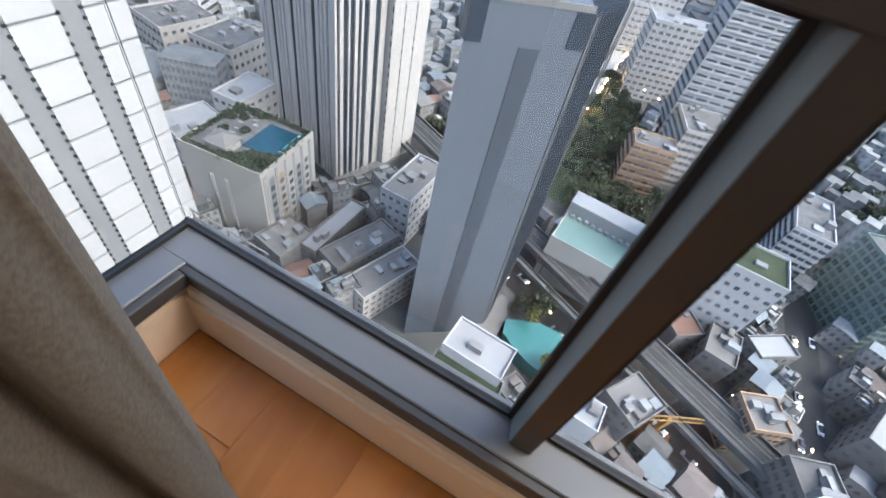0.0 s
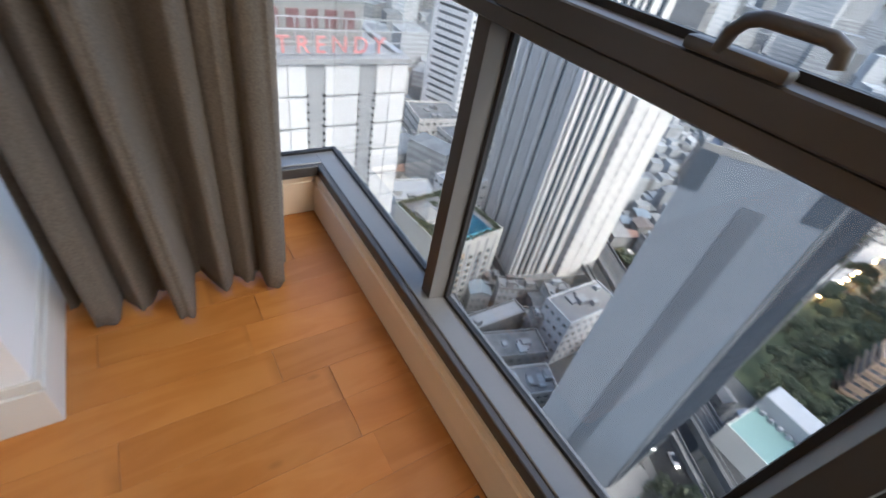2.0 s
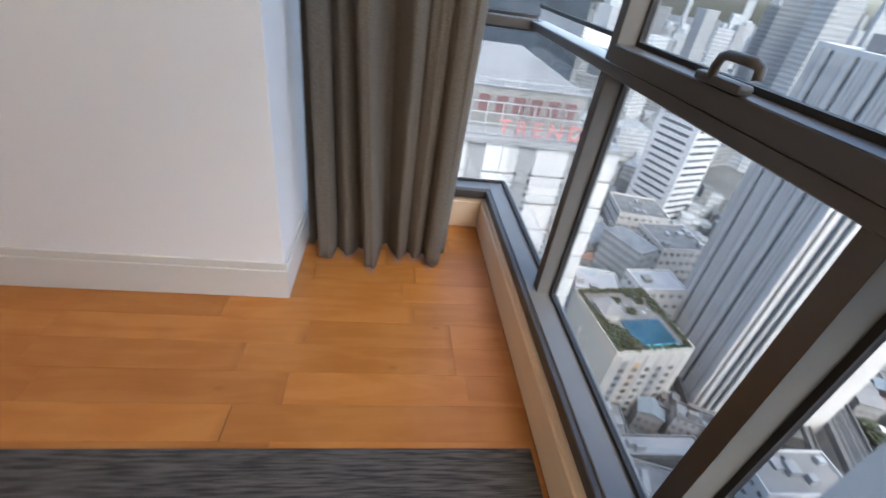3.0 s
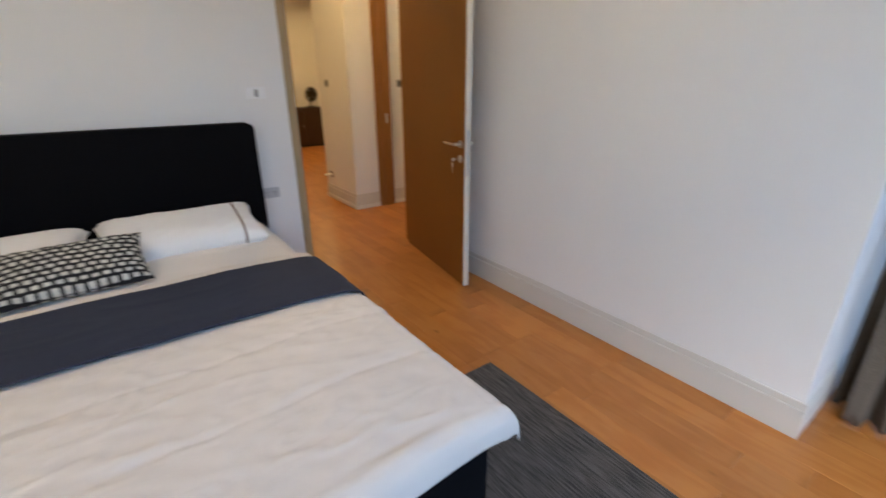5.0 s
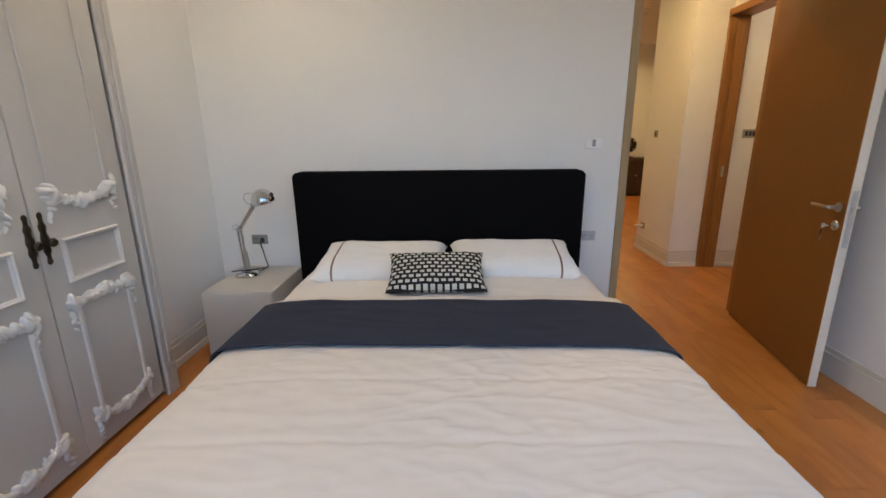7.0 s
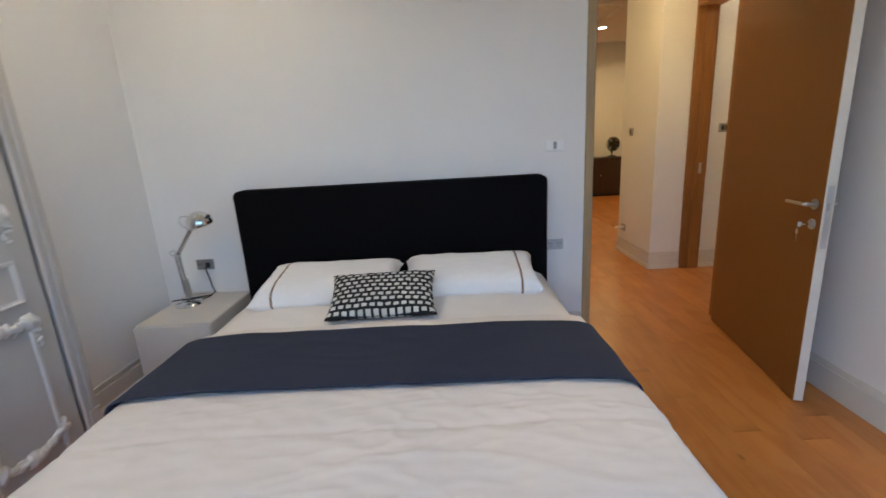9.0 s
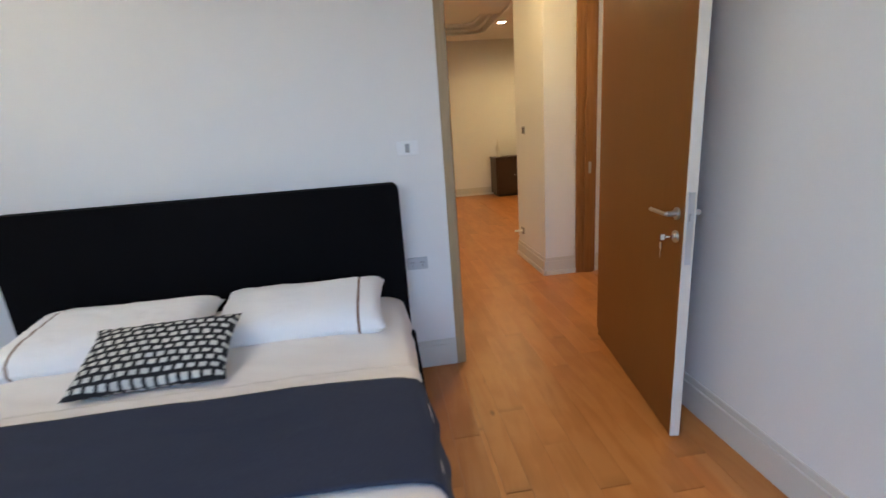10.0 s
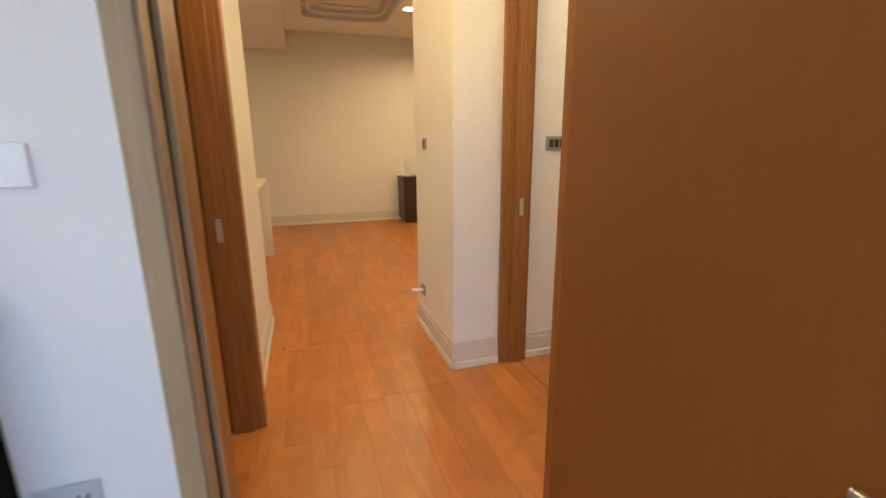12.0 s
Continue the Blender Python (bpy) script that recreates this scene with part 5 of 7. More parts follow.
M_LEAFY = surface("yellow_green_leaves", (0.12, 0.13, 0.045), 0.9, vary=0.4, scale=0.4, grain=3, bump=0, random_tint=0.2)
M_TRUNK = surface("bark", (0.09, 0.06, 0.04), 0.9, vary=0.2)
M_CARW = surface("car_paint", (0.55, 0.55, 0.56), 0.3, vary=0.02, bump=0, random_tint=0.6)
M_LAMPGLOW = lamp_face("street_lamp_glow", (1.0, 0.62, 0.25), 18.0)
M_HEADGLOW = lamp_face("headlight_glow", (1.0, 0.93, 0.8), 14.0)
M_MUD = surface("brown_excavated_soil", (0.14, 0.075, 0.04), 0.95, vary=0.5, scale=0.25, grain=3, bump=0)
M_OCHRE = surface("ochre_crane_steel", (0.34, 0.21, 0.08), 0.6, vary=0.1, scale=0.5, bump=0)
M_ROOFBLUE = surface("pale_blue_metal_roof", (0.145, 0.178, 0.20), 0.5, vary=0.12, scale=0.3, grain=2, bump=0, random_tint=0.2)
M_RUST = surface("rusty_metal_roof", (0.12, 0.102, 0.095), 0.8, vary=0.35, scale=0.3, grain=2, bump=0, random_tint=0.3)
M_SCREEN = lamp_face("lit_billboard", (0.45, 0.95, 1.0), 3.2)
M_CITY = facade("small_house_facade", (0.25, 0.252, 0.25), (0.09, 0.095, 0.10), (0.155, 0.16, 0.163), 3.2, 2.0, 0.58, 0.5, 0.4, island=False)
# Distance haze put into the colour: paler and bluer than the near facades.
M_FARCITY = facade("haze_tinted_facade", (0.30, 0.315, 0.325), (0.16, 0.18, 0.195), (0.19, 0.205, 0.21), 3.4, 2.3, 0.5, 0.38, 0.35)

structure("ground", box(-3200, 3200, -4200, 150, GROUND - 1, GROUND), M_GROUND, "grey city ground reaching the hazy horizon")


def facing(cx, cy, nx, ny):
    return (EYE.x - cx) * nx + (EYE.y - cy) * ny > 0


taken = []


def block(name, label, cx, cy, w, d, ang, h, wall=M_WHITEWALL, roof=M_CONCD, floors=0, cols=(0, 0), win=(1.4, 1.5), glass=None, z0=GROUND, parapet=0.9, plant=0, category="building", balcony=False, seed=1, ledges=False):
    """A flat-roofed building with parapet, roof plant and windows set into the sides that show."""
    if z0 == GROUND:
        taken.append((cx, cy, (w + d) * 0.27 + 0.3))
    b = thing(name, label, category, (cx, cy, z0), (0, 0, ang))
    part("wall", box(-w / 2, w / 2, -d / 2, d / 2, 0, h), wall, b)
    part("roof", box(-w / 2 + 0.35, w / 2 - 0.35, -d / 2 + 0.35, d / 2 - 0.35, h - 0.02, h + 0.12), roof, b)
    if parapet:
        part("parapet", boxes([(-w / 2, w / 2, -d / 2, -d / 2 + 0.3, h, h + parapet), (-w / 2, w / 2, d / 2 - 0.3, d / 2, h, h + parapet), (-w / 2, -w / 2 + 0.3, -d / 2 + 0.3, d / 2 - 0.3, h, h + parapet), (w / 2 - 0.3, w / 2, -d / 2 + 0.3, d / 2 - 0.3, h, h + parapet)]), wall, b)
    rr = random.Random(seed)
    for k in range(plant):
        px, py = rr.uniform(-w / 2 + 2, w / 2 - 2), rr.uniform(-d / 2 + 1.5, d / 2 - 1.5)
        s, t = rr.uniform(0.8, 2.0), rr.uniform(0.7, 1.6)
        part("roof_unit", box(px - s, px + s, py - t, py + t, h + 0.12, h + rr.uniform(0.9, 2.6), 0.08, 1), rr.choice((M_ROOFW, M_CONC, M_PANELGREY)), b)
    if floors:
        me = {}
        fh = h / floors
        ca, sa = math.cos(radians(ang)), math.sin(radians(ang))
        for axis, sgn, ln, off, n in (("y", -1, w, d / 2, cols[0]), ("y", 1, w, d / 2, cols[0]), ("x", -1, d, w / 2, cols[1]), ("x", 1, d, w / 2, cols[1])):
            nx, ny = (0, sgn) if axis == "y" else (sgn, 0)
            if not n or not facing(cx + (nx * ca - ny * sa) * off, cy + (nx * sa + ny * ca) * off, nx * ca - ny * sa, nx * sa + ny * ca):
                continue
            if axis not in me:
                ww, hh = (ln / n * 0.8, win[1]) if balcony else win
                halves = [(-ww / 2, ww / 2)] if balcony or ww > 5 else [(-ww * 0.46, -ww * 0.06), (ww * 0.06, ww * 0.46)]
                bm = boxes([(p, q, -0.06, 0.10, -hh * 0.42, hh * 0.42) if axis == "y" else (-0.06, 0.10, p, q, -hh * 0.42, hh * 0.42) for p, q in halves])
                me[axis] = mesh_of("window", bm, glass or M_CITYGLASS)
                if balcony:
                    bb = boxes([(-ww * 0.62, ww * 0.62, -0.9, 0.9, -0.12, 0.0), (-ww * 0.62, ww * 0.62, -0.9 if sgn < 0 else 0.8, -0.8 if sgn < 0 else 0.9, 0, 0.9)] if axis == "y" else [(-0.9, 0.9, -ww * 0.62, ww * 0.62, -0.12, 0.0), (-0.9 if sgn < 0 else 0.8, -0.8 if sgn < 0 else 0.9, -ww * 0.62, ww * 0.62, 0, 0.9)])
                    me[axis + "b"] = mesh_of("balcony", bb, wall)
            for f in range(floors):
                for c in range(n):
                    u = -ln / 2 + ln * (c + 0.5) / n
                    z = fh * (f + 0.55)
                    pos = (u, sgn * off, z) if axis == "y" else (sgn * off, u, z)
                    o = new("window", me[axis])
                    o.parent, o.location = b, pos
                    if balcony:
                        o = new("balcony", me[axis + "b"])
                        o.parent, o.location = b, (pos[0], pos[1], z - win[1] / 2 - 0.05)
    return b


# tall blank-walled tower right below the window
def blank_tower():
    t = thing("tower", "tall blue-grey tower with blank wall and dark glazed side", "tower", (0, 0, 0))
    taken.append((22, -82, 24))
    top, n = -19.5, 14
    bm = bmesh.new()
    A, D, C = (26.0, -65.0), (31.0, -84.0), (20.0, -101.0)
    rows = []
    for k in range(n + 1):
        u = k / n
        z = GROUND + (top - GROUND) * u
        bx, by = 7.0 + 3.6 * u ** 0.7, -79.0 + 2.65 * u ** 0.7
        rows.append([bm.verts.new((x, y, z)) for x, y in (A, (bx, by), C, D)])
    for a, b in zip(rows, rows[1:]):
        for i in range(4):
            j = (i + 1) % 4
            bm.faces.new((a[i], a[j], b[j], b[i]))
    bm.faces.new(rows[0][::-1])
    bm.faces.new(rows[-1])
    part("blank_wall", bm, M_TOWER, t)
    # recessed dark strip on the blank wall
    e = (Vector((7, -79, 0)) - Vector((26, -65, 0))).normalized()
    nrm = Vector((-e.y, e.x, 0))
    nrm = nrm if nrm.dot(EYE - Vector((16, -72, 0))) > 0 else -nrm
    m = Matrix((( e.x, nrm.x, 0, 26), (e.y, nrm.y, 0, -65), (0, 0, 1, 0), (0, 0, 0, 1)))
    bm = box(8.8, 12.2, 0.0, 0.12, GROUND, -25.6)
    bm.transform(m)
    part("wall_strip", bm, M_TOWERD, t, "darker grey strip")
    bm = box(-0.05, 2.6, -3.5, 0.14, -25.5, top + 0.02)
    bm.transform(m)
    part("corner_glazing", bm, M_DARKGLASS, t, "dark glazed corner")
    bm = box(16.2, 19.3, -4.0, 0.14, -25.0, top + 0.02)
    bm.transform(m)
    part("corner_glazing", bm, M_DARKGLASS, t, "dark glazed corner")
    bm = boxes([(0, 18.8, -0.3, 0.1, top, top + 1.0), (0, 0.3, -16, -0.3, top, top + 1.0), (3, 9, -9, -3, top, top + 2.2), (11, 15, -8, -4, top, top + 1.5)])
    bm.transform(m)
    part("parapet", bm, M_CONC, t)
    # glazed flank that swells out below the middle, with thin floor edges
    def flank_ring(u, out=0.0):
        bx, by = 7.0 + 3.6 * u ** 0.7, -79.0 + 2.65 * u ** 0.7
        ox = 7.9 - 1.3 * math.exp(-((u - 0.4) / 0.22) ** 2)
        return [(bx + 0.02, by - 0.05), (0.55 * bx + 0.45 * ox - 0.5 - out, by - 5.5), (ox - out, -90.5), (12.4 - out, -101.6), (18.0, -98.0), (bx + 3.0, by - 4.0)]

    bm = bmesh.new()
    rows = []
    for k in range(n + 1):
        u = k / n
        rows.append([bm.verts.new((x, y, GROUND + (top - 0.5 - GROUND) * u)) for x, y in flank_ring(u)])
    for a, b in zip(rows, rows[1:]):
        for i in range(6):
            q = (i + 1) % 6
            bm.faces.new((a[i], a[q], b[q], b[i]))
    bm.faces.new(rows[0][::-1])
    bm.faces.new(rows[-1])
    bmesh.ops.recalc_face_normals(bm, faces=bm.faces[:])
    part("glazed_flank", bm, M_FLANK, t, "dark glazed flank")
    bm = bmesh.new()
    for k in range(27):
        z = GROUND + 4 + k * 3.25
        prism(flank_ring((z - GROUND) / (top - GROUND), 0.09), z, z + 0.18, bm)
    bmesh.ops.recalc_face_normals(bm, faces=bm.faces[:])
    tagged(part("floor_edge", bm, M_FLANK, t, "dark slab edges"), kind="stuff")
    # pale fins that follow the swept corner, and thin slats along the far edge
    for dx, dy, r in ((-0.25, -0.7, 0.13), (-0.45, -1.7, 0.10)):
        pts = []
        for k in range(15):
            u = k / 14
            pts.append((7.0 + 3.6 * u ** 0.7 + dx, -79.0 + 2.65 * u ** 0.7 + dy, GROUND + (top - 0.6 - GROUND) * u))
        part("corner_fin", tube(pts, r, 6), M_PANELGREY, t, "pale metal fin", smooth=60)
    for x, y in ((7.1, -90.3), (7.6, -92.4)):
        part("edge_fin", box(x - 0.12, x + 0.12, y - 0.2, y + 0.2, GROUND, top - 0.5), M_CONC, t)
    part("podium_terrace", boxes([(2.2, 9.5, -92, -70, GROUND, GROUND + 4.0)]), M_CONC, t)


blank_tower()


# white tower with dark vertical stripes
def striped_tower():
    t = thing("striped_tower", "white office tower with dark vertical window stripes", "tower", (77, -103, GROUND), (0, 0, math.degrees(math.atan2(-0.26, 0.97))))
    taken.extend([(95, -128, 34)])
    W, D, H, HW = 42.0, 35.0, 105.0, 74.0
    part("core", box(3.0, W - 1, -D * 0.55, -0.25, 0, H), M_DARKGLASS, t, "dark glazing")
    part("wing", box(0.25, W - 3, -D, -D * 0.55 - 0.2, 0, HW), M_WHITEWALL, t)
    part("roof", box(2.0, W, -D * 0.56, 0.0, H, H + 1.2), M_WHITEWALL, t)
    part("roof", box(-0.1, W - 3, -D - 0.1, -D * 0.55, HW, HW + 1.0), M_WHITEWALL, t)
    part("roof_box", box(10, 30, -15, -4, H + 1.2, H + 5, 0.2, 1), M_CONC, t)
    # ribs of the face that looks to the window
    x = 3.0
    k = 0
    while x < W - 1:
        wd = (2.2, 1.0, 1.0, 1.4)[k % 4]
        part("rib", box(x, x + wd, -0.3, 0.35, 0, H), M_WHITEWALL, t)
        x += wd + (1.1, 0.8, 0.8, 2.4)[k % 4]
        k += 1
    # ribs of the flank
    for y0, y1, hh in ((-0.5, 0.3, H), (-2.8, -1.5, H), (-5.2, -4.6, H), (-8.2, -7.0, H), (-10.2, -9.4, H), (-14.5, -12.2, H), (-18.9, -16.5, H), (-24, -19.6, HW), (-29, -24.4, HW), (-D, -29.4, HW)):
        part("rib", box(2.4 if hh == H else 0.0, 3.3 if hh == H else 1.0, y0, y1, 0, hh), M_WHITEWALL, t)
    for y in (-19.3, -24.2, -29.2):
        me = mesh_of("window", boxes([(0.05, 0.3, -0.14, 0.14, 0, 1.7)]), M_DARKGLASS)
        for f in range(21):
            o = new("window", me)
            o.parent, o.location = t, (-0.02, y, 2.0 + f * 3.4)
    part("podium", box(-0.8, W, -D - 1, 0.8, 0, 4.0), M_CONCD, t)


striped_tower()


# white panelled office building with a roof sign
def panelled():
    t = thing("office_building", "office building clad in white panels with red rooftop sign", "building", (52, -33.3, GROUND))
    taken.append((75, -5, 45))
    H, RH = 93.0, 4.1
    part("wall", box(0.25, 45, 0.0, 62, 0, H), M_PANELGREY, t)
    cols = []
    y = 0.0
    for wd, gap in ((2.3, 0.12), (2.0, 2.5), (4.3, 2.4), (2.1, 0.12), (2.1, 2.4), (4.3, 2.4), (2.1, 0.12), (2.1, 2.4), (4.3, 2.4), (2.1, 0.12), (2.1, 2.4), (4.3, 2.4)):
        cols.append((y, wd))
        y += wd + gap
    shared = {}
    studs = mesh_of("stud", box(-0.10, 0.26, -0.16, 0.16, -0.14, 0.14), M_DARKPLASTIC)
    for ci, (y0, wd) in enumerate(cols[:9]):
        if wd not in shared:
            shared[wd] = mesh_of("panel", box(0.0, 0.26, 0.0, wd, 0.0, RH - 0.36), M_PANEL)
        for f in range(10, 22):
            o = new("panel", shared[wd])
            o.parent, o.location = t, (0.0, y0, H - 4.0 - RH * (21 - f) - RH + 4.2)
    n = 0
    for y in (cols[1][0] + 2.15, cols[1][0] + 4.35, cols[2][0] + 4.45, cols[2][0] + 6.55):
        for k in range(62):
            o = new("stud", studs)
            o.parent, o.location = t, (0.05, y, H - 4 - k * 1.02)
    part("cornice", box(-0.3, 1.2, -0.2, 62, H - 0.1, H + 0.5), M_PANELGREY, t)
    part("side_cornice", box(1.2, 45, -0.2, 0.8, H - 0.1, H + 0.5), M_PANELGREY, t)
    # roof frame that carries the sign
    for z in (H + 0.7, H + 2.0, H + 3.3, H + 4.6):
        part("sign_rail", box(0.8, 0.95, 0.2, 46, z, z + 0.12), M_ROOFW, t)
    for k in range(24):
        part("sign_post", box(0.8, 0.98, 0.4 + k * 2.0, 0.52 + k * 2.0, H + 0.5, H + 4.7), M_ROOFW, t)
    part("upper_storey", box(6, 45, 4, 60, H, H + 5.4), M_CONC, t)
    me = mesh_of("window", box(-0.1, 0.1, -0.75, 0.75, -1.1, 1.1), M_MAROON)
    for k in range(20):
        o = new("window", me)
        o.parent, o.location = t, (5.95, 6 + k * 2.4, H + 3.2)
    part("roof_rail", boxes([(5.8, 6.0, 3.8, 60, H + 6.2, H + 6.4), (5.8, 6.0, 3.8, 60, H + 5.4, H + 5.55)] + [(5.8, 6.0, 3.8 + k * 2, 3.95 + k * 2, H + 5.5, H + 6.3) for k in range(28)]), M_ROOFW, t)
    txt = bpy.data.curves.new("sign_lettering", "FONT")
    txt.body, txt.size, txt.extrude, txt.align_x, txt.space_character = "TRENDY", 2.7, 0.12, "RIGHT", 1.45
    txt.materials.append(M_REDSIGN)
    o = new("sign_lettering", txt)
    o.parent = t
    o.matrix_basis = pose(0.6, 3.4, H + 0.95, 90, 0, -90)
    tagged(o, "red capital letters")


panelled()


# pool terrace building
def pool_building():
    b = block("pool_building", "cream building with planted roof terrace and blue pool", 92, -79, 27, 25, 6, 28.5, M_CREAM, M_CONCD, 0, (0, 0), (1.0, 1.5), parapet=1.0, seed=4)
    part("pool", box(-12.5, -1.0, -9.0, 4.0, 28.55, 28.85), M_POOLBLUE, b, "dark blue roof pool")
    for k in range(4):
        part("pool_ledge", box(-13.0, -11.0, -8.8 + k * 2.6, -6.5 + k * 2.6, 28.85, 29.0), M_AQUA, b, "pale aqua ledge")
    part("pavilion", box(-1, 5.5, 4.5, 10, 28.6, 31.5), M_CREAM, b)
    bm = bmesh.new()
    v = [bm.verts.new(p) for p in ((-1.8, 3.7, 31.5), (6.3, 3.7, 31.5), (6.3, 10.8, 31.5), (-1.8, 10.8, 31.5), (2.2, 7.2, 33.4))]
    for f in ((0, 1, 4), (1, 2, 4), (2, 3, 4), (3, 0, 4), (3, 2, 1, 0)):
        bm.faces.new([v[i] for i in f])
    part("pavilion_roof", bm, M_CONC, b)
    rr = random.Random(8)
    for y in (11.6, 10.9, 10.2, 6.4, 5.8, 2.2, 1.6, -1.8, -2.4, -5.8, -6.4, -9.8, -10.4):
        part("pier", box(-13.85, -13.45, y - 0.16, y + 0.16, 0, 27.8), M_WHITEWALL, b)
    for x in (-1.5, -0.7, 3.6, 4.4):
        part("pier", box(x - 0.15, x + 0.15, 12.45, 12.85, 0, 22), M_WHITEWALL, b)
    wm = mesh_of("window", boxes([(-0.08, 0.08, -0.8, 0.8, -0.75, 0.75)]), M_CITYGLASS)
    bal = mesh_of("balcony", boxes([(-0.35, 0.3, -1.1, 1.1, -0.12, 0.0), (-0.35, -0.27, -1.1, 1.1, 0.0, 0.55)]), M_CREAM)
    for ci, y in enumerate((8.3, 4.0, -0.1, -4.1, -8.1)):
        part("bay_recess", box(-13.53, -13.4, y - 1.2, y + 1.2, 1.0, 25.6 - 1.2 * ci), (M_PANELGREY, M_ORANGE, M_CREAM, M_PANELGREY, M_CREAM)[ci], b)
        for f in range(7):
            o = new("window", wm)
            o.parent, o.location = b, (-13.56, y, 3.0 + 3.1 * f)
            if ci in (1, 2, 4):
                o = new("balcony", bal)
                o.parent, o.location = b, (-13.6, y, 1.9 + 3.1 * f)
    for k in range(34):
        px, py = rr.choice(((rr.uniform(-12.5, 10), rr.uniform(8.5, 12)), (rr.uniform(0, 12), rr.uniform(-11, 4)), (rr.uniform(-13, -4), rr.uniform(4.5, 9))))
        bm = bmesh.new()
        leaf_cloud(bm, (px, py, 29.4), (1.7, 1.7, 0.9), 130, 0.6, rr)
        part("planting", bm, M_LEAF, b)
    rim = [(x, y) for x in (-12.6, 12.4) for y in range(-11, 12, 2)] + [(x, y) for y in (-11.6, 11.4) for x in range(-11, 12, 2)]
    for px, py in rim:
        bm = bmesh.new()
        leaf_cloud(bm, (px, py, 29.3), (1.1, 1.1, rr.uniform(0.5, 1.2)), 70, 0.5, rr)
        part("planting", bm, M_LEAF, b)
    for k in range(16):
        px, py = rr.uniform(0, 9), rr.uniform(-10, 3)
        part("sun_lounger", box(px, px + 1.6, py, py + 0.6, 28.75, 29.0, 0.04, 1), M_ROOFW, b)


def leaf_cloud(bm, c, r, count, size, rr):
    """Many small leaf clumps round a point, with gaps and an uneven rim."""
    for _ in range(count):
        d = Vector((rr.gauss(0, 1), rr.gauss(0, 1), rr.gauss(0, 1))).normalized() * (rr.random() ** 0.4)
        p = Vector(c) + Vector((d.x * r[0], d.y * r[1], d.z * r[2]))
        q = Euler((rr.uniform(0, 6.3), rr.uniform(0, 6.3), rr.uniform(0, 6.3))).to_matrix()
        s = size * rr.uniform(0.6, 1.3)
        vs = [bm.verts.new(p + q @ Vector(v) * s) for v in ((-0.5, -0.35, 0), (0.5, -0.3, 0.12), (0.42, 0.4, 0), (-0.4, 0.38, 0.15))]
        bm.faces.new(vs)


pool_building()

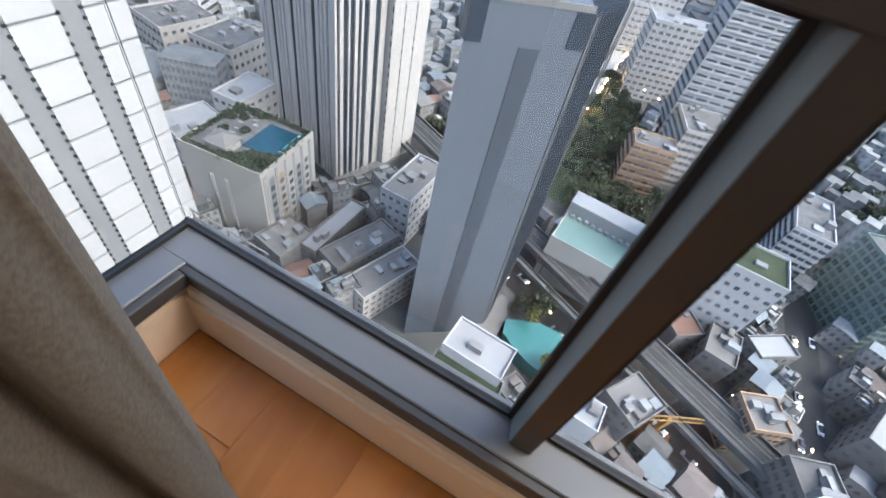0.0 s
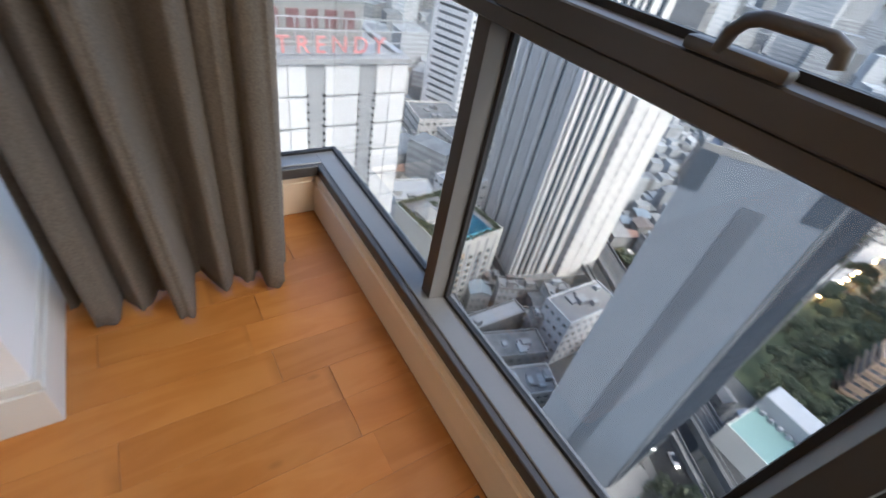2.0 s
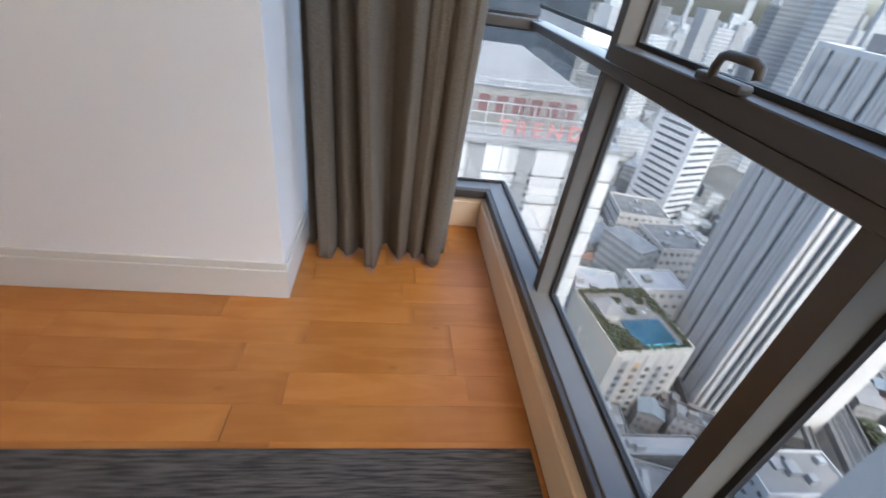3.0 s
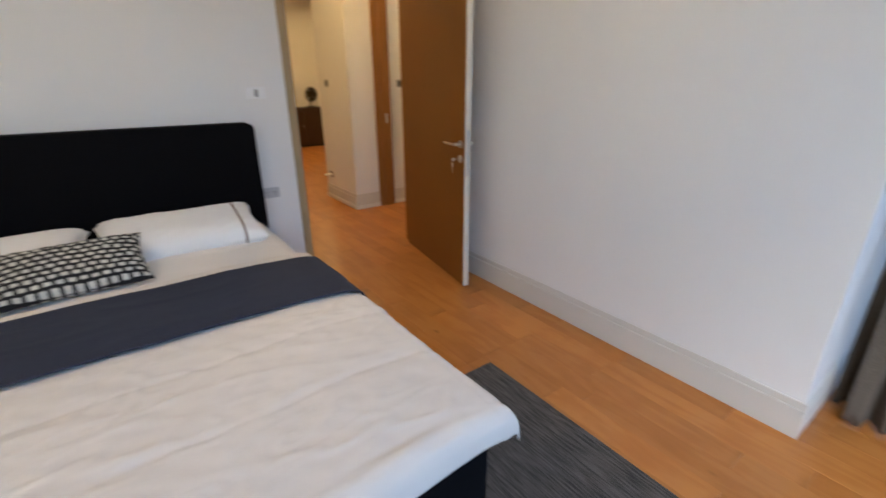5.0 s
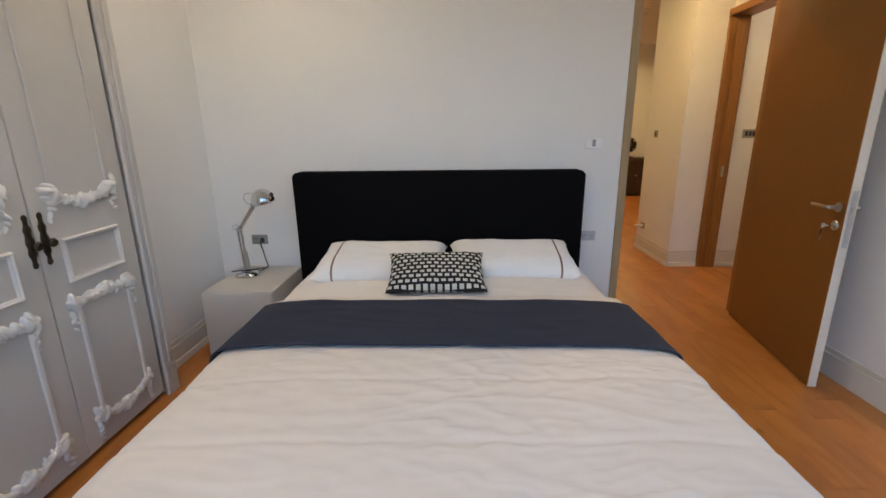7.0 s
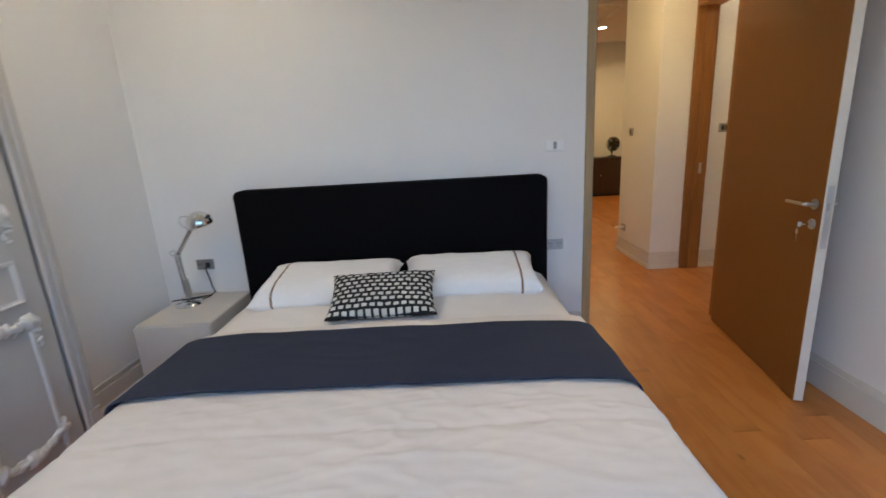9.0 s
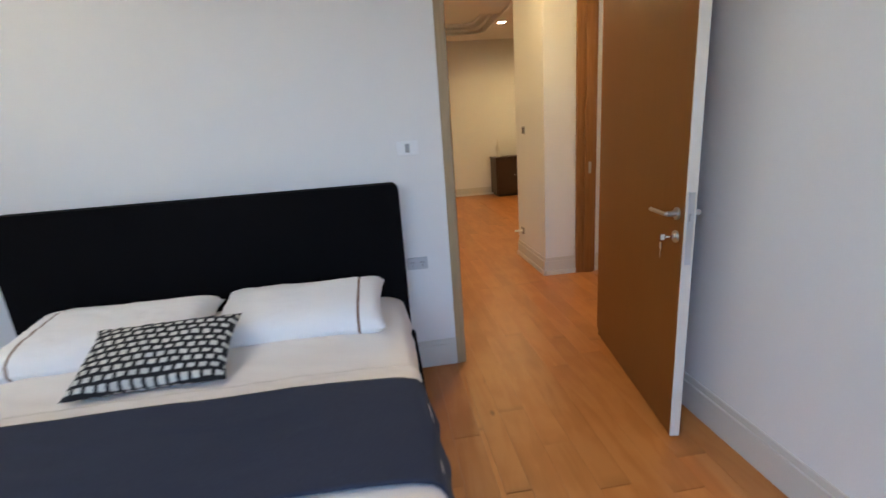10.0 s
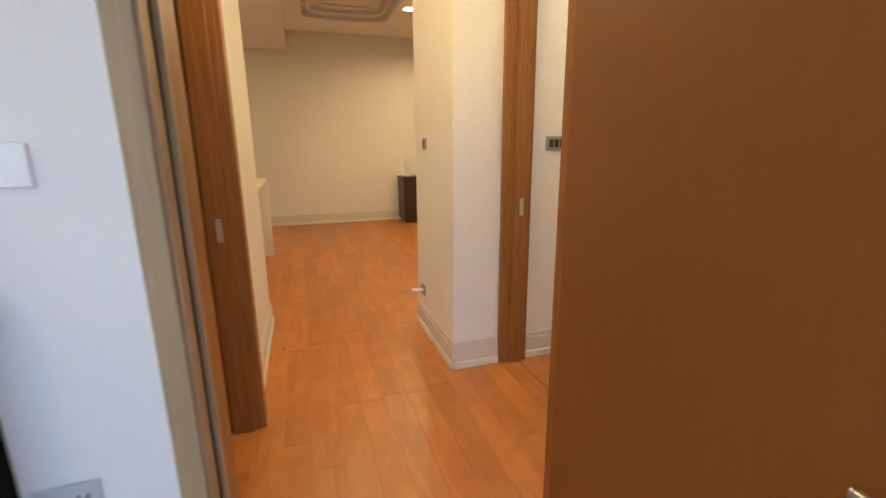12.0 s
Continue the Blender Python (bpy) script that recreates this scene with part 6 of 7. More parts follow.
# buildings that stand out below the window
CITY = [
    ("hotel", "white hotel slab with rows of dark windows and roof garden", -44, -122, 33, 14, -3, 34, M_WHITEWALL, M_GRASS, 8, (12, 4), (1.3, 1.5), 3),
    ("apartment_house", "tan apartment house with stacked balconies beside a park", -18, -189, 18, 12, 13, 22, M_ORANGE, M_CONCD, 6, (5, 4), (2.0, 1.7), 2),
    ("apartment_house", "red-brown apartment house with white roof", -48, -212, 15, 13, 18, 20, M_PINK, M_ROOFW, 6, (5, 4), (1.8, 1.4), 2),
    ("apartment_tower", "white slab apartment tower with rows of balconies", -32, -245, 26, 15, 15, 70, M_WHITEWALL, M_ROOFW, 20, (4, 6), (1.8, 1.8), 3),
    ("office_block", "grey and white office block with wide dark windows", -34, -213, 20, 24, 15, 27, M_CREAM, M_CONCD, 8, (8, 9), (2.1, 1.9), 5),
    ("apartment_house", "white apartment slab with stepped balconies", -64, -224, 12, 32, 13, 24, M_WHITEWALL, M_ROOFW, 9, (4, 10), (2.4, 1.8), 3),
    ("apartment_house", "white terraced apartment block", -76, -172, 13, 28, -4, 28, M_WHITEWALL, M_CONCD, 10, (5, 9), (2.4, 1.8), 3),
    ("office_block", "green-glazed office block with white frames", -106, -160, 20, 30, 22, 30, M_GREEN, M_CONCD, 10, (7, 9), (2.4, 2.2), 4),
    ("office_block", "dark green and grey office block", -89, -321, 26, 38, -3, 20, M_CONC, M_CONCD, 6, (8, 9), (2.4, 1.6), 5),
    ("shop_building", "low grey flat-roofed shop building", -56, -106, 9, 13, -8, 14, M_CONC, M_CONC, 4, (3, 4), (1.6, 1.6), 1),
    ("shop_building", "old shop building with red-brown roof", -44, -110, 10, 12, 37, 12, M_CONC, M_ROOFRED, 3, (3, 4), (1.5, 1.5), 1),
    ("shop_building", "grey flat-roofed building with rooftop units", -34, -71, 10, 12, -33, 18, M_CONC, M_CONC, 5, (3, 4), (1.5, 1.5), 3),
    ("stair_tower", "white steel-framed rooftop box near the window", -22, -59, 9, 7, -4, 22, M_WHITEWALL, M_ROOFW, 0, (0, 0), (1, 1), 2),
    ("roof_house", "low building with white canopy and green strip roof", 4, -57.5, 15, 9, -3, 25, M_WHITEWALL, M_ROOFW, 0, (0, 0), (1, 1), 1),
    ("roof_house", "low annex with a green turf roof", 4, -52, 17, 4, 3, 22, M_CONC, M_GRASS, 0, (0, 0), (1, 1), 0),
    ("hall_building", "hall with a wide white roof", 118, -103, 12, 18, 3, 24, M_WHITEWALL, M_ROOFW, 5, (4, 5), (1.6, 1.6), 0),
    ("hall_building", "low hall with a white roof", 124, -84, 14, 17, -13, 18, M_WHITEWALL, M_ROOFW, 4, (4, 5), (1.6, 1.6), 0),
    ("office_block", "pale office block round a grey roof yard", 154, -131, 22, 22, 2, 22, M_CREAM, M_CONCD, 5, (7, 7), (1.6, 1.8), 4),
    ("office_block", "pale office block with roof plant", 182, -128, 22, 24, -10, 22, M_CREAM, M_CONCD, 5, (7, 7), (1.6, 1.8), 4),
    ("office_block", "white office building with flat grey roof", 49, -105, 11, 23, -1, 20, M_WHITEWALL, M_CONC, 5, (4, 8), (1.3, 1.3), 3),
    ("shop_row", "long row with pale corrugated roof", 62, -80, 6, 25, -1, 10, M_CONC, M_ROOFW, 3, (2, 9), (1.3, 1.3), 0),
    ("shop_row", "dark flat-roofed row of shophouses", 50, -77, 9, 23, -18, 12, M_CONC, M_CONCD, 3, (3, 9), (1.3, 1.3), 5),
    ("shop_row", "flat-roofed shophouse row with pale roof", 38.5, -72, 9, 21, -18, 12, M_CREAM, M_CONC, 4, (3, 9), (1.2, 1.2), 4),
    ("shop_row", "low concrete row with worn roof", 71, -68, 12, 13, -10, 9, M_CONC, M_CONC, 3, (4, 4), (1.3, 1.3), 3),
    ("office_tower", "pale office tower with blue-grey window bands", 215, -160, 26, 22, 20, 78, M_WHITEWALL, M_CONC, 20, (1, 1), (19.0, 1.7), 2),
    ("office_tower", "tall dark glass office tower", 175, -45, 34, 40, 5, 112, M_DARKGLASS, M_CONCD, 0, (0, 0), (1, 1), 2),
    ("condominium_tower", "pale condominium tower far along the avenue", 250, -330, 24, 24, 30, 96, M_CREAM, M_CONC, 24, (6, 6), (2.2, 1.6), 2),
    ("condominium_tower", "grey condominium tower with balcony rows", 190, -330, 24, 22, 15, 84, M_CONC, M_CONC, 22, (6, 6), (2.2, 1.6), 2),
    ("condominium_tower", "white condominium slab above a park", 20, -330, 46, 16, 18, 62, M_WHITEWALL, M_ROOFW, 16, (12, 4), (2.4, 1.7), 2),
    ("condominium_tower", "white apartment slab with green roof edges", -8, -285, 34, 16, 18, 42, M_WHITEWALL, M_ROOFW, 12, (9, 4), (2.4, 1.7), 3),
]
for i, (nm, lb, cx, cy, w, d, a, h, wm, rm, fl, co, wn_, pl) in enumerate(CITY):
    wm = {M_WHITEWALL: M_HAZEWHITE, M_CREAM: M_HAZECREAM}.get(wm, wm)
    block(nm, lb, cx, cy, w, d, a, h, wm, rm, fl, co, wn_, plant=pl + 2 if fl else pl, seed=20 + i, balcony="balconies" in lb or "terraced" in lb)

# mall with teal and white roofs
mall = block("mall", "long mall with teal roof deck and white roof strip", -17, -118, 36, 20, -4, 19, M_CREAM, M_TEAL, 0, (0, 0), parapet=1.2, seed=3)
part("roof_strip", box(-18.5, 18.5, -12.5, -5.0, 15, 24.0, 0.3, 1), M_ROOFW, mall, "white roof strip")
for k in range(14):
    part("roof_unit", box(-16 + k * 2.4, -14.8 + k * 2.4, -4.6, -3.4, 19.1, 20.2, 0.05, 1), M_ROOFW, mall)
hb = block("stair_house", "white stair house with blue water tanks on the hotel", -31, -120, 9, 11, -3, 41, M_WHITEWALL, M_CONC, 0, (0, 0), z0=GROUND + 0.01, seed=5)
for dx in (-1.6, 1.2):
    part("water_tank", lathe([(1.5, 41.1), (1.6, 42.0), (1.6, 43.2), (0.4, 43.8)], 16, None, Matrix.Translation((dx, 0.8, 0))), M_BLUE, hb, "blue water tank", smooth=40)

# curved garden pool
pool_rim = [(2, -83), (-3, -85.5), (-8, -87.5), (-13, -88), (-17.5, -85.5), (-19.5, -81), (-19, -76), (-15, -72), (-9, -73), (-3, -75.5), (1, -78)]
single("garden_pool", prism(pool_rim, GROUND, GROUND + 6.0), M_POOL, "curved turquoise garden pool on a terrace", "pool")
taken.extend([(-9, -80, 14), (-25, -84, 8)])

# roads, and the raised railway along the avenue
taken_lines = [((75, -146), (-140, -45), 13.2), ((-90, -60), (-95, -600), 5.8), ((-95, -268), (-20, -262), 5)]


def ribbon(a, b, w, z0, z1, off=0.0):
    a, b = Vector((*a, 0)), Vector((*b, 0))
    d = (b - a).normalized()
    s = Vector((-d.y, d.x, 0))
    q = [a + s * (off - w / 2), b + s * (off - w / 2), b + s * (off + w / 2), a + s * (off + w / 2)]
    return prism([(p.x, p.y) for p in q], z0, z1)


structure("road", ribbon((85, -150), (-150, -40.5), 27, GROUND, GROUND + 0.12), M_ASPHALT, "dark asphalt avenue under the railway")
structure("road_side", ribbon((-90, -55), (-95, -700), 11, GROUND, GROUND + 0.14), M_ASPHALT, "busy side street with car lights")
structure("road_park", ribbon((-95, -268), (40, -258), 7, GROUND, GROUND + 0.13), M_ASPHALT, "lane beside the park")
for off in (-14.5, 14.5):
    structure("pavement", ribbon((85, -150), (-150, -40.5), 3, GROUND, GROUND + 0.3, off), M_CONC, "concrete pavement along the avenue")
rail = thing("elevated_railway", "grey concrete elevated railway running above the avenue", "railway")
part("deck", ribbon((85, -150), (-150, -40.5), 9.0, GROUND + 10.6, GROUND + 12.0), M_CONCD, rail)
for off in (-4.4, 4.4):
    part("side_wall", ribbon((85, -150), (-150, -40.5), 0.4, GROUND + 12.0, GROUND + 13.1, off), M_CONCD, rail)
for off in (-3.0, -1.5, 1.5, 3.0):
    part("track_rail", ribbon((85, -150), (-150, -40.5), 0.22, GROUND + 12.0, GROUND + 12.3, off), M_CONC, rail)
part("track_bed", ribbon((85, -150), (-150, -40.5), 7.6, GROUND + 12.0, GROUND + 12.15), M_ASPHALT, rail)
u = (Vector((-150, -40.5, 0)) - Vector((85, -150, 0))).normalized()
me = mesh_of("pier", boxes([(-1, 1, -1, 1, 0, 9.5), (-1.2, 1.2, -3.5, 3.5, 9.0, 10.6)]), M_CONC)
for k in range(9):
    o = new("pier", me)
    o.parent = rail
    o.matrix_basis = pose(*(Vector((85, -150, GROUND)) + u * (10 + 28 * k)), 0, 0, math.degrees(math.atan2(u.y, u.x)))


part("side_bridge", ribbon((85, -150), (-150, -40.5), 2.6, GROUND + 8.4, GROUND + 9.0, -9.0), M_CONCD, rail)
for off in (-7.9, -10.1):
    part("side_bridge_rail", ribbon((85, -150), (-150, -40.5), 0.2, GROUND + 9.0, GROUND + 10.0, off), M_CONCD, rail)

# excavated plot with a small ochre crane between the railway and the window
structure("building_plot", prism([(-36, -86.5), (-52, -78.5), (-49, -70), (-44, -66), (-30, -76)], GROUND, GROUND + 0.4), M_MUD, "brown excavated building plot")
taken.extend([(-44, -80, 8), (-49, -76, 3)])
crane = thing("crane", "small ochre lattice crane on the excavated plot", "crane", (-46, -76, GROUND), (0, 0, 28))
part("mast", boxes([(-0.6, 0.6, -0.6, 0.6, 0.4, 11)]), M_OCHRE, crane)
jib = bmesh.new()
for yy in (-0.6, 0.6):
    tube([(-9.5, yy, 11.2), (7.5, yy, 11.2)], 0.16, 5, jib)
tube([(-9.5, 0, 12.0), (0, 0, 12.8), (7.5, 0, 12.0)], 0.16, 5, jib)
for k in range(14):
    tube([(-9.2 + 1.2 * k, -0.6, 11.2), (-8.6 + 1.2 * k, 0, 12.3), (-8.0 + 1.2 * k, 0.6, 11.2)], 0.1, 4, jib)
part("jib", jib, M_OCHRE, crane)

# corner building with a lit billboard
bb = block("shop_building", "grey corner building carrying a lit cyan billboard", -75, -74, 11, 9, 20, 20, M_CONC, M_CONCD, 6, (5, 4), (1.6, 1.6), plant=3, seed=71)
part("billboard_frame", box(-1.0, 5.0, 3.4, 4.9, 18.6, 24.8, 0.1, 1), M_PANELGREY, bb)
part("billboard", box(-0.6, 4.6, 4.9, 4.99, 19.0, 24.4), M_SCREEN, bb, "lit cyan billboard screen")
tan = block("shop_building", "tan brick shophouse with pale window bands and grey roof", -67, -89, 10.5, 10, 24, 15, M_ORANGE, M_CONC, 5, (5, 5), (1.5, 1.5), plant=5, seed=72)
wedge = block("shop_building", "low hall with a plain white metal roof", -71, -116, 14, 7.5, 35, 13, M_CONC, M_ROOFW, 4, (5, 3), (1.5, 1.3), seed=73)
green = block("shop_building", "low hall with a wide white metal roof beside the street", -104, -106, 22, 11, 62, 14, M_CONC, M_ROOFW, 4, (6, 3), (1.5, 1.3), seed=74)

# cars
def make_car():
    c = thing("car", "small pale car on the road with lit headlights", "car", (0, 0, -200), group="cars on the roads")
    part("body", box(-2.1, 2.1, -0.88, 0.88, 0.3, 0.95, 0.18, 2), M_CARW, c)
    part("cabin", box(-1.2, 0.9, -0.76, 0.76, 0.9, 1.45, 0.2, 2), M_DARKGLASS, c, "dark glazed cabin")
    for x in (-1.3, 1.3):
        for y in (-0.8, 0.8):
            part("wheel", lathe([(0.32, -0.1), (0.32, 0.1)], 10, None, Matrix.Translation((x, y, 0.32)) @ Matrix.Rotation(radians(90), 4, "X")), M_GASKET, c)
    for y in (-0.6, 0.6):
        part("headlight", box(2.08, 2.18, y - 0.16, y + 0.16, 0.6, 0.78), M_HEADGLOW, c, "lit headlight")
    return c


car = make_car()
rc = random.Random(12)
spots = []
for k in range(34):
    s = rc.uniform(55, 200)
    lane = rc.choice((-11, -8, -6, 6, 8.5, 11))
    p = Vector((85, -150, 0)) + u * s + Vector((-u.y, u.x, 0)) * lane
    spots.append((p.x, p.y, math.degrees(math.atan2(u.y, u.x)) + (180 if lane > 0 else 0)))
for k in range(26):
    y = rc.uniform(-330, -85)
    lane = rc.choice((-3, 3))
    spots.append((-90 + (y + 55) * 5 / 645 + lane, y, 90 if lane > 0 else -90))
kept = []
for x, y, a in spots:
    if all((x - q[0]) ** 2 + (y - q[1]) ** 2 > 22 for q in kept):
        kept.append((x, y))
        if len(kept) == 1:
            car.matrix_world = pose(x, y, GROUND + 0.14, 0, 0, a)
        else:
            copy_thing(car, pose(x, y, GROUND + 0.14, 0, 0, a))


# long low market hall with a row of warm lamps, beyond the park
arcade = thing("market_arcade", "long pale market roof edged with golden lamps beside the park", "market hall")
part("wall", ribbon((20.5, -228), (17.0, -370), 7, GROUND, GROUND + 5.0), M_CREAM, arcade)
part("roof", ribbon((20.5, -228), (17.0, -370), 8, GROUND + 5.0, GROUND + 5.5), M_HAZECREAM, arcade)
glow = mesh_of("arcade_lamp", box(-0.5, 0.5, -1.6, 1.6, -0.35, 0.35, 0.1, 1), M_LAMPGLOW)
for k in range(19):
    o = new("arcade_lamp", glow)
    o.parent, o.location = arcade, (15.9 - 3.5 * k / 20, -231 - 7.2 * k, GROUND + 5.2)
taken_lines.append(((20.5, -228), (17.0, -370), 5))


# street lamps
def make_lamp():
    s = thing("street_lamp", "street lamp with a warm lit head", "street lamp", (0, 0, -200), group="street lamps")
    part("pole", tube([(0, 0, 0), (0, 0, 8), (0.6, 0, 8.8), (1.8, 0, 9.0)], 0.09, 6), M_PANELGREY, s)
    part("lamp_head", box(1.5, 2.4, -0.22, 0.22, 8.85, 9.1, 0.04, 1), M_LAMPGLOW, s, "glowing lamp head")
    return s


lamp = make_lamp()
places = [(-90 + rc.choice((-7, 7)), -70 - 19 * k) for k in range(15)] + [tuple((Vector((85, -150, 0)) + u * (40 + 17 * k) + Vector((-u.y, u.x, 0)) * (13.6 if k % 2 else -13.6)).xy) for k in range(11)] + [(-8 - 9 * k, -268 + 4 * (k % 2)) for k in range(8)] + [(-60 + 7 * k, -150 - 9 * (k % 3)) for k in range(5)]
for i, (x, y) in enumerate(places):
    m4 = pose(x, y, GROUND, 0, 0, rc.uniform(0, 360))
    if i == 0:
        lamp.matrix_world = m4
    else:
        copy_thing(lamp, m4)


# trees
def make_tree(seed, label, leaf, h, r):
    rr = random.Random(seed)
    t = thing("tree", label, "tree", (0, 0, -200), group="city trees")
    trunk = tube([(0, 0, 0), (0.1, 0, h * 0.3), (0.0, 0.15, h * 0.55)], 0.28, 7)
    for k in range(4):
        a = 1.6 * k + seed
        tube([(0, 0.1, h * 0.4), (math.cos(a) * r * 0.35, math.sin(a) * r * 0.35, h * 0.6), (math.cos(a) * r * 0.6, math.sin(a) * r * 0.6, h * 0.75)], 0.12, 5, trunk)
    part("trunk", trunk, M_TRUNK, t)
    bm = bmesh.new()
    for k in range(9):
        a, q = rr.uniform(0, 6.3), rr.uniform(0.15, 0.75) * r
        s = rr.uniform(0.35, 0.55) * r
        leaf_cloud(bm, (math.cos(a) * q, math.sin(a) * q, h * rr.uniform(0.6, 0.85)), (s, s, s * 0.7), 70, 0.75, rr)
    part("crown", bm, leaf, t)
    return t


kinds = [make_tree(1, "broad dark green street tree", M_LEAF, 11, 5.5), make_tree(2, "slim dark green city tree", M_LEAF, 9, 3.6), make_tree(3, "yellow-green rounded garden tree", M_LEAFY, 6.5, 2.8)]
used = [False] * 3
tree_spots = []
for cx, cy, rx, ry, n in ((8, -215, 26, 45, 62), (-30, -168, 14, 9, 14), (-14, -155, 20, 20, 46), (-54, -158, 13, 16, 16), (-52, -185, 14, 14, 16), (-50, -232, 14, 14, 12), (-36, -150, 10, 9, 10), (-48, -190, 10, 9, 8), (-62, -196, 9, 18, 9), (20, -262, 20, 14, 16), (-88, -255, 14, 24, 12), (-130, -300, 30, 50, 22), (-8, -93, 5, 3, 4), (2, -90, 3, 3, 3), (62, -152, 14, 12, 14), (-118, -200, 12, 60, 14)):
    for _ in range(n):
        a, q = rc.uniform(0, 6.3), rc.random() ** 0.5
        tree_spots.append((cx + rx * q * math.cos(a), cy + ry * q * math.sin(a), 0))
for x, y in ((-27, -166), (-23, -164), (-14, -74), (-16, -77), (-4, -86)):
    tree_spots.append((x, y, 2))


def clear(x, y, r):
    if any((x - a) ** 2 + (y - b) ** 2 < (c + r) ** 2 for a, b, c in taken):
        return False
    for (ax, ay), (bx, by), w in taken_lines:
        dx, dy = bx - ax, by - ay
        t = max(0, min(1, ((x - ax) * dx + (y - ay) * dy) / (dx * dx + dy * dy)))
        if math.hypot(x - ax - t * dx, y - ay - t * dy) < w + r:
            return False
    return True


for x, y, k in tree_spots:
    if k != 2 and not clear(x, y, -2.5):
        continue
    k = k if k == 2 else rc.choice((0, 0, 1))
    z = GROUND + (6.0 if k == 2 and y > -90 and x > -20 else 0.0)
    s = rc.uniform(0.75, 1.2)
    m4 = pose(x, y, z, 0, 0, rc.uniform(0, 360)) @ Matrix.Scale(s, 4)
    if not used[k]:
        kinds[k].matrix_world = m4
        used[k] = True
    else:
        copy_thing(kinds[k], pose(x, y, z, 0, 0, rc.uniform(0, 360)))
structure("park_lawn", prism([(36, -160), (34, -270), (-12, -262), (-14, -205), (-34, -172), (-6, -150)], GROUND, GROUND + 0.1), M_GRASS, "dark green park ground")
structure("garden_lawn", prism([(-28, -172), (-70, -186), (-66, -200), (-30, -186)], GROUND, GROUND + 0.11), M_GRASS, "green garden ground")


# small houses between the larger buildings
def make_house(x, y, w, d, h, a, roof):
    t = thing("house", {"flat": "small flat-roofed concrete city house", "gable": "small city house with a pitched roof", "shed": "small city house with a pale metal roof"}[roof], "house", (x, y, GROUND), (0, 0, a), group="small city houses")
    part("wall", box(-w / 2, w / 2, -d / 2, d / 2, 0, h), M_CITY, t)
    if roof == "flat":
        part("roof", boxes([(-w / 2, w / 2, -d / 2, -d / 2 + 0.3, h, h + 0.8), (-w / 2, w / 2, d / 2 - 0.3, d / 2, h, h + 0.8), (-w / 2, -w / 2 + 0.3, -d / 2, d / 2, h, h + 0.8), (w / 2 - 0.3, w / 2, -d / 2, d / 2, h, h + 0.8), (-w * 0.3, -w * 0.05, -d * 0.25, d * 0.1, h, h + 2.3)]), rc.choice((M_CONC, M_CONCD, M_CREAM)), t)
        sx, sy = rc.uniform(0, w * 0.25), rc.uniform(-d * 0.3, d * 0.2)
        part("roof_shed", boxes([(sx, sx + w * 0.24, sy - d * 0.15, sy + d * 0.25, h + 1.9, h + 2.1), (sx + 0.1, sx + w * 0.2, sy - d * 0.1, sy + d * 0.2, h, h + 1.9)]), rc.choice((M_ROOFW, M_RUST, M_ROOFBLUE, M_CONCD)), t)
        part("roof_unit", boxes([(-w * 0.42, -w * 0.33, d * 0.2, d * 0.35, h, h + 1.0), (-w * 0.25, -w * 0.16, d * 0.25, d * 0.38, h, h + 0.8), (-w * 0.05, w * 0.06, -d * 0.42, -d * 0.33, h, h + 0.9)]), rc.choice((M_ROOFW, M_PANELGREY)), t)
    else:
        rise = 0.6 if roof == "shed" else min(w, d) * 0.25
        bm = bmesh.new()
        e = 0.4
        lo = [(-w / 2 - e, -d / 2 - e), (w / 2 + e, -d / 2 - e), (w / 2 + e, d / 2 + e), (-w / 2 - e, d / 2 + e)]
        v = [bm.verts.new((px, py, h)) for px, py in lo] + [bm.verts.new((-w / 2 - e, 0, h + rise)), bm.verts.new((w / 2 + e, 0, h + rise))]
        for f in ((0, 1, 5, 4), (2, 3, 4, 5), (0, 4, 3), (1, 2, 5), (3, 2, 1, 0)):
            bm.faces.new([v[i] for i in f])
        part("roof", bm, rc.choice((M_ROOFW, M_ROOFBLUE, M_CONC)) if roof == "shed" else rc.choice((M_ROOFRED, M_CONCD, M_RUST, M_ROOFBLUE)), t)


count = 0
groves = []
rest = bmesh.new()
cells = []
gx = -190
while gx < 230:
    gy = -420
    while gy < -40:
        cells.append((gx + rc.uniform(-1.5, 1.5), gy + rc.uniform(-1.5, 1.5)))
        gy += 7.6
    gx += 7.6
cells.sort(key=lambda c: c[0] ** 2 + c[1] ** 2)
for x, y in cells:
    az = math.degrees(math.atan2(x - EYE.x, -(y - EYE.y)))
    if not -62 < az < 72 or math.hypot(x, y) < 62:
        continue
    w, d, h, a = rc.uniform(4.2, 7.6), rc.uniform(4.8, 8.4), rc.choice((5, 6.5, 9.6, 9.6, 12.8)) + rc.uniform(-0.6, 0.6), rc.choice((65, -25, -25, 65)) + rc.uniform(-5, 5)
    if not clear(x, y, max(w, d) * 0.22) or (-15 < x < 36 and -270 < y < -132) or (-46 < x <= -15 and -200 < y < -138):
        continue
    if x < 45 and y < -150 and rc.random() < 0.42:
        groves.append((x, y))
        continue
    if count < 300:
        make_house(x, y, w, d, h, a, rc.choice(("flat", "flat", "shed", "gable")))
        count += 1
    else:
        bm2 = box(-w / 2, w / 2, -d / 2, d / 2, 0, h * rc.choice((1, 1, 1.6)) + rc.uniform(0, 0.5))
        bm2.transform(pose(x, y, GROUND, 0, 0, a))
        me2 = bpy.data.meshes.new("tmp")
        bm2.to_mesh(me2)
        bm2.free()
        rest.from_mesh(me2)
        bpy.data.meshes.remove(me2)
single("house_rows", rest, M_FARCITY, "dense rows of haze-paled city houses far below", "houses", kind="stuff")

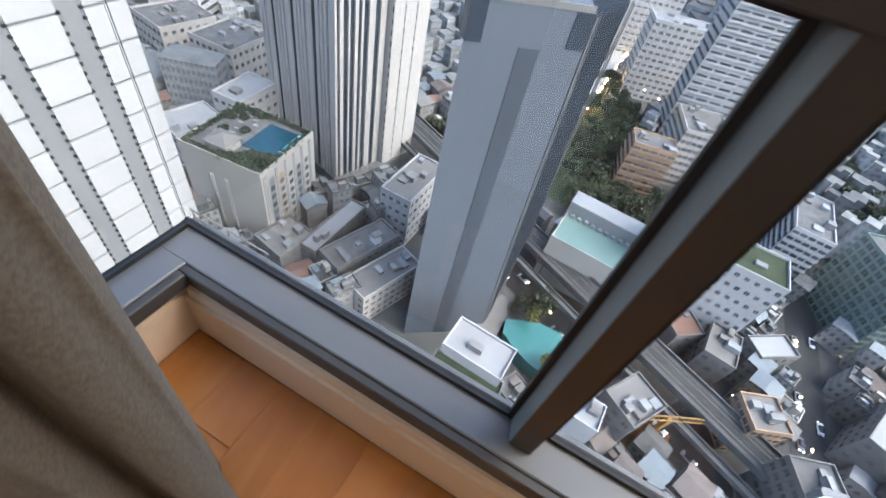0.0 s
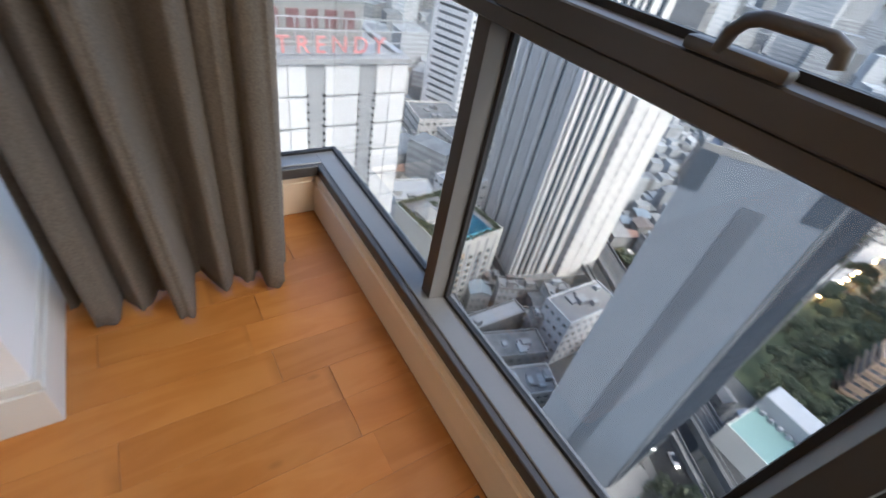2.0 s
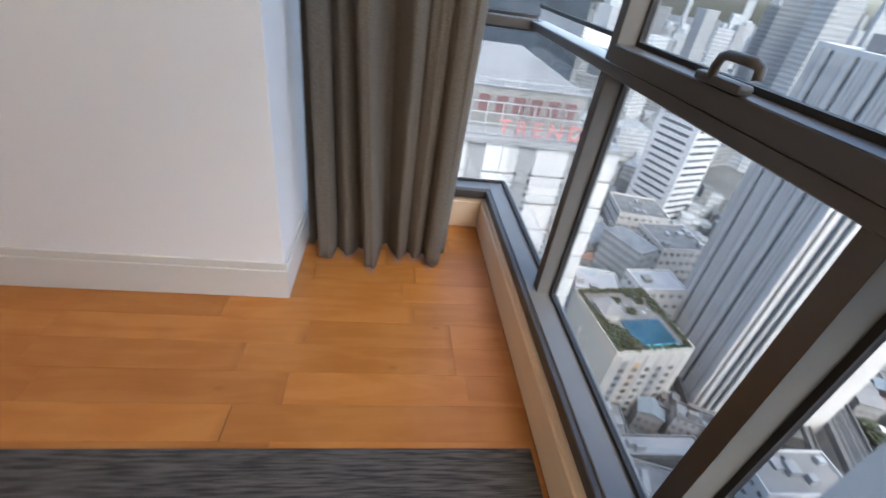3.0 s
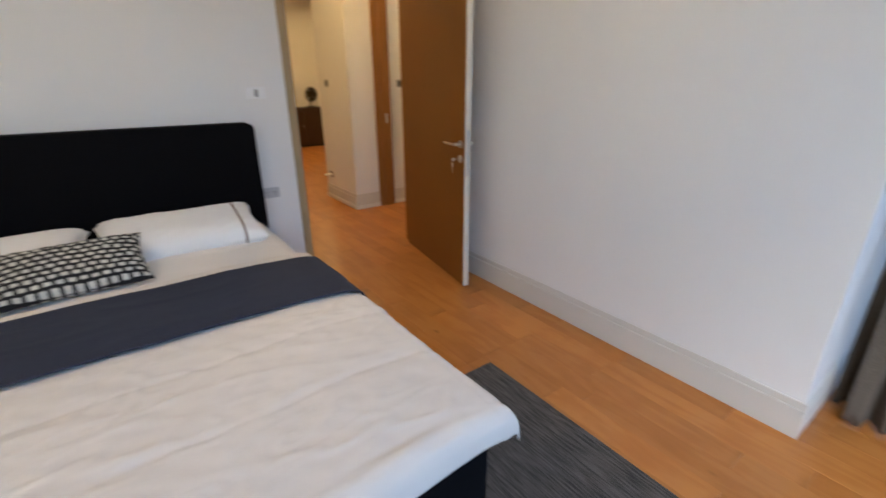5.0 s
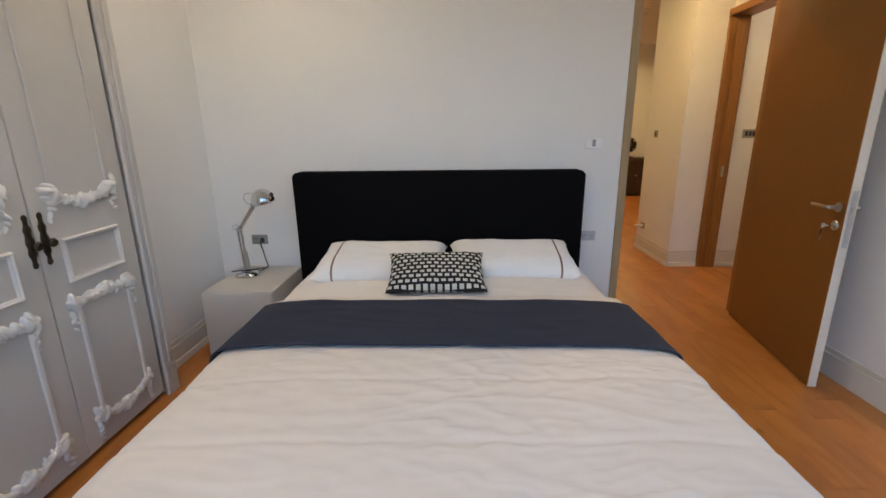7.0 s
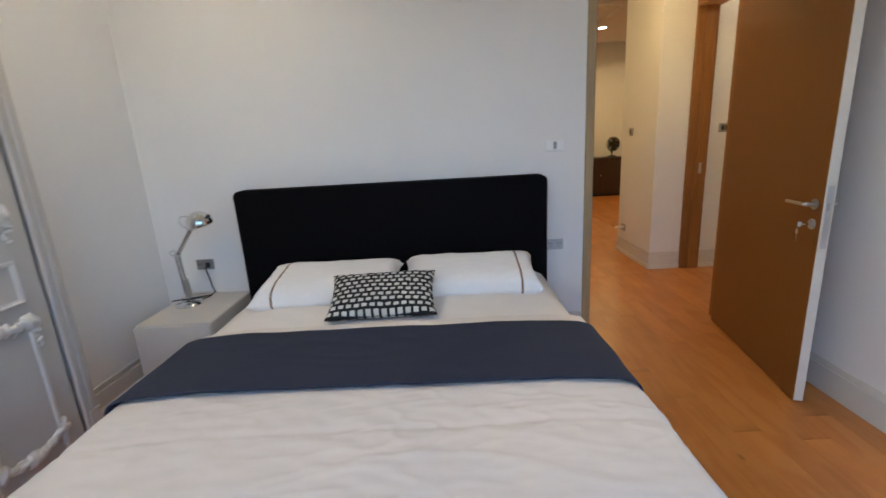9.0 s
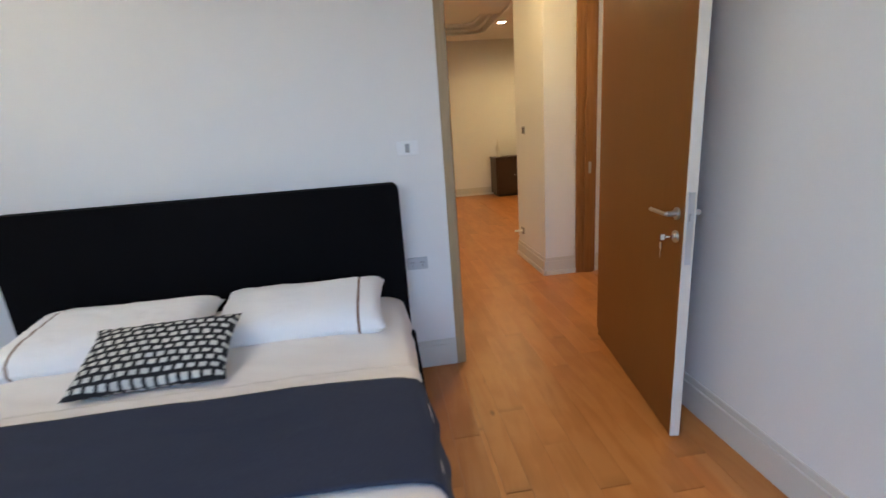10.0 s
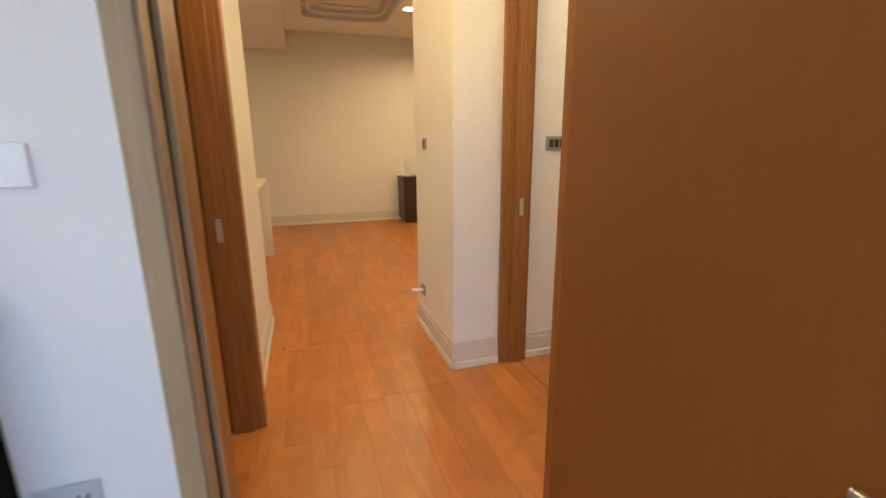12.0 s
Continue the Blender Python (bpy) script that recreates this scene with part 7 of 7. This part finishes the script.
# trees between the far houses
grove = bmesh.new()
rg = random.Random(31)
for x, y in groves:
    for _ in range(rg.choice((1, 2, 2, 3))):
        r = rg.uniform(1.8, 3.6)
        leaf_cloud(grove, (x + rg.uniform(-3.5, 3.5), y + rg.uniform(-3.5, 3.5), GROUND + rg.uniform(3.5, 7.5)), (r, r, r * 0.7), 46, 1.3, rg)
single("garden_trees", grove, M_LEAF, "scattered dark green trees between the city houses", "trees", kind="stuff")

# districts further out, and the skyline
far_v, far_f = [], []


def far_block(x, y, w, d, h, a):
    n = len(far_v)
    ca, sa = math.cos(a), math.sin(a)
    for z in (GROUND, GROUND + h):
        for px, py in ((-w / 2, -d / 2), (w / 2, -d / 2), (w / 2, d / 2), (-w / 2, d / 2)):
            far_v.append((x + px * ca - py * sa, y + px * sa + py * ca, z))
    far_f.extend([(n, n + 1, n + 5, n + 4), (n + 1, n + 2, n + 6, n + 5), (n + 2, n + 3, n + 7, n + 6), (n + 3, n, n + 4, n + 7), (n + 4, n + 5, n + 6, n + 7)])


for _ in range(5200):
    az, q = radians(rc.uniform(-64, 100)), 420 + 2100 * rc.random() ** 1.5
    x, y = q * math.sin(az), -q * math.cos(az)
    tall = rc.random()
    h = rc.uniform(7, 20) if tall < 0.86 else rc.uniform(25, 60) if tall < 0.965 else rc.uniform(70, 135 + q * 0.02)
    far_block(x, y, rc.uniform(10, 30), rc.uniform(10, 26), h, rc.uniform(0, 1.57))
for _ in range(420):
    az, q = radians(rc.uniform(52, 100)), 150 + 300 * rc.random()
    x, y = q * math.sin(az), -q * math.cos(az)
    if clear(x, y, 14):
        taken.append((x, y, 3))
        far_block(x, y, rc.uniform(10, 24), rc.uniform(10, 22), rc.choice((10, 14, 20, 26)) + rc.uniform(-2, 2), rc.uniform(0, 1.57))
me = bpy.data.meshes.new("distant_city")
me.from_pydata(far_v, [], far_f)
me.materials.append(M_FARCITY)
tagged(new("distant_city", me), "distant city blocks and towers with haze in their colour, towards the horizon", "city", "", "stuff")

# lower floors and terrace ledge of the own building
structure("building_below", boxes([(-2.6, 2.2, -3.79, 7.3, GROUND, -0.26), (2.21, 8.15, -6.8, 7.3, GROUND, -6.5)]), M_CONC, "concrete floors below the bedroom")
ledge = structure("terrace_ledge", box(6.0, 8.15, -7.25, -6.0, -6.49, -6.15), M_RUST, "narrow brown terrace ledge outside the building")
rail2 = thing("ledge_railing", "thin pale metal railing along the terrace ledge", "railing", (0, 0, 0))
part("rail", tube([(6.05, -7.18, -5.85), (8.1, -7.18, -5.85)], 0.02, 6), M_CONC, rail2)
for k in range(3):
    part("post", tube([(8.05 - k * 0.95, -7.18, -6.15), (8.05 - k * 0.95, -7.18, -5.85)], 0.02, 6), M_CONC, rail2)


finish_floor()
